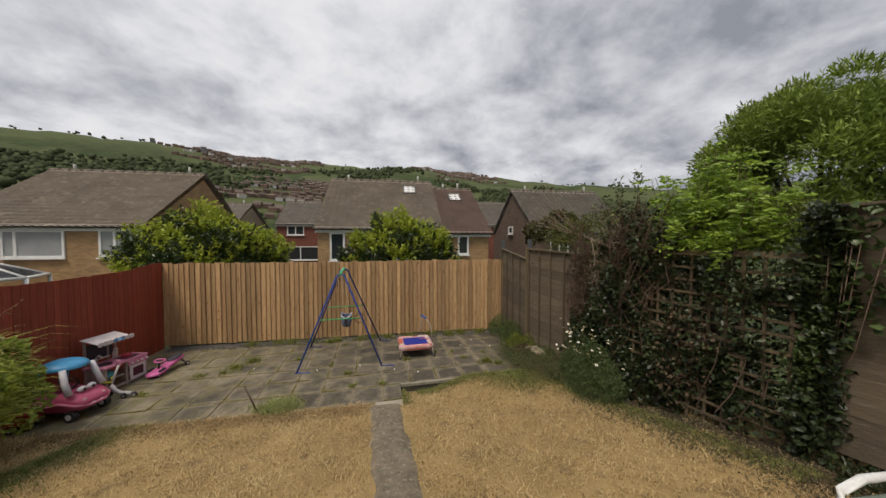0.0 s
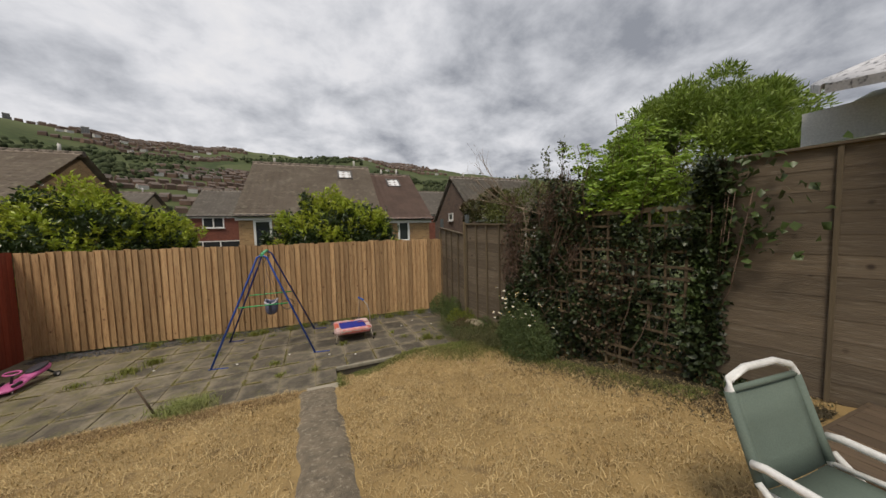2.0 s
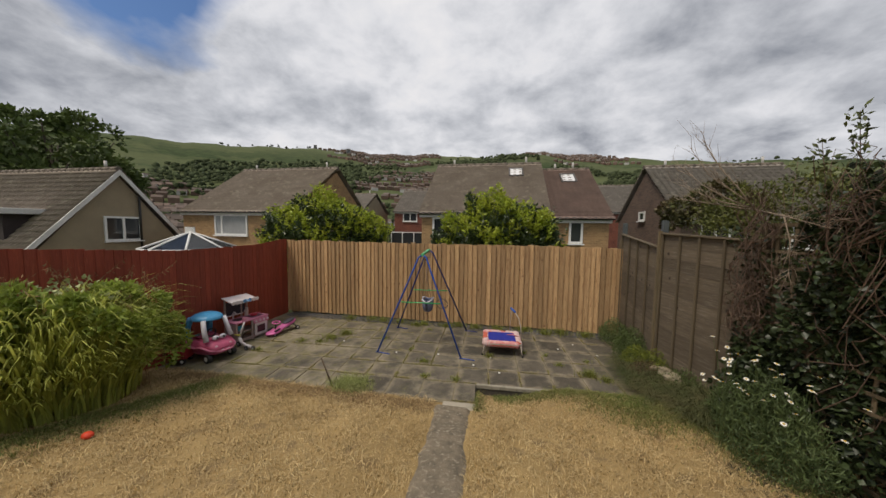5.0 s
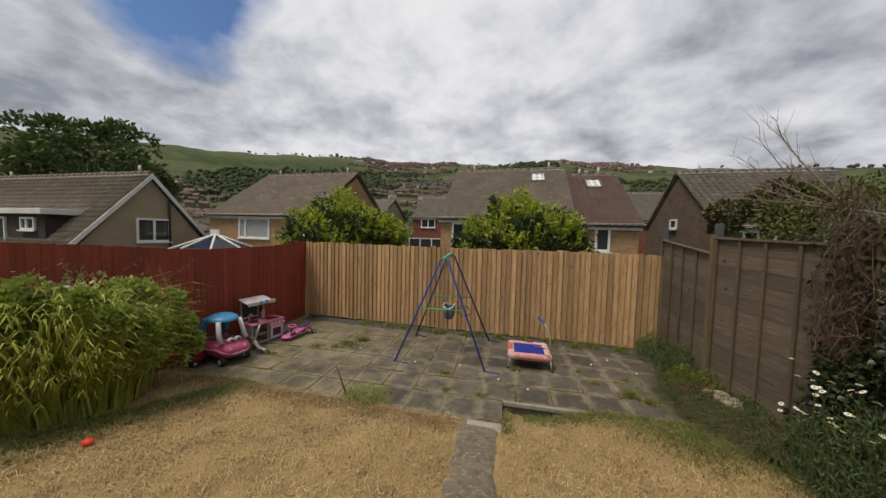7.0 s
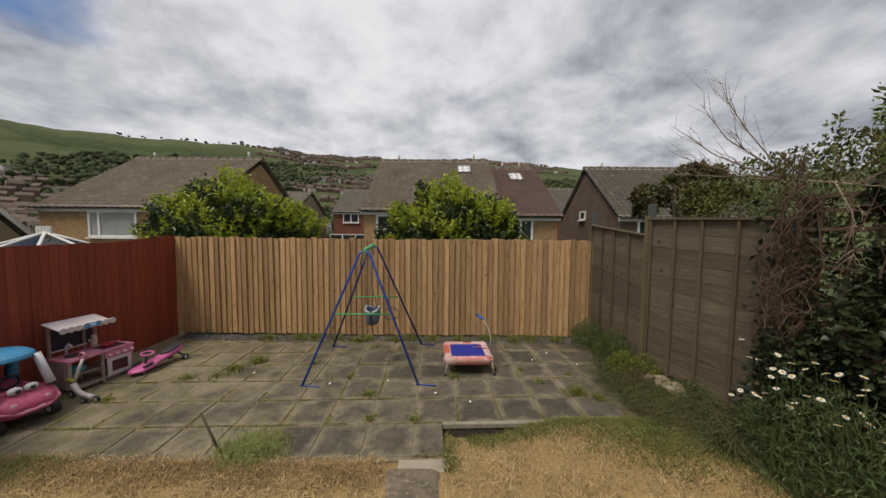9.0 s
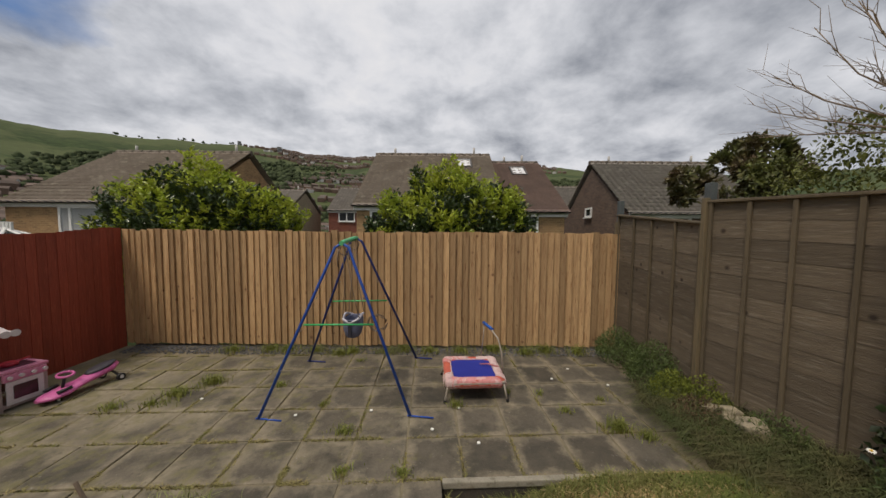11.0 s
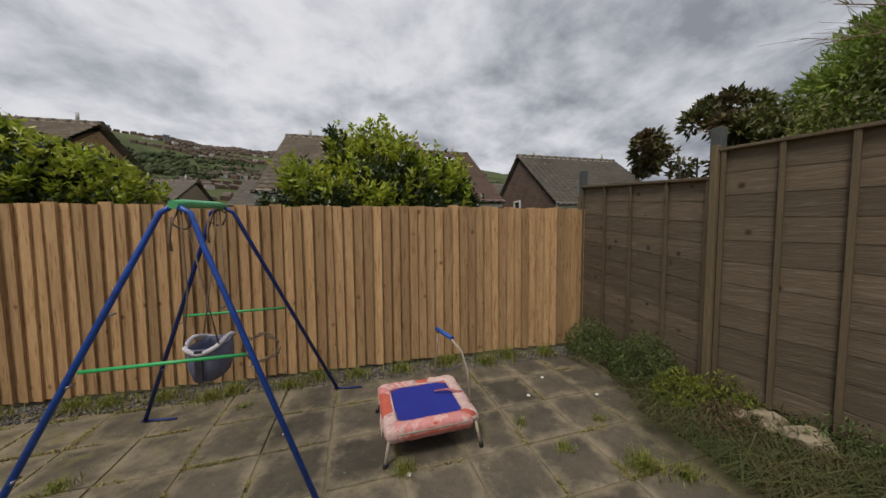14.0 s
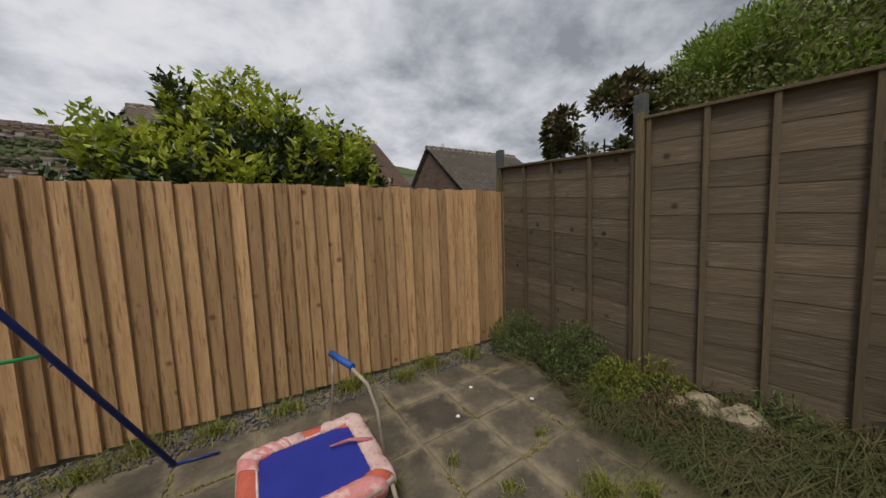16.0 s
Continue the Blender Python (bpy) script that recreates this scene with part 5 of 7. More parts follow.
def build_trampoline():
    pink = mat("torn_pink_cover", (0.62, 0.28, 0.28), (0.52, 0.20, 0.19), 5, 0.85, 0.35, 45, c=(0.66, 0.46, 0.44))
    coral = mat("coral_foam", (0.55, 0.13, 0.08), (0.44, 0.10, 0.07), 6, 0.95, 0.5, 60)
    pale = mat("pale_pink_cloth", (0.64, 0.48, 0.46), (0.52, 0.36, 0.34), 7, 0.9, 0.4, 50, c=(0.40, 0.25, 0.25))
    steel = mat("cream_tube", (0.42, 0.37, 0.31), (0.30, 0.25, 0.20), 10, 0.5, 0.2, 60)
    blue = mat("royal_blue_mat", (0.014, 0.022, 0.23), (0.018, 0.034, 0.30), 3, 0.55, 0.15, 90)
    t = thing("toddler_trampoline", pose(2.893, 7.77, 0, 0, 0, 3.0) @ Matrix.Scale(1.13, 4), "small square toddler trampoline with torn pink padding", "trampoline")
    hx, hy, z = 0.305, 0.29, 0.195

    def square(u, r=0.06):
        a = u * 2 * math.pi
        c, s = math.cos(a), math.sin(a)
        k = 1 / (abs(c) ** 16 + abs(s) ** 16) ** (1 / 16)
        return c * k, s * k

    def pad(u0, u1, name, m, lift, wide, seed, label=""):
        """A padded strip between the mat and the outer rim, sagging over the side."""
        bm = bmesh.new()
        n = 26
        prof = [(0.70, 0.012), (0.76, 0.022), (0.86, 0.026), (0.96, 0.02), (1.0, 0.0), (1.005, -0.03), (0.985, -0.055 * wide)]
        rows = []
        for k in range(n + 1):
            u = u0 + (u1 - u0) * k / n
            sx, sy = square(u)
            row = []
            for q, h in prof:
                w = 0.010 * noise.noise((k * 0.7 + seed, q * 9, 1)) + 0.006 * noise.noise((k * 2.1, q * 17, seed))
                row.append(bm.verts.new((sx * hx * q * (1 + w), sy * hy * q * (1 + w), z + h + lift + w * 0.8)))
            rows.append(row)
        for a, b in zip(rows, rows[1:]):
            for q in range(len(prof) - 1):
                bm.faces.new((a[q], a[q + 1], b[q + 1], b[q])).smooth = True
        bmesh.ops.recalc_face_normals(bm, faces=bm.faces)
        bmesh.ops.solidify(bm, geom=bm.faces, thickness=0.006)
        return part(name, bm, m, t, label)

    pad(0, 1, "padding", coral, 0.0, 0.8, 1, "coral foam padding")
    for u0, u1, m, sd in ((0.02, 0.20, pale, 3), (0.255, 0.385, pale, 4), (0.30, 0.42, pink, 5), (0.57, 0.66, pale, 6), (0.62, 0.86, pink, 7), (0.88, 1.03, pale, 8)):
        pad(u0, u1, "torn_cover", m, 0.007, 1.15, sd, "torn printed cover")
    bm = bmesh.new()
    ring = []
    for k in range(48):
        sx, sy = square(k / 48)
        ring.append((sx * hx * 0.735, sy * hy * 0.735))
    prism(ring, 0.006, "z", bm, z + 0.008)
    part("jumping_mat", bm, blue, t, "royal blue jumping mat")
    edge = [Vector((x * 1.01, y * 1.01, z + 0.016)) for x, y in ring]
    part("mat_edging", tube(edge + edge[:1], 0.007, None, 5), mat("white_edging", (0.62, 0.58, 0.62), (0.5, 0.45, 0.5), 9, 0.8, 0.2), t, "pale mat edging")
    rim = [Vector((square(k / 40)[0] * hx * 0.965, square(k / 40)[1] * hy * 0.965, z - 0.008)) for k in range(41)]
    part("rim_tube", tube(rim, 0.014, None, 8), steel, t)
    for sx, sy in ((-1, -1), (1, -1), (1, 1), (-1, 1)):
        lg = part("leg", tube([(sx * hx * 0.9, sy * hy * 0.92, z - 0.01), (sx * hx * 1.02, sy * hy * 1.0, 0.0)], 0.010, None, 8), steel, t)
        part("rubber_foot", tube([(sx * hx * 1.005, sy * hy * 0.995, 0.028), (sx * hx * 1.02, sy * hy * 1.0, 0.0)], 0.014, None, 8), mat("black_rubber", (0.02, 0.02, 0.02), None, 9, 0.8, 0.2), lg)
    part("handle", tube([(0.30, -0.14, z - 0.02), (0.29, -0.10, 0.42), (0.26, -0.06, 0.55), (0.20, 0.0, 0.63)], 0.009, None, 8), steel, t, "bent cream handle tube")
    part("handle", tube([(0.14, 0.27, z - 0.02), (0.16, 0.24, 0.45), (0.16, 0.19, 0.63)], 0.007, None, 8), steel, t)
    part("grip", tube([(0.208, -0.01, 0.632), (0.155, 0.21, 0.64)], 0.017, None, 8), mat("blue_grip", (0.02, 0.10, 0.42), None, 9, 0.6, 0.2), t, "blue foam handle grip")
    part("torn_flap", tube([(0.28, -0.02, z + 0.03), (0.18, 0.03, z + 0.045), (0.09, 0.06, z + 0.03)], 0.012, None, 5, 0.4), mat("red_cloth", (0.38, 0.09, 0.09), (0.5, 0.22, 0.22), 12, 0.9, 0.4), t, "torn red cloth flap")
    for k in range(5):
        part("loose_thread", tube([(-hx, -0.02 - 0.03 * k, z - 0.02), (-hx * 1.03, -0.03 - 0.03 * k, z - 0.07), (-hx * 1.0, -0.02 - 0.034 * k, z - 0.13)], 0.005, None, 4, 0.4), pale, t)


def wheel(parent, p, r, w, axis="y", hub=None, name="wheel"):
    d = Vector((0, w / 2, 0)) if axis == "y" else Vector((w / 2, 0, 0))
    tyre = part(name, tube([Vector(p) - d, Vector(p) - d * 0.6, Vector(p) + d * 0.6, Vector(p) + d], r, None, 16), mat("black_plastic", (0.02, 0.02, 0.022), (0.03, 0.03, 0.03), 9, 0.55, 0.1), parent)
    part("hub", tube([Vector(p) - d * 1.12, Vector(p) + d * 1.12], r * 0.52, None, 14), hub or mat("white_plastic", (0.72, 0.70, 0.70), (0.62, 0.60, 0.60), 6, 0.4, 0.1), tyre)
    return tyre


def build_toy_car():
    pink = mat("pink_plastic", (0.52, 0.10, 0.19), (0.42, 0.075, 0.15), 3, 0.4, 0.1, 60)
    blue = mat("sky_blue_plastic", (0.06, 0.30, 0.55), (0.05, 0.24, 0.45), 3, 0.4, 0.1, 60)
    white = mat("pale_plastic", (0.66, 0.64, 0.68), (0.54, 0.52, 0.56), 3, 0.45, 0.1, 60)
    c = thing("toy_car", pose(-1.99, 6.35, 0.0, 0, 0, -10) @ Matrix.Scale(1.12, 4), "pink and blue plastic ride-in toy car", "toy car")
    # body: lofted hull, bonnet to +x
    bm = bmesh.new()
    sec = []
    for x, w, zb, zt in ((-0.33, 0.12, 0.15, 0.27), (-0.30, 0.17, 0.10, 0.31), (-0.18, 0.20, 0.08, 0.31), (-0.02, 0.205, 0.08, 0.29), (0.08, 0.205, 0.08, 0.32), (0.18, 0.195, 0.09, 0.31), (0.27, 0.17, 0.11, 0.26), (0.32, 0.12, 0.14, 0.21)):
        ring = []
        for k in range(18):
            a = 2 * math.pi * k / 18
            s = 1 / (abs(math.cos(a)) ** 4 + abs(math.sin(a)) ** 4) ** 0.25
            ring.append(bm.verts.new((x, w * math.cos(a) * s, (zb + zt) / 2 + (zt - zb) / 2 * math.sin(a) * s)))
        sec.append(ring)
    for a, b in zip(sec, sec[1:]):
        for k in range(18):
            bm.faces.new((a[k], a[(k + 1) % 18], b[(k + 1) % 18], b[k])).smooth = True
    bm.faces.new(sec[0][::-1])
    bm.faces.new(sec[-1])
    bmesh.ops.recalc_face_normals(bm, faces=bm.faces)
    body = part("body", bm, pink, c, "pink moulded body")
    rail = [(-0.31, 0.15, 0.245), (-0.15, 0.222, 0.225), (0.0, 0.225, 0.20), (0.12, 0.222, 0.235), (0.26, 0.185, 0.19), (0.33, 0.08, 0.16), (0.33, -0.08, 0.16), (0.26, -0.185, 0.19), (0.12, -0.222, 0.235), (0.0, -0.225, 0.20), (-0.15, -0.222, 0.225), (-0.31, -0.15, 0.245)]
    part("side_lip", tube(rail, 0.016, None, 7), mat("light_pink_plastic", (0.60, 0.20, 0.30), (0.5, 0.15, 0.24), 3, 0.4, 0.1), body)
    # roof
    roof = bmesh.new()
    bmesh.ops.create_uvsphere(roof, u_segments=20, v_segments=10, radius=1, matrix=pose(-0.07, 0, 0.60) @ Matrix.Diagonal((0.225, 0.195, 0.085, 1)))
    for v in roof.verts:
        v.co.z = max(v.co.z, 0.585)
    part("roof", roof, blue, c, "sky blue roof")
    for sy in (-1, 1):
        part("front_pillar", tube([(0.085, sy * 0.145, 0.605), (0.13, sy * 0.165, 0.45), (0.19, sy * 0.175, 0.31)], 0.030, None, 8, 1.15), white, c, "white front pillar")
        part("rear_pillar", tube([(-0.21, sy * 0.14, 0.605), (-0.28, sy * 0.155, 0.45), (-0.29, sy * 0.15, 0.30)], 0.042, None, 8), blue, c, "sky blue rear pillar")
        eye = bmesh.new()
        bmesh.ops.create_uvsphere(eye, u_segments=12, v_segments=8, radius=0.045, matrix=pose(0.19, sy * 0.05, 0.335) @ Matrix.Diagonal((0.8, 1.05, 0.8, 1)))
        e = part("eye", eye, white, c, "white moulded eye")
        dot = bmesh.new()
        bmesh.ops.create_uvsphere(dot, u_segments=10, v_segments=6, radius=0.018, matrix=pose(0.222, sy * 0.045, 0.335))
        part("pupil", dot, mat("black_print", (0.02, 0.02, 0.025), None, 9, 0.4, 0), e)
        lamp = bmesh.new()
        bmesh.ops.create_uvsphere(lamp, u_segments=12, v_segments=8, radius=0.026, matrix=pose(0.285, sy * 0.10, 0.225) @ Matrix.Diagonal((0.5, 1, 1, 1)))
        part("headlight", lamp, mat("pale_pink_plastic", (0.66, 0.42, 0.46), None, 4, 0.4, 0), c)
        wheel(c, (-0.20, sy * 0.18, 0.065), 0.062, 0.055)
        wheel(c, (0.20, sy * 0.17, 0.065), 0.065, 0.06)
    part("smile", tube([(0.318, -0.06, 0.175), (0.33, 0, 0.165), (0.318, 0.06, 0.175)], 0.008, None, 6), white, c)
    part("seat", box(-0.26, -0.06, -0.13, 0.13, 0.30, 0.33, None, 0.012), mat("dark_pink_plastic", (0.30, 0.05, 0.10), None, 4, 0.5, 0.1), c)
    part("steering_wheel", tube([(0.02, 0.06 * math.cos(a), 0.38 + 0.06 * math.sin(a)) for a in np.linspace(0, 6.28, 17)], 0.010, None, 6), mat("black_plastic", (0.02, 0.02, 0.022), None, 9, 0.5, 0), c)
    # red cart behind it
    t = thing("toy_cart", pose(-2.24, 6.06, 0.02, 0, 0, 20) @ Matrix.Scale(1.15, 4), "small red plastic toy cart with a grey handle", "toy cart")
    tub = prism([(-0.10, 0.05), (0.10, 0.05), (0.13, 0.19), (-0.13, 0.19)], 0.2, "x", None, -0.1)
    bmesh.ops.bevel(tub, geom=tub.edges[:], offset=0.012, segments=2, affect="EDGES")
    part("tub", tub, mat("red_plastic", (0.38, 0.03, 0.04), (0.30, 0.03, 0.04), 5, 0.4, 0.1), t)
    part("handle", tube([(0.0, 0.12, 0.17), (0.05, 0.16, 0.30), (0.14, 0.16, 0.32)], 0.014, None, 7), mat("teal_plastic", (0.10, 0.25, 0.28), None, 5, 0.5, 0.1), t)
    for sx in (-0.06, 0.06):
        for sy in (-0.09, 0.09):
            wheel(t, (sx, sy, 0.03), 0.04, 0.03)


def build_toy_kitchen():
    frame_m = wood("grey_pink_wood", (0.40, 0.30, 0.28), (0.30, 0.23, 0.21), (0.22, 0.17, 0.15))
    pink = mat("pink_board", (0.60, 0.22, 0.33), (0.50, 0.18, 0.28), 4, 0.6, 0.2, 60, c=(0.62, 0.36, 0.42))
    white = mat("white_board", (0.66, 0.60, 0.60), (0.54, 0.48, 0.48), 5, 0.6, 0.2, 60)
    k = thing("toy_kitchen", pose(-1.93, 7.17, 0.0, 0, 0, 80) @ Matrix.Scale(1.02, 4), "weathered pink and white wooden toy kitchen with scalloped awning", "toy kitchen")
    # local x runs along the fence, +y to the fence
    w, d, h = 0.64, 0.33, 0.38
    for x in (-w / 2, -0.02, w / 2 - 0.03):
        for y in (0.0, d - 0.03):
            part("leg", box(x, x + 0.03, y, y + 0.03, 0, h, None, 0.004), frame_m, k)
    part("worktop", box(-w / 2 - 0.01, w / 2 + 0.01, -0.012, d + 0.01, h, h + 0.028, None, 0.006), pink, k, "pink worktop")
    part("shelf", box(-w / 2 + 0.03, w / 2 - 0.03, 0.032, d - 0.032, 0.19, 0.205), frame_m, k)
    part("bottom_shelf", box(-w / 2 + 0.03, w / 2 - 0.03, 0.032, d - 0.032, 0.035, 0.05), frame_m, k)
    part("front_rail", box(-w / 2 + 0.03, w / 2 - 0.03, 0.002, 0.022, 0.03, 0.07), frame_m, k)
    part("side_panel", box(-w / 2 + 0.004, -w / 2 + 0.018, 0.032, d - 0.032, 0.05, h - 0.002), frame_m, k)
    oven = part("oven_door", box(0.03, w / 2 - 0.035, -0.014, 0.0, 0.06, h - 0.085, None, 0.004), white, k, "pale oven door with dark glass")
    part("oven_glass", box(0.075, w / 2 - 0.08, -0.019, -0.0145, 0.11, h - 0.13), mat("dark_red_glass", (0.07, 0.03, 0.035), None, 5, 0.2, 0), oven)
    part("control_panel", box(0.01, w / 2 - 0.01, -0.02, 0.0, h - 0.08, h - 0.004, None, 0.004), pink, k)
    for q in range(4):
        x = 0.05 + q * 0.08
        part("knob", tube([(x, -0.045, h - 0.04), (x, -0.021, h - 0.04)], 0.017, None, 10), white, k)
    part("hob", box(0.04, w / 2 - 0.05, 0.05, d - 0.07, h + 0.029, h + 0.036, None, 0.003), mat("dark_hob", (0.10, 0.03, 0.05), None, 5, 0.4, 0.1), k)
    part("sink", tube([(-0.17, 0.17, h + 0.029), (-0.17, 0.17, h + 0.036)], 0.085, None, 16), mat("dark_basin", (0.05, 0.035, 0.04), None, 5, 0.4, 0.1), k, "dark round sink bowl")
    part("tap", tube([(-0.17, 0.30, h + 0.03), (-0.17, 0.30, h + 0.13), (-0.17, 0.26, h + 0.165), (-0.17, 0.21, h + 0.14)], 0.014, None, 8), white, k)
    for x in (-w / 2, -0.01, w / 2 - 0.22):
        part("post", box(x, x + 0.026, d - 0.028, d - 0.002, h + 0.03, 0.80, None, 0.004), frame_m, k)
    part("back_board", box(-w / 2 + 0.03, w / 2 - 0.24, d - 0.012, d - 0.003, h + 0.10, 0.74), mat("slate_board", (0.035, 0.03, 0.045), None, 6, 0.7, 0.1), k, "dark back board")
    part("rail", tube([(-w / 2, d - 0.06, h + 0.11), (-0.0, d - 0.06, h + 0.11)], 0.009, None, 7), white, k)
    aw = part("awning", prism([(d - 0.26, 0.775), (d - 0.265, 0.785), (d, 0.845), (d + 0.005, 0.832)], w - 0.16, "x", None, -w / 2 - 0.03), white, k, "white scalloped awning")
    for q in range(8):
        x = -w / 2 + 0.012 + q * 0.066
        part("scallop", tube([(x, d - 0.268, 0.765), (x, d - 0.258, 0.765)], 0.036, None, 14), white, aw)
    for q in range(3):
        part("print", tube([(-0.10 + 0.05 * q, d - 0.276, 0.77 + 0.01 * (q % 2)), (-0.10 + 0.05 * q, d - 0.27, 0.77)], 0.034, None, 12), mat("blue_print", (0.16, 0.32, 0.55), None, 5, 0.6, 0), aw)
    bm = bmesh.new()
    bmesh.ops.create_uvsphere(bm, u_segments=12, v_segments=8, radius=0.07, matrix=pose(-0.20, 0.10, 0.257) @ Matrix.Diagonal((1.2, 1, 0.72, 1)))
    tagged(part("toy_bowl", bm, mat("teal_bowl", (0.06, 0.34, 0.40), None, 5, 0.4, 0.1)), "teal plastic bowl on the toy kitchen shelf", "bowl").matrix_basis = k.matrix_basis.copy()
    t = thing("toy_teapot", k.matrix_basis @ pose(0.14, 0.16, h + 0.037), "red plastic toy pan on the toy hob", "toy pan")
    part("pan", tube([(0, 0, 0), (0, 0, 0.035)], 0.06, None, 14), mat("red_pan", (0.45, 0.03, 0.05), None, 5, 0.4, 0.1), t)
    part("pan_handle", tube([(0.05, 0, 0.025), (0.15, 0.02, 0.035)], 0.009, None, 6), MATS["red_pan"], t)
    d2 = bmesh.new()
    tube([(0.07, 0.27, h + 0.03), (0.07, 0.27, h + 0.09), (0.075, 0.265, h + 0.13), (0.07, 0.26, h + 0.17), (0.07, 0.26, h + 0.20)], 0.036, d2, 10, 0.7)
    tube([(0.03, 0.26, h + 0.12), (0.0, 0.22, h + 0.16)], 0.012, d2, 6)
    tagged(part("toy_figure", d2, mat("cream_plastic", (0.62, 0.50, 0.46), None, 6, 0.6, 0.1)), "small cream plastic figure on the toy worktop", "figure").matrix_basis = k.matrix_basis.copy()


def build_scooter_and_ride_on():
    white = mat("white_scooter_plastic", (0.60, 0.56, 0.56), (0.5, 0.46, 0.46), 6, 0.45, 0.1)
    yellow = mat("yellow_plastic", (0.60, 0.58, 0.06), None, 6, 0.45, 0.1)
    s = thing("scooter", pose(-1.72, 6.76, 0.0, 0, 0, -12) @ Matrix.Scale(1.08, 4), "white three-wheeled child's scooter with yellow handlebar", "scooter")
    part("deck", tube([(-0.14, 0.0, 0.16), (-0.09, 0, 0.09), (0.0, 0, 0.055), (0.16, 0, 0.05)], 0.026, None, 8), white, s)
    part("stem", tube([(-0.14, 0, 0.15), (-0.115, 0.03, 0.30), (-0.09, 0.06, 0.42)], 0.014, None, 8), white, s)
    loop = [(-0.09 + 0.045 * math.cos(a), 0.06, 0.45 + 0.045 * math.sin(a)) for a in np.linspace(-0.8, 3.8, 14)]
    part("loop_handle", tube(loop, 0.010, None, 7), mat("pink_grip", (0.5, 0.2, 0.28), None, 6, 0.5, 0.1), s)
    part("handlebar", tube([(-0.13, -0.01, 0.21), (-0.24, 0.02, 0.18), (-0.36, 0.05, 0.17)], 0.013, None, 7), yellow, s, "yellow handlebar")
    part("handlebar", tube([(-0.13, 0.02, 0.23), (-0.25, 0.10, 0.23)], 0.013, None, 7), yellow, s)
    for p in ((0.10, -0.05, 0.036), (0.20, 0.0, 0.036), (-0.17, 0.0, 0.045)):
        wheel(s, p, p[2], 0.022, "y", mat("grey_wheel", (0.36, 0.36, 0.38), None, 6, 0.5, 0.1), "wheel")
    pink = mat("bright_pink_plastic", (0.62, 0.15, 0.36), (0.52, 0.11, 0.30), 3, 0.35, 0.1)
    black = mat("black_plastic", (0.02, 0.02, 0.022), None, 9, 0.5, 0)
    r = thing("swing_car", pose(-1.66, 7.61, 0.0, 0, 0, 82) @ Matrix.Scale(1.0, 4), "bright pink swivel ride-on car with a black seat", "ride-on toy")
    bm = bmesh.new()
    sec = []
    for x, w, zb, zt in ((-0.35, 0.03, 0.05, 0.085), (-0.28, 0.11, 0.035, 0.10), (-0.16, 0.13, 0.04, 0.12), (0.0, 0.085, 0.07, 0.15), (0.14, 0.09, 0.09, 0.20), (0.27, 0.095, 0.12, 0.22), (0.34, 0.05, 0.17, 0.215)):
        ring = []
        for q in range(14):
            a = 2 * math.pi * q / 14
            ring.append(bm.verts.new((x, w * math.cos(a), (zb + zt) / 2 + (zt - zb) / 2 * math.sin(a))))
        sec.append(ring)
    for a, b in zip(sec, sec[1:]):
        for q in range(14):
            bm.faces.new((a[q], a[(q + 1) % 14], b[(q + 1) % 14], b[q])).smooth = True
    bm.faces.new(sec[0][::-1])
    bm.faces.new(sec[-1])
    bmesh.ops.recalc_face_normals(bm, faces=bm.faces)
    part("body", bm, pink, r, "bright pink moulded body")
    seat = bmesh.new()
    bmesh.ops.create_uvsphere(seat, u_segments=14, v_segments=8, radius=1, matrix=pose(0.19, 0, 0.205, 0, -12) @ Matrix.Diagonal((0.15, 0.085, 0.03, 1)))
    part("seat", seat, mat("charcoal_plastic", (0.04, 0.035, 0.045), None, 6, 0.5, 0.1), r, "charcoal seat")
    part("footrest", tube([(-0.24, -0.09, 0.115), (-0.13, -0.10, 0.13)], 0.018, None, 6), black, r)
    part("footrest", tube([(-0.24, 0.09, 0.115), (-0.13, 0.10, 0.13)], 0.018, None, 6), black, r)
    part("steering_column", tube([(-0.15, 0, 0.11), (-0.12, 0, 0.25)], 0.014, None, 7), black, r)
    part("steering_wheel", tube([(-0.12 + 0.05 * math.cos(a), 0.09 * math.sin(a), 0.255 + 0.012 * math.cos(a)) for a in np.linspace(0, 6.28, 17)], 0.013, None, 6), pink, r)
    for sy in (-1, 1):
        part("axle_arm", tube([(0.24, sy * 0.05, 0.15), (0.29, sy * 0.12, 0.06)], 0.014, None, 6), black, r)
        wheel(r, (0.29, sy * 0.14, 0.045), 0.042, 0.03)
        wheel(r, (-0.22, sy * 0.06, 0.025), 0.024, 0.02)


# ---- decking, chair, shades ----
def build_deck():
    deck = thing("decking", (0, 0, 0), "low timber decking of weathered brown boards", "decking", kind="structure")
    m = wood("deck_timber", (0.125, 0.088, 0.055), (0.09, 0.064, 0.042), (0.07, 0.052, 0.036), 0.2, "y")
    for k in range(9):
        x = 5.28 + k * 0.125
        part("deck_board", box(x, x + 0.118, -1.6, 2.45, 0.655, 0.68, None, 0.004), m, deck)
    part("fascia", box(5.26, 6.40, 2.451, 2.475, 0.40, 0.678), m, deck)
    part("fascia", box(5.235, 5.26, -1.6, 2.475, 0.40, 0.678), m, deck)


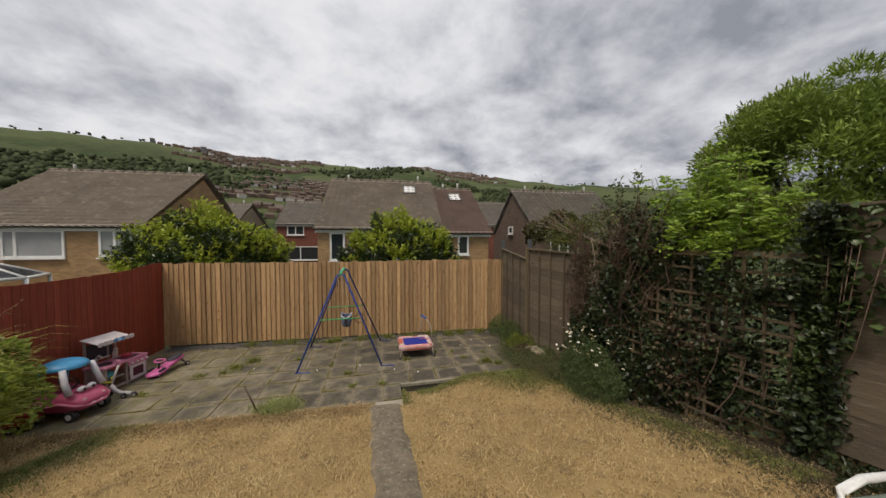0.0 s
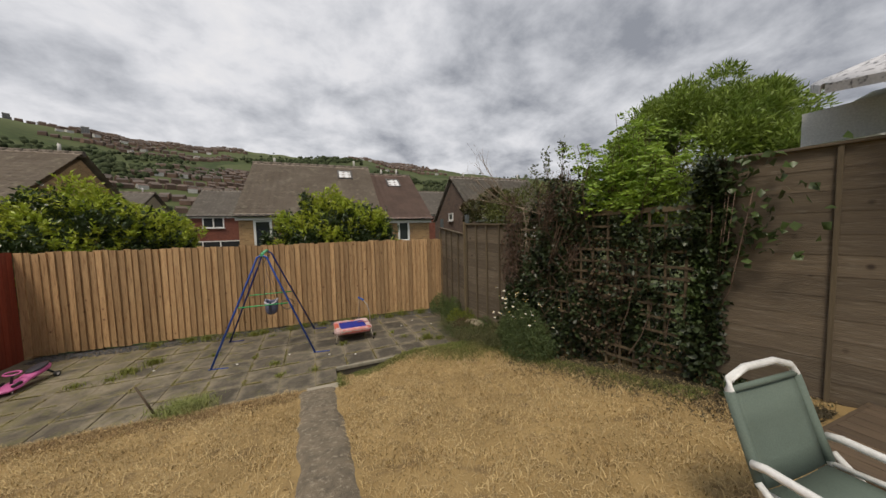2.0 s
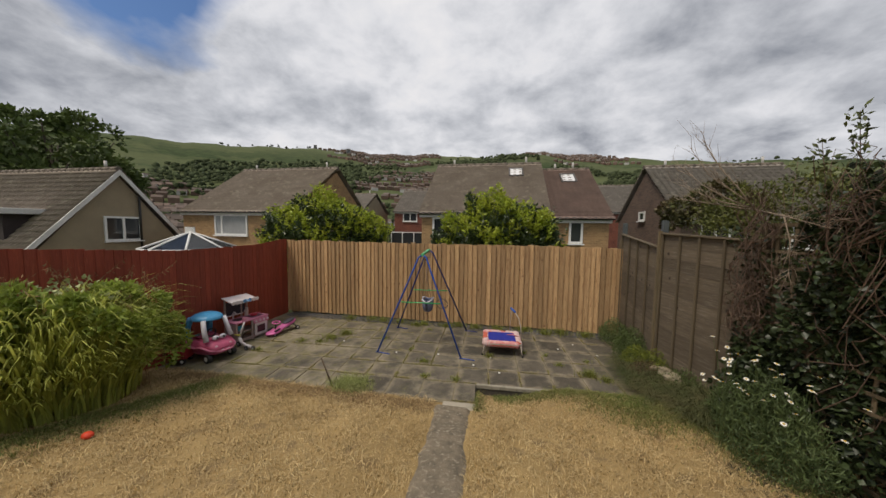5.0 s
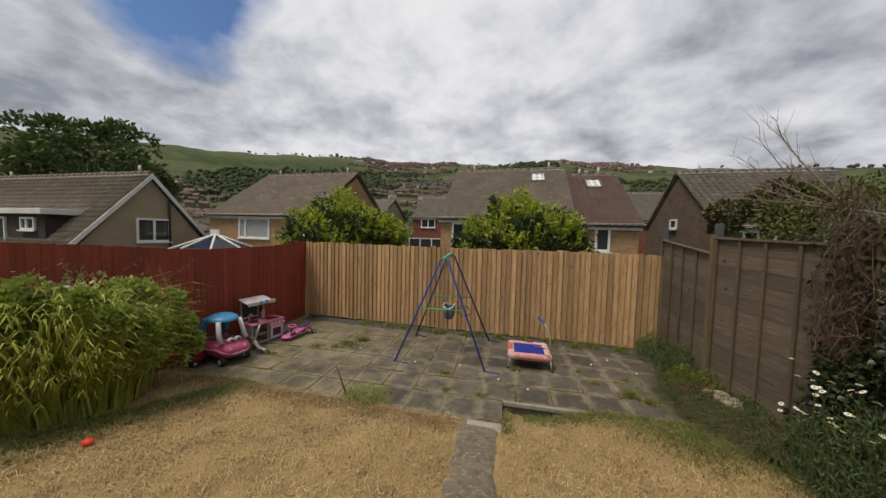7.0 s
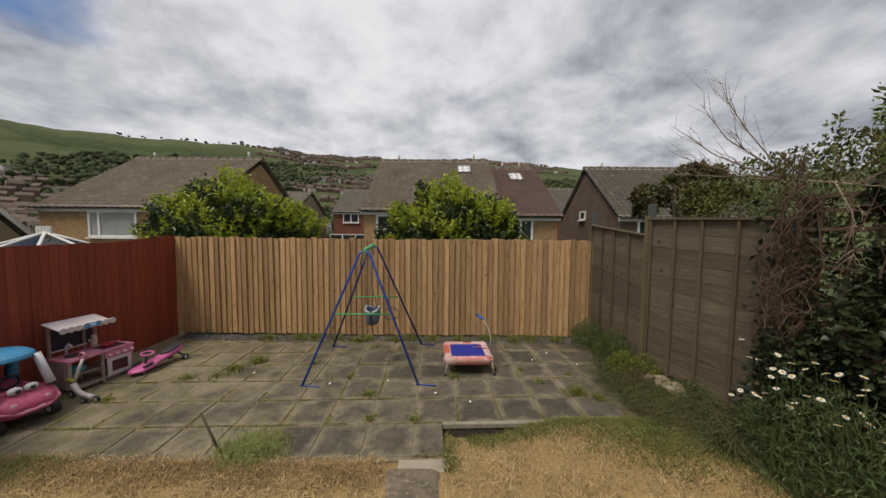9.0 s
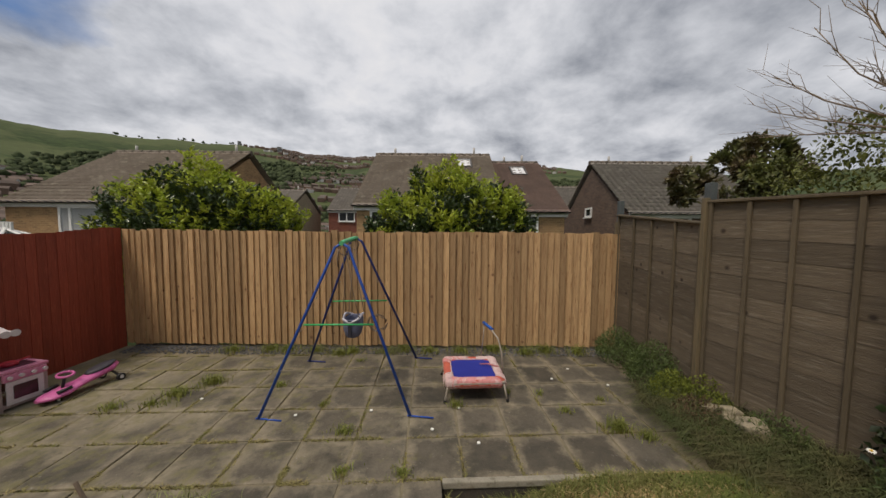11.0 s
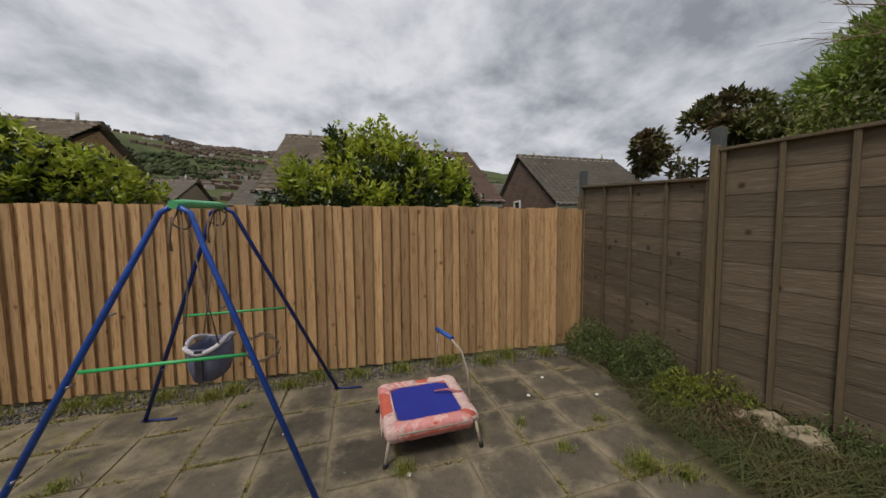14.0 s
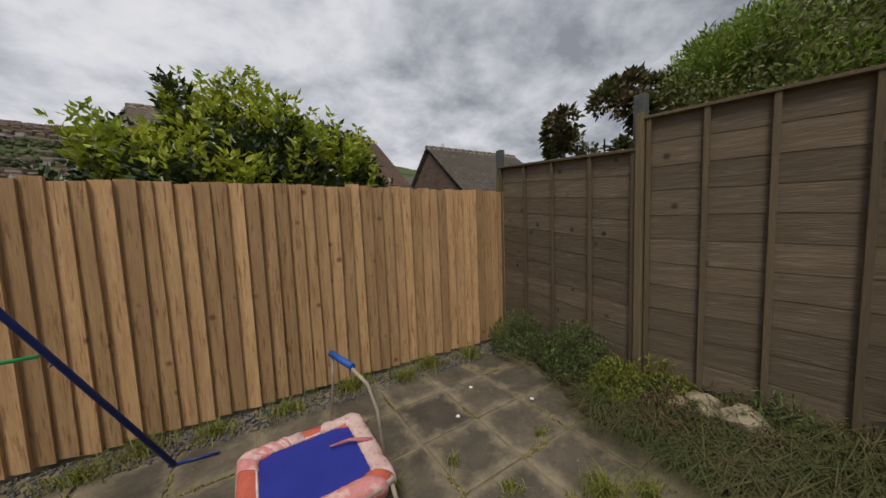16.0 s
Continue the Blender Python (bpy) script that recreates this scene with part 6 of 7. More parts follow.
def build_chair():
    white = mat("white_tube", (0.72, 0.72, 0.70), (0.62, 0.62, 0.60), 5, 0.35, 0.1)
    sling = mat("grey_green_sling", (0.135, 0.175, 0.145), (0.11, 0.145, 0.12), 3, 0.75, 0.35, 160)
    c = thing("garden_chair", pose(4.41, 2.17, 0.59, 0, 0, -4) @ Matrix.Scale(1.08, 4), "white metal garden chair with a grey-green sling", "chair")
    z0 = 0.0
    w = 0.225

    def fabric(pts, name):
        bm = bmesh.new()
        rows = [[bm.verts.new((x, y, z - 0.012 * (1 - (x / w) ** 2))) for x in np.linspace(-w + 0.012, w - 0.012, 9)] for y, z in pts]
        for a, b in zip(rows, rows[1:]):
            for q in range(8):
                bm.faces.new((a[q], a[q + 1], b[q + 1], b[q])).smooth = True
        bmesh.ops.recalc_face_normals(bm, faces=bm.faces)
        bmesh.ops.solidify(bm, geom=bm.faces, thickness=0.005)
        return part(name, bm, sling, c)

    fabric([(0.0, 0.36), (0.03, 0.45), (0.07, 0.58), (0.115, 0.70)], "backrest")
    fabric([(-0.42, 0.40), (-0.3, 0.38), (-0.15, 0.36), (0.0, 0.355)], "seat")
    part("back_frame", tube([(-w, -0.01, 0.34), (-w, 0.03, 0.45), (-w, 0.118, 0.71), (-w + 0.02, 0.128, 0.745), (-0.1, 0.135, 0.775), (0.1, 0.135, 0.775), (w - 0.02, 0.128, 0.745), (w, 0.118, 0.71), (w, 0.03, 0.45), (w, -0.01, 0.34)], 0.016, None, 9), white, c, "white tubular back frame")
    for s in (-1, 1):
        part("sleeve", tube([(s * w, 0.0, 0.37), (s * w, 0.03, 0.45), (s * w, 0.116, 0.70)], 0.0195, None, 9), sling, c, "grey-green fabric sleeve round the frame")
    part("back_rail", tube([(-w, 0.117, 0.705), (w, 0.117, 0.705)], 0.0135, None, 8), sling, c)
    for s in (-1, 1):
        x = s * (w + 0.025)
        part("armrest", tube([(x, 0.02, 0.46), (x, -0.02, 0.47), (x, -0.36, 0.46), (x, -0.43, 0.44)], 0.017, None, 9), white, c)
        part("leg", tube([(x, -0.41, 0.455), (x, -0.30, 0.26), (x, 0.12, 0.0)], 0.013, None, 8), white, c)
        part("leg", tube([(x, 0.0, 0.40), (x, -0.2, 0.22), (x, -0.46, 0.0)], 0.013, None, 8), white, c)
        part("seat_rail", tube([(s * w, -0.43, 0.405), (s * w, 0.0, 0.36)], 0.012, None, 8), white, c)
    part("stretcher", tube([(-w, -0.43, 0.40), (w, -0.43, 0.40)], 0.012, None, 8), white, c)


def build_shades():
    cloth = mat("white_canvas", (0.74, 0.74, 0.72), (0.66, 0.66, 0.64), 2, 0.85, 0.2, 60)
    steel = mat("grey_steel", (0.30, 0.30, 0.31), None, 6, 0.4, 0.1, metal=0.8)
    g = thing("gazebo", (8.62, 1.85, 0), "white canvas garden gazebo beyond the fence", "gazebo")
    r, zt = 1.35, 3.22
    bm = bmesh.new()
    n = 9
    grid = []
    for i in range(n):
        row = []
        for j in range(n):
            u, v = -1 + 2 * i / (n - 1), -1 + 2 * j / (n - 1)
            e = max(abs(u), abs(v))
            row.append(bm.verts.new((u * r, v * r, zt + 0.75 * (1 - e) - 0.05 * math.sin(math.pi * e))))
        grid.append(row)
    for i in range(n - 1):
        for j in range(n - 1):
            bm.faces.new((grid[i][j], grid[i + 1][j], grid[i + 1][j + 1], grid[i][j + 1])).smooth = True
    bmesh.ops.solidify(bm, geom=bm.faces, thickness=0.01)
    roof = part("canopy", bm, cloth, g)
    for a in range(4):
        bm = box(-r - 0.006, r + 0.006, -r - 0.014, -r - 0.006, zt - 0.33, zt + 0.01)
        bm.transform(Matrix.Rotation(a * math.pi / 2, 4, "Z"))
        part("valance", bm, cloth, roof)
    for sx in (-1, 1):
        for sy in (-1, 1):
            part("pole", tube([(sx * 1.3, sy * 1.3, -0.4), (sx * 1.3, sy * 1.3, zt)], 0.02, None, 8), steel, g)
    # patterned parasol over the decking
    print_m = mat("leaf_print_canvas", (0.62, 0.62, 0.64), (0.55, 0.55, 0.57), 6, 0.85, 0.1, 60, c=(0.07, 0.07, 0.08))
    p = thing("parasol", (7.10, 1.95, 0.60), "tilted open parasol with a grey and white print", "parasol")
    zc, rr = 2.75, 1.15
    tilt = Matrix.Translation((0, 0, zc)) @ Matrix.Rotation(radians(17), 4, Vector((0.36, -0.93, 0))) @ Matrix.Translation((0, 0, -zc))
    for k in range(8):
        a0, a1 = 2 * math.pi * k / 8, 2 * math.pi * (k + 1) / 8
        bm = bmesh.new()
        rows = []
        for q in range(6):
            t = q / 5
            am = 0.5 * (a0 + a1)
            sag = 0.05 * t
            row = []
            for s in range(5):
                a = a0 + (a1 - a0) * s / 4
                rad = rr * t * (math.cos((a1 - a0) / 2) / math.cos(a - am))
                row.append(bm.verts.new((rad * math.cos(a), rad * math.sin(a), zc + 0.26 * (1 - t ** 1.2) - sag * (1 - abs(2 * s / 4 - 1)))))
            rows.append(row)
        for u, v in zip(rows, rows[1:]):
            for s in range(4):
                bm.faces.new((u[s], u[s + 1], v[s + 1], v[s])).smooth = True
        bmesh.ops.remove_doubles(bm, verts=bm.verts, dist=0.0005)
        bmesh.ops.recalc_face_normals(bm, faces=bm.faces)
        bmesh.ops.solidify(bm, geom=bm.faces, thickness=0.006)
        bm.transform(tilt)
        part("canopy_panel", bm, print_m, p)
        part("rib", tube([tilt @ Vector((0, 0, zc + 0.25)), tilt @ Vector((rr * math.cos(a0) * 0.98, rr * math.sin(a0) * 0.98, zc - 0.02))], 0.008, None, 5), steel, p)
        m0 = 0.5 * (a0 + a1)
        part("fringe", box(-rr * 0.36, rr * 0.36, -0.004, 0.004, -0.07, 0.0, None, 0, tilt @ pose(rr * 0.93 * math.cos(m0), rr * 0.93 * math.sin(m0), zc - 0.01, 0, 0, math.degrees(m0) + 90)), print_m, p)
    part("pole", tube([(0, 0, 0), (0, 0, zc + 0.5)], 0.02, None, 8), steel, p)
    part("base", tube([(0, 0, 0), (0, 0, 0.06), (0, 0, 0.09)], 0.24, None, 20, 0.7), MATS["concrete_post"], p)


# ---- planting, weeds, grass ----
def build_beds():
    soil = mat("bed_soil", (0.06, 0.043, 0.028), (0.04, 0.03, 0.021), 6, 0.95, 0.9, 60, c=(0.12, 0.10, 0.05))
    xs, ys = np.linspace(4.3, 6.9, 40), np.linspace(5.3, 9.0, 50)
    X, Y = np.meshgrid(xs, ys, indexing="ij")
    left = 4.62 + 0.22 * (Y - 6.5) + 0.08 * np.sin(Y * 4)
    Xc = np.maximum(X, left)
    Z = 0.03 + 0.20 * smooth(0, 0.9, Xc - left) + 0.03 * np.sin(X * 9) * np.sin(Y * 8)
    Z = np.where(X < left - 0.02, -0.1, Z)
    low = np.maximum(lawn_z(X, Y) - 0.03, -0.1)
    Z = np.where(Y < 6.5, np.minimum(Z, low), Z)
    v = np.stack([Xc, Y, Z], -1).reshape(-1, 3)
    n = len(ys)
    i, j = np.meshgrid(np.arange(len(xs) - 1), np.arange(n - 1), indexing="ij")
    f = np.stack([i * n + j, (i + 1) * n + j, (i + 1) * n + j + 1, i * n + j + 1], -1).reshape(-1, 4)
    tagged(new("flower_bed", soft_mesh(v, f, "flower_bed", soil, True)), "weedy soil bed along the fence panels", "flower bed", kind="structure")
    # gravel strip at the foot of the back fence
    grav = mat("grey_gravel", (0.16, 0.16, 0.165), (0.09, 0.09, 0.095), 30, 0.85, 0.5, 90, island=0.5)
    bed = bmesh.new()
    box(-2.5, 5.22, 8.60, 9.12, -0.20, -0.012, bed)
    base = part("gravel_strip", bed, soil)
    tagged(base, "strip of grey gravel at the foot of the fence", "gravel", kind="structure")
    rng = np.random.default_rng(61)
    m = 5200
    c = np.stack([rng.uniform(-2.4, 5.1, m), 8.68 + rng.uniform(0, 0.32, m), rng.uniform(-0.008, 0.012, m)], 1)
    octa = np.array([[1, 0, 0], [0, 1, 0], [-1, 0, 0], [0, -1, 0], [0, 0, 0.7], [0, 0, -0.7]])
    s = rng.uniform(0.006, 0.015, (m, 1, 1))
    a = rng.uniform(0, 6.28, m)
    R = np.zeros((m, 3, 3))
    R[:, 0, 0], R[:, 0, 1], R[:, 1, 0], R[:, 1, 1], R[:, 2, 2] = np.cos(a), -np.sin(a), np.sin(a), np.cos(a), 1
    v = np.einsum("mij,kj->mki", R, octa) * s * rng.uniform(0.7, 1.4, (m, 6, 1)) + c[:, None, :]
    fc = np.array([[0, 1, 4], [1, 2, 4], [2, 3, 4], [3, 0, 4], [1, 0, 5], [2, 1, 5], [3, 2, 5], [0, 3, 5]])
    f = (fc[None] + (np.arange(m) * 6)[:, None, None]).reshape(-1, 3)
    tagged(new("gravel", soft_mesh(v.reshape(-1, 3), f, "gravel", grav)), "loose grey gravel stones", "gravel", kind="stuff")


def near_ok(x, y):
    """Where grass may grow on the lawn: not on the path, patio or deck."""
    l = 2.05 + 0.07 * (5.75 - y)
    r = 2.53 + 0.065 * (5.75 - y)
    on_path = (x > l + 0.02) & (x < r - 0.02) & (y < 5.75)
    step = (x > 2.04) & (x < 2.55) & (y > 5.66)
    front = np.where(x > 2.55, 6.33 + (x - 2.53) * 0.045, 5.90)
    return ~on_path & ~step & (y < front) & ~((x > 5.23) & (y < 2.6))


def build_grass():
    rng = np.random.default_rng(71)
    straw = mat("straw_blade", (0.54, 0.415, 0.215), (0.41, 0.30, 0.145), 1.4, 0.85, 0.0, 12, island=0.35, trans=0.2)
    n = 210000
    y = 6.60 - rng.uniform(0, 1, n) ** 1.25 * 6.3
    x = rng.uniform(-2.3, 6.5, n)
    ok = near_ok(x, y)
    clump = np.sin(x * 9.1 + np.sin(y * 7)) * np.sin(y * 8.3 + np.sin(x * 5)) + rng.normal(0, 0.8, n)
    ok &= clump > -0.75
    x, y = x[ok], y[ok]
    tagged(new("lawn_grass", blades(np.stack([x, y], 1), lawn_z(x, y) - 0.008, 0.05, 0.0065, "lawn_grass", straw, 1.5)), "parched straw-coloured grass blades", "grass", kind="stuff")
    green = mat("green_blade", (0.13, 0.17, 0.035), (0.20, 0.20, 0.06), 2, 0.7, 0.0, 12, island=0.35, trans=0.25)
    pts = []
    m = 9000
    pts.append(np.stack([rng.uniform(2.8, 5.2, m), 6.38 - np.abs(rng.normal(0, 0.12, m))], 1))
    m = 5200
    pts.append(np.stack([4.6 + rng.normal(0, 0.35, m), 6.18 - np.abs(rng.normal(0, 0.25, m))], 1))
    m = 5000
    yy = rng.uniform(3.2, 6.0, m)
    pts.append(np.stack([np.interp(yy, [3.2, 4.5, 5.6, 6.0], [5.85, 5.55, 5.25, 5.05]) - np.abs(rng.normal(0, 0.16, m)), yy], 1))
    m = 9000
    yy = rng.uniform(3.4, 5.85, m)
    pts.append(np.stack([-1.40 + np.abs(rng.normal(0, 0.22, m)) + 0.2 * (yy - 4.5), yy], 1))
    m = 900
    pts.append(np.stack([2.54 + rng.normal(0, 0.05, m) + 0.03, rng.uniform(5.7, 6.33, m)], 1))
    p = np.concatenate(pts)
    p = p[near_ok(p[:, 0], p[:, 1])]
    tagged(new("green_grass", blades(p, lawn_z(p[:, 0], p[:, 1]) - 0.008, 0.065, 0.006, "green_grass", green, 1.1)), "greener grass along the lawn edges", "grass", kind="stuff")
    # dark earth-coloured blades; the hedge's shade at its foot is in their colour
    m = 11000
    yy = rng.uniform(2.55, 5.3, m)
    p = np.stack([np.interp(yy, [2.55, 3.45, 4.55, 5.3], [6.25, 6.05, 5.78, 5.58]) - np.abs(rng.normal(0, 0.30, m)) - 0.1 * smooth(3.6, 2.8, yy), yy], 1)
    dark = mat("shaded_thatch", (0.085, 0.062, 0.034), (0.055, 0.05, 0.028), 2, 0.95, 0.0, 12, island=0.4)
    tagged(new("hedge_foot_thatch", blades(p, lawn_z(p[:, 0], p[:, 1]) - 0.004, 0.045, 0.010, "hedge_foot_thatch", dark, 2.0)), "dark brown thatch along the hedge foot, with the hedge's shade in its colour", "grass", kind="stuff")
    brown = mat("dead_brown_blade", (0.29, 0.19, 0.085), (0.20, 0.13, 0.06), 2, 0.9, 0.0, 12, island=0.35)
    m = 10000
    p = np.stack([rng.uniform(-1.8, 2.05, m), 5.80 - np.abs(rng.normal(0, 0.16, m))], 1)
    tagged(new("dead_edge_grass", blades(p, lawn_z(p[:, 0], p[:, 1]) - 0.005, 0.05, 0.006, "dead_edge_grass", brown, 1.6)), "dead brown grass at the patio edge", "grass", kind="stuff")


def tuft(name, x, y, z, r, n, h, m, label, lean=0.9, w=0.006, group="patio weeds"):
    a, q = RNG.uniform(0, 6.28, n), np.abs(RNG.normal(0, r * 0.55, n))
    p = np.stack([q * np.cos(a), q * np.sin(a) * 0.8], 1)
    t = thing(name, (x, y, z), label, "weeds", group)
    part("leaves", blades(p, np.zeros(n), h, w, "leaves", m, lean), None, t)
    return t


def build_patio_weeds():
    weed = mat("weed_blade", (0.17, 0.21, 0.035), (0.25, 0.25, 0.06), 5, 0.7, 0.0, 20, island=0.35, trans=0.25)
    moss = mat("moss_blade", (0.17, 0.165, 0.05), (0.27, 0.22, 0.095), 5, 0.85, 0.0, 20, island=0.35)
    spots = [(-0.47, 7.54, 0.2, 260, 0.1), (-0.27, 7.82, 0.16, 240, 0.12), (-0.57, 7.34, 0.16, 150, 0.07), (-0.92, 7.26, 0.13, 110, 0.08), (4.23, 6.99, 0.13, 240, 0.13), (4.42, 6.87, 0.12, 160, 0.1), (2.69, 7.36, 0.1, 100, 0.08), (0.58, 7.76, 0.12, 150, 0.06), (1.36, 8.44, 0.08, 70, 0.06), (1.62, 6.93, 0.12, 170, 0.07), (2.22, 6.45, 0.1, 150, 0.05), (1.74, 6.46, 0.1, 120, 0.05), (1.24, 7.36, 0.07, 70, 0.05), (3.67, 7.62, 0.07, 60, 0.06), (3.83, 7.28, 0.09, 80, 0.06), (3.29, 7.64, 0.06, 50, 0.07), (4.31, 7.5, 0.07, 60, 0.06), (-1.43, 6.74, 0.1, 120, 0.05)]
    for x, y, r, n, h in spots:
        tuft("weed_tuft", x, y, 0.0, r, n, h, weed, "tuft of green weeds growing between the slabs")
    tuft("weed_mound", 0.80, 5.96, 0.0, 0.30, 1900, 0.13, mat("weed_mound_blade", (0.20, 0.24, 0.06), (0.30, 0.31, 0.12), 5, 0.8, 0, 20, island=0.35, trans=0.2), "low mound of weeds and dry grass at the lawn edge", 1.2)
    for k in range(15):
        x = -0.6 + 0.37 * k + RNG.normal(0, 0.08)
        tuft("weed_tuft", x, 8.80 + RNG.normal(0, 0.05), 0.0, 0.19, 230, 0.11 if x < 3.5 else 0.15, weed, "yellow-green weeds at the foot of the fence")
    # moss and dry growth along the joints
    pts = []
    for i in range(-10, 7):
        for j in range(-2, 5):
            p = slab_xy(i, j)
            if p.x < -2.1 or p.x > 4.6 or (p.x > 2.5 and p.y < 6.38) or p.y < 5.92:
                continue
            for vec in (SLAB_U, SLAB_V):
                if RNG.random() < (0.85 if p.x < 1.5 else 0.55):
                    m = int(RNG.uniform(25, 330 if p.x < 1.5 else 190))
                    s = RNG.beta(1.2, 1.2, m) * SLAB * RNG.uniform(0.3, 1.0)
                    pts.append(np.array([[p.x, p.y]]) + s[:, None] * np.array([[vec.x, vec.y]]) + RNG.normal(0, 0.010, (m, 2)))
    p = np.concatenate(pts)
    tagged(new("joint_moss", blades(p, np.full(len(p), -0.014), 0.032, 0.008, "joint_moss", moss, 1.2)), "moss and dry weeds in the slab joints", "moss", kind="stuff")
    # small litter: white flower heads and pale bits
    white = mat("petal_white", (0.78, 0.77, 0.72), (0.7, 0.69, 0.64), 9, 0.7, 0.0)
    for x, y in ((2.71, 7.33), (4.26, 8.26), (3.94, 7.98), (1.79, 7.27), (1.04, 7.18), (2.86, 6.8), (-0.14, 7.46), (2.44, 6.98), (4.58, 7.83)):
        f = thing("fallen_flower", (x, y, 0.004), "fallen white daisy head on the slabs", "flower", "fallen flowers")
        part("petals", tube([(0, 0, 0), (0, 0, 0.008)], 0.018, None, 9, 0.8), white, f)
    st = thing("wooden_stake", (0.53, 5.93, 0), "thin leaning wooden stake at the patio edge", "stake")
    part("stake", tube([(0.02, 0, -0.05), (-0.15, -0.02, 0.40)], 0.012, None, 7, 0.9), wood("stake_wood", (0.12, 0.09, 0.06), (0.09, 0.065, 0.045)), st)
    o = thing("toy_ball", (-0.87, 4.16, 0.31), "small flattened orange-red ball on the grass", "ball")
    bm = bmesh.new()
    bmesh.ops.create_uvsphere(bm, u_segments=14, v_segments=8, radius=0.045, matrix=Matrix.Diagonal((1.1, 0.9, 0.75, 1)))
    part("ball", bm, mat("orange_red_plastic", (0.70, 0.06, 0.02), None, 5, 0.5, 0.1), o)


def build_clump():
    """Tall strappy clump in front of the red fence."""
    rng = np.random.default_rng(81)
    t = thing("strappy_clump", (-2.05, 4.55, 0.20), "big clump of arching strap leaves with tan plumes", "plant")
    strap = mat("strap_leaf", (0.50, 0.52, 0.12), (0.34, 0.38, 0.085), 2, 0.5, 0.0, 14, island=0.4, trans=0.42)
    n = 5400
    a, q = rng.uniform(0, 6.28, n), rng.uniform(0, 1, n) ** 0.5
    root = np.stack([0.60 * q * np.cos(a), 0.72 * q * np.sin(a), 0 * a], 1)
    out = np.stack([np.cos(a), np.sin(a), 0 * a], 1) * (0.14 + 0.30 * q)[:, None] + rng.normal(0, 0.24, (n, 3)) * np.array([1, 1, 0])
    h = rng.uniform(0.65, 1.3, n) * (1.08 - 0.62 * q ** 2.5)
    side = unit(np.cross(out + 1e-4, np.array([[0, 0, 1.0]]))) * rng.uniform(0.005, 0.011, n)[:, None]
    vs, fs = [], []
    steps = [(0, 0, 0.8), (0.35, 0.10, 1), (0.7, 0.36, 1), (0.95, 0.72, 0.8), (1.0, 1.0, 0.5), (0.95, 1.22, 0.05)]
    for zt, ot, w in steps:
        c = root + out * (ot * h)[:, None] * 0.85 + np.array([[0, 0, 1.0]]) * (zt * h)[:, None]
        vs.append(np.stack([c - side * w, c + side * w], 1))
    V = np.stack(vs, 1).reshape(n, -1, 3)
    base = np.arange(n)[:, None] * (2 * len(steps))
    for k in range(len(steps) - 1):
        fs.append(base + np.array([2 * k, 2 * k + 1, 2 * k + 3, 2 * k + 2]))
    part("strap_leaves", soft_mesh(V.reshape(-1, 3), np.concatenate(fs), "strap_leaves", strap), None, t)
    plume = mat("tan_plume", (0.30, 0.20, 0.10), (0.22, 0.14, 0.07), 4, 0.9, 0.0, 20, island=0.3)
    pts, oo = [], []
    for k in range(60):
        x, y = rng.normal(-0.25, 0.3), rng.uniform(-0.9, 0.95)
        hh = rng.uniform(1.15, 1.62)
        dx, dy = rng.normal(0.08, 0.14), rng.normal(0, 0.16)
        p0, p1, p2 = np.array([x, y, 0]), np.array([x + dx * 0.4, y + dy * 0.4, hh * 0.75]), np.array([x + dx * 1.4, y + dy * 1.4, hh])
        part("plume_stem", tube([p0, p1, p2], 0.004, None, 4, 0.4, False), plume, t)
        for s in np.linspace(0, 1, 22):
            pts.append(p1 + (p2 - p1) * s + rng.normal(0, 0.012, 3))
            oo.append(np.array([dx, dy, -0.2]) + rng.normal(0, 0.3, 3))
    part("plume_fluff", leaves(np.array(pts), np.array(oo), 0.06, 0.010, "plume_fluff", plume, 0.4, 0.5), None, t, "tan seed plumes")
    b = thing("bramble_bush", (-1.92, 5.18, 0.12), "rounded green shrub with pale flowers beside the strappy clump", "bush")
    m = mat("shrub_leaf", (0.32, 0.39, 0.07), (0.20, 0.27, 0.05), 3, 0.5, 0.0, 20, island=0.35, trans=0.4)
    p, o = lumpy(5200, (0, 0, 0.62), (0.52, 0.50, 0.62), 40, 7, -0.8)
    part("leaves", leaves(p, o, 0.065, 0.045, "leaves", m, 0.7, 0.2), None, b)
    p, o = lumpy(7000, (0.12, -0.55, 0.86), (0.56, 0.95, 0.58), 40, 8, -0.3)
    part("upper_leaves", leaves(p, o, 0.07, 0.045, "upper_leaves", m, 0.7, 0.2), None, b)
    pale = mat("pale_floret", (0.42, 0.45, 0.22), None, 6, 0.8, 0)
    p, o = lumpy(260, (0, -0.3, 0.85), (0.55, 0.85, 0.62), 40, 9, 0.2)
    part("florets", leaves(p, o, 0.05, 0.05, "florets", pale, 1.0, 0), None, b, "pale green florets")


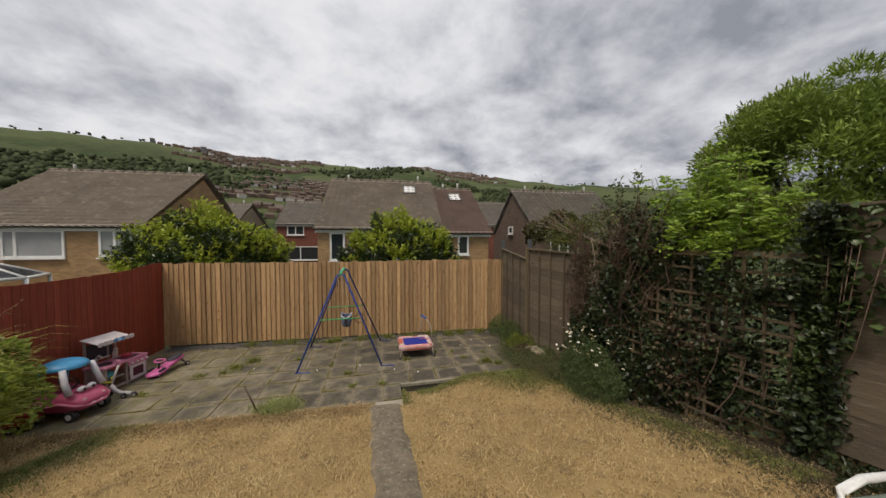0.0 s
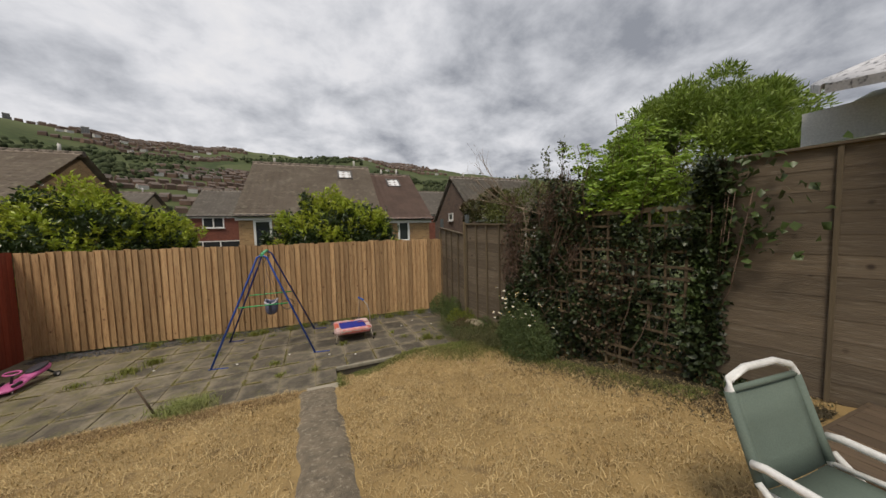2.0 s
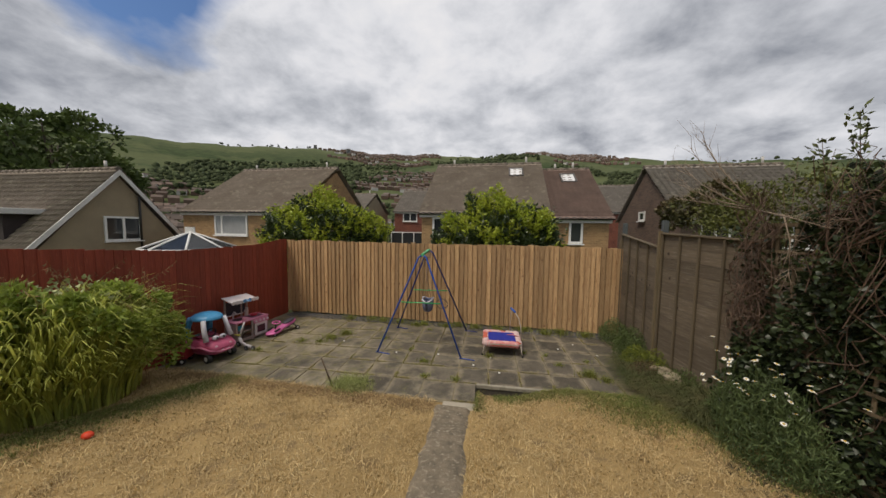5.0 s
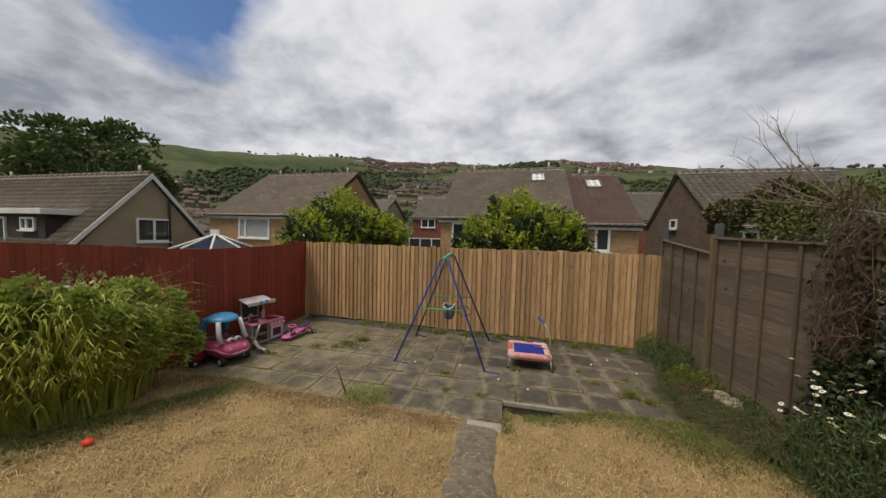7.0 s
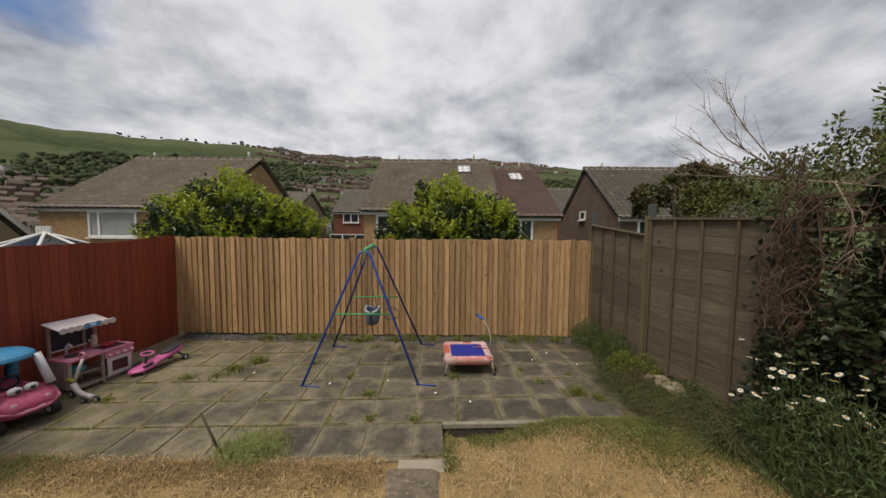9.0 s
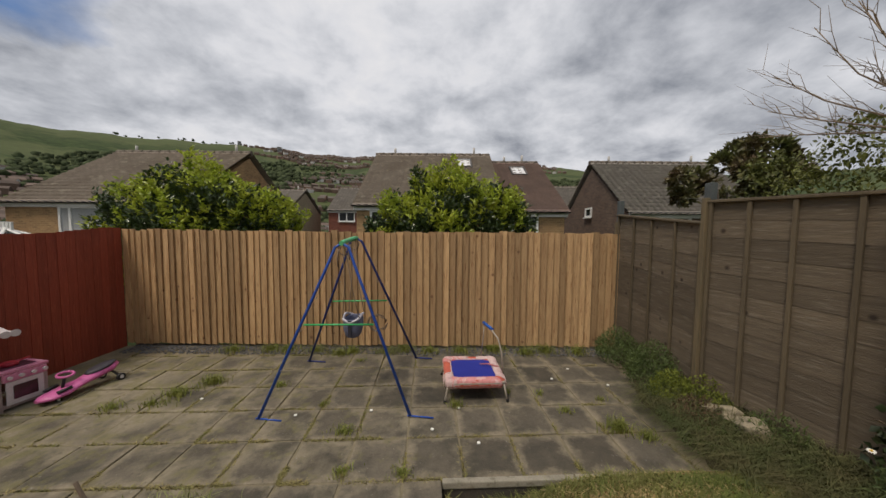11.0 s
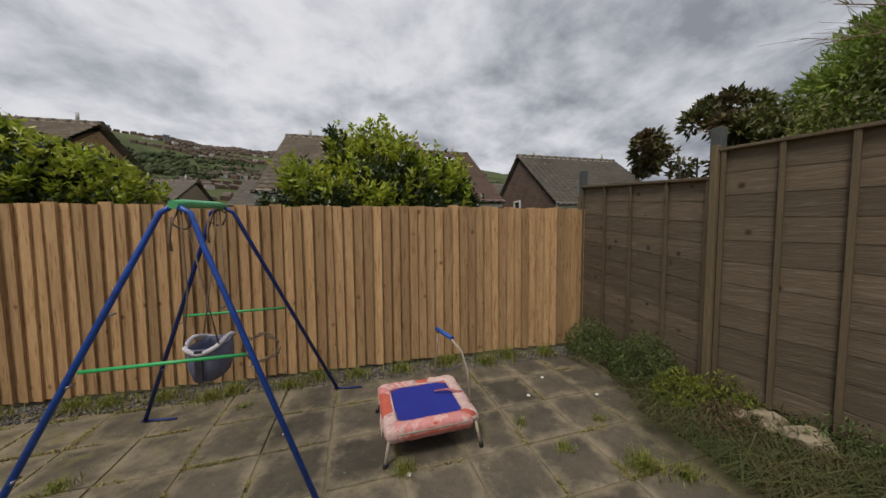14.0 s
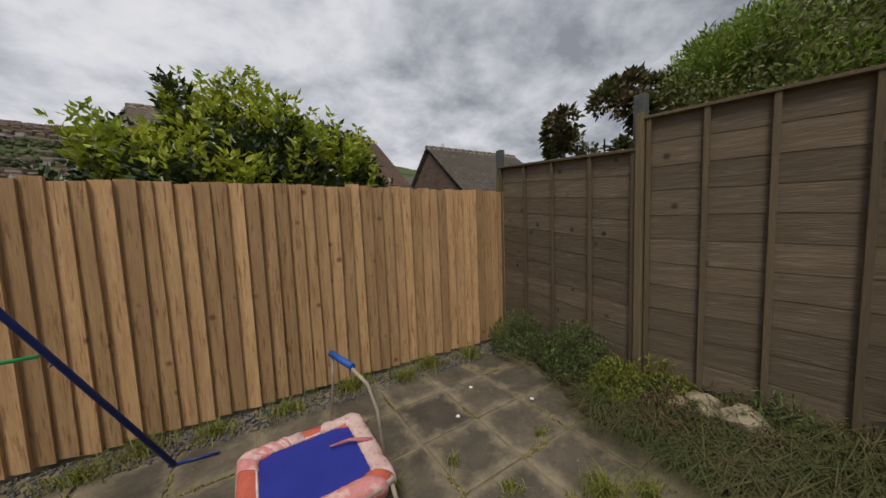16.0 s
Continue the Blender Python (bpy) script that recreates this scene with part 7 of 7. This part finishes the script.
def build_daisies():
    rng = np.random.default_rng(91)
    t = thing("daisy_clump", (5.36, 5.46, 0.0), "tall clump of white ox-eye daisies by the fence", "flowers")
    green = mat("daisy_green", (0.11, 0.15, 0.05), (0.075, 0.11, 0.04), 4, 0.6, 0.0, 20, island=0.35, trans=0.2)
    n = 9500
    a, q = rng.uniform(0, 6.28, n), rng.uniform(0, 1, n) ** 0.5
    xy = np.stack([0.30 * q * np.cos(a), 0.62 * q * np.sin(a)], 1)
    hgt = 0.82 * (1.1 - 0.6 * q ** 2)
    z = rng.uniform(0, 1, n) * hgt
    part("foliage", leaves(np.column_stack([xy, z]), np.tile([[0, 0, 0.7]], (n, 1)), 0.07, 0.010, "foliage", green, 0.8, 0), None, t, "feathery green foliage")
    white = mat("petal_white", (0.78, 0.77, 0.72), (0.7, 0.69, 0.64), 9, 0.7, 0.0)
    yellow = mat("daisy_yellow", (0.65, 0.42, 0.03), None, 9, 0.8, 0.0)
    bm = bmesh.new()
    for k in range(12):
        a = 2 * math.pi * k / 12
        c, s = math.cos(a), math.sin(a)
        v = [bm.verts.new(p) for p in ((0.006 * c, 0.006 * s, 0), (0.014 * c - 0.005 * s, 0.014 * s + 0.005 * c, 0.003), (0.023 * c, 0.023 * s, -0.003), (0.014 * c + 0.005 * s, 0.014 * s - 0.005 * c, 0.003))]
        bm.faces.new(v)
    petals = mesh_of("flower_head", bm, white)
    eye = mesh_of("flower_eye", tube([(0, 0, -0.002), (0, 0, 0.006)], 0.009, None, 8, 0.7), yellow)
    for k in range(60):
        a, q = rng.uniform(0, 6.28), rng.uniform(0, 1) ** 0.5
        x, y, h = 0.36 * q * math.cos(a), 0.56 * q * math.sin(a), rng.uniform(0.55, 1.15)
        dx, dy = rng.normal(-0.05, 0.08), rng.normal(0, 0.08)
        part("stalk", tube([(x, y, 0), (x + dx * 0.3, y + dy * 0.3, h * 0.6), (x + dx, y + dy, h)], 0.003, None, 4, 0.7, False), green, t)
        f = part("flower_head", petals, None, t)
        f.matrix_basis = pose(x + dx, y + dy, h, rng.uniform(-35, 20), rng.uniform(-35, 10), rng.uniform(0, 360))
        part("flower_eye", eye, None, f)


def build_bed_plants():
    rng = np.random.default_rng(95)
    green = mat("bed_leaf", (0.11, 0.15, 0.042), (0.065, 0.095, 0.03), 4, 0.6, 0.0, 20, island=0.4, trans=0.2)
    lime = mat("lime_leaf", (0.20, 0.23, 0.03), (0.13, 0.16, 0.03), 4, 0.6, 0.0, 20, island=0.3, trans=0.25)
    brown = mat("brown_stem", (0.14, 0.09, 0.05), (0.10, 0.065, 0.04), 4, 0.9, 0.0, 20, island=0.3)
    for x, y, rx, ry, h, m, n, lab in ((5.06, 8.45, 0.26, 0.40, 0.46, green, 4000, "feathery green weeds in the bed"), (5.10, 7.78, 0.27, 0.36, 0.50, green, 4600, "feathery green weeds in the bed"), (5.02, 7.38, 0.23, 0.22, 0.34, lime, 2400, "lime-green weeds in the bed"), (5.20, 7.18, 0.22, 0.30, 0.36, lime, 2000, "yellow-green feathery weeds in the bed"), (5.02, 7.02, 0.26, 0.24, 0.24, brown, 2000, "withered brown weeds in the bed"), (5.30, 6.60, 0.26, 0.3, 0.34, green, 1700, "feathery green weeds in the bed"), (5.0, 6.72, 0.38, 0.24, 0.16, green, 1400, "low weeds spilling over the slabs")):
        b = thing("weed_bush", (x, y, 0.04), lab, "weeds", "bed weeds")
        a, q = rng.uniform(0, 6.28, n), rng.uniform(0, 1, n) ** 0.5
        z = rng.uniform(0, 1, n) ** 0.8 * h * (1.1 - 0.7 * q * q)
        p = np.stack([rx * q * np.cos(a), ry * q * np.sin(a), z], 1)
        part("leaves", leaves(p, np.tile([[0, 0, 0.8]], (n, 1)), 0.042, 0.010, "leaves", m, 0.8, 0), None, b)
    n = 9000
    yy = rng.uniform(5.85, 7.5, n)
    p = np.stack([np.where(yy > 6.35, 4.76, 5.0) + np.abs(rng.normal(0, 0.27, n)), yy], 1)
    long_m = mat("long_dry_grass", (0.085, 0.11, 0.036), (0.14, 0.125, 0.055), 4, 0.8, 0.0, 20, island=0.4, trans=0.2)
    tagged(new("fallen_grass", blades(p, 0.03 + 0.2 * smooth(4.7, 5.6, p[:, 0]), 0.20, 0.006, "fallen_grass", long_m, 2.2)), "long flattened grass over the bed", "grass", kind="stuff")
    stone = mat("buff_stone", (0.34, 0.29, 0.20), (0.26, 0.22, 0.155), 6, 0.9, 0.6, 40, c=(0.14, 0.12, 0.08))
    for x, y, s in ((5.20, 6.92, 0.11), (5.22, 6.72, 0.11), (5.10, 7.02, 0.06)):
        bm = bmesh.new()
        bmesh.ops.create_icosphere(bm, subdivisions=2, radius=s)
        for v in bm.verts:
            v.co *= 1 + 0.6 * noise.noise(v.co * 11 + Vector((x * 7, y * 5, 0)))
            v.co.z *= 0.8
        tagged(part("rock", bm, stone), "rough buff stone half buried in the bed", "rock", "bed rocks").matrix_basis = pose(x, y, 0.21, 20, 10, x * 90)
    for x, y, n in ((6.10, 2.72, 500), (5.95, 2.95, 420), (6.08, 3.05, 420)):
        b = thing("weed_bush", (x, y, 0.40), "dark green weeds at the foot of the fence by the decking", "weeds", "bed weeds")
        a, q = rng.uniform(0, 6.28, n), rng.uniform(0, 1, n) ** 0.5
        p = np.stack([0.22 * q * np.cos(a), 0.2 * q * np.sin(a), rng.uniform(0, 0.16, n)], 1)
        part("leaves", leaves(p, np.tile([[0, 0, 0.8]], (n, 1)), 0.07, 0.035, "leaves", MATS["ivy_leaf"], 0.8, 0), None, b)
    # ivy over the near panel edge
    iv = thing("ivy", (6.12, 3.4, 0.6), "ivy climbing over the edge of the fence panel", "ivy")
    n = 900
    z = rng.uniform(0.0, 2.15, n)
    y = 0.12 - np.abs(rng.normal(0, 0.16, n)) * (0.4 + 1.6 * smooth(0.8, 1.5, z))
    x = -0.06 + 0.05 * rng.random(n) - y * 0.09
    for k in range(7):
        yy = float(rng.uniform(-0.35, 0.1))
        part("stem", tube([(-0.05, 0.1, 0.0), (-0.06, yy * 0.6, 0.9), (-0.06, yy, 1.8)], 0.006, None, 5, 0.5), MATS["dead_stem"], iv)
    part("leaves", leaves(np.stack([x, y, z], 1), np.tile([[-0.8, -0.2, -0.3]], (n, 1)), 0.08, 0.075, "leaves", mat("ivy_bright", (0.07, 0.105, 0.03), (0.045, 0.07, 0.022), 4, 0.4, 0, 20, island=0.35, trans=0.15), 0.5, 0.3), None, iv)


build_swing()
build_trampoline()
build_toy_car()
build_toy_kitchen()
build_scooter_and_ride_on()
build_deck()
build_chair()
build_shades()
build_beds()
build_clump()
build_daisies()
build_bed_plants()
build_patio_weeds()
build_grass()
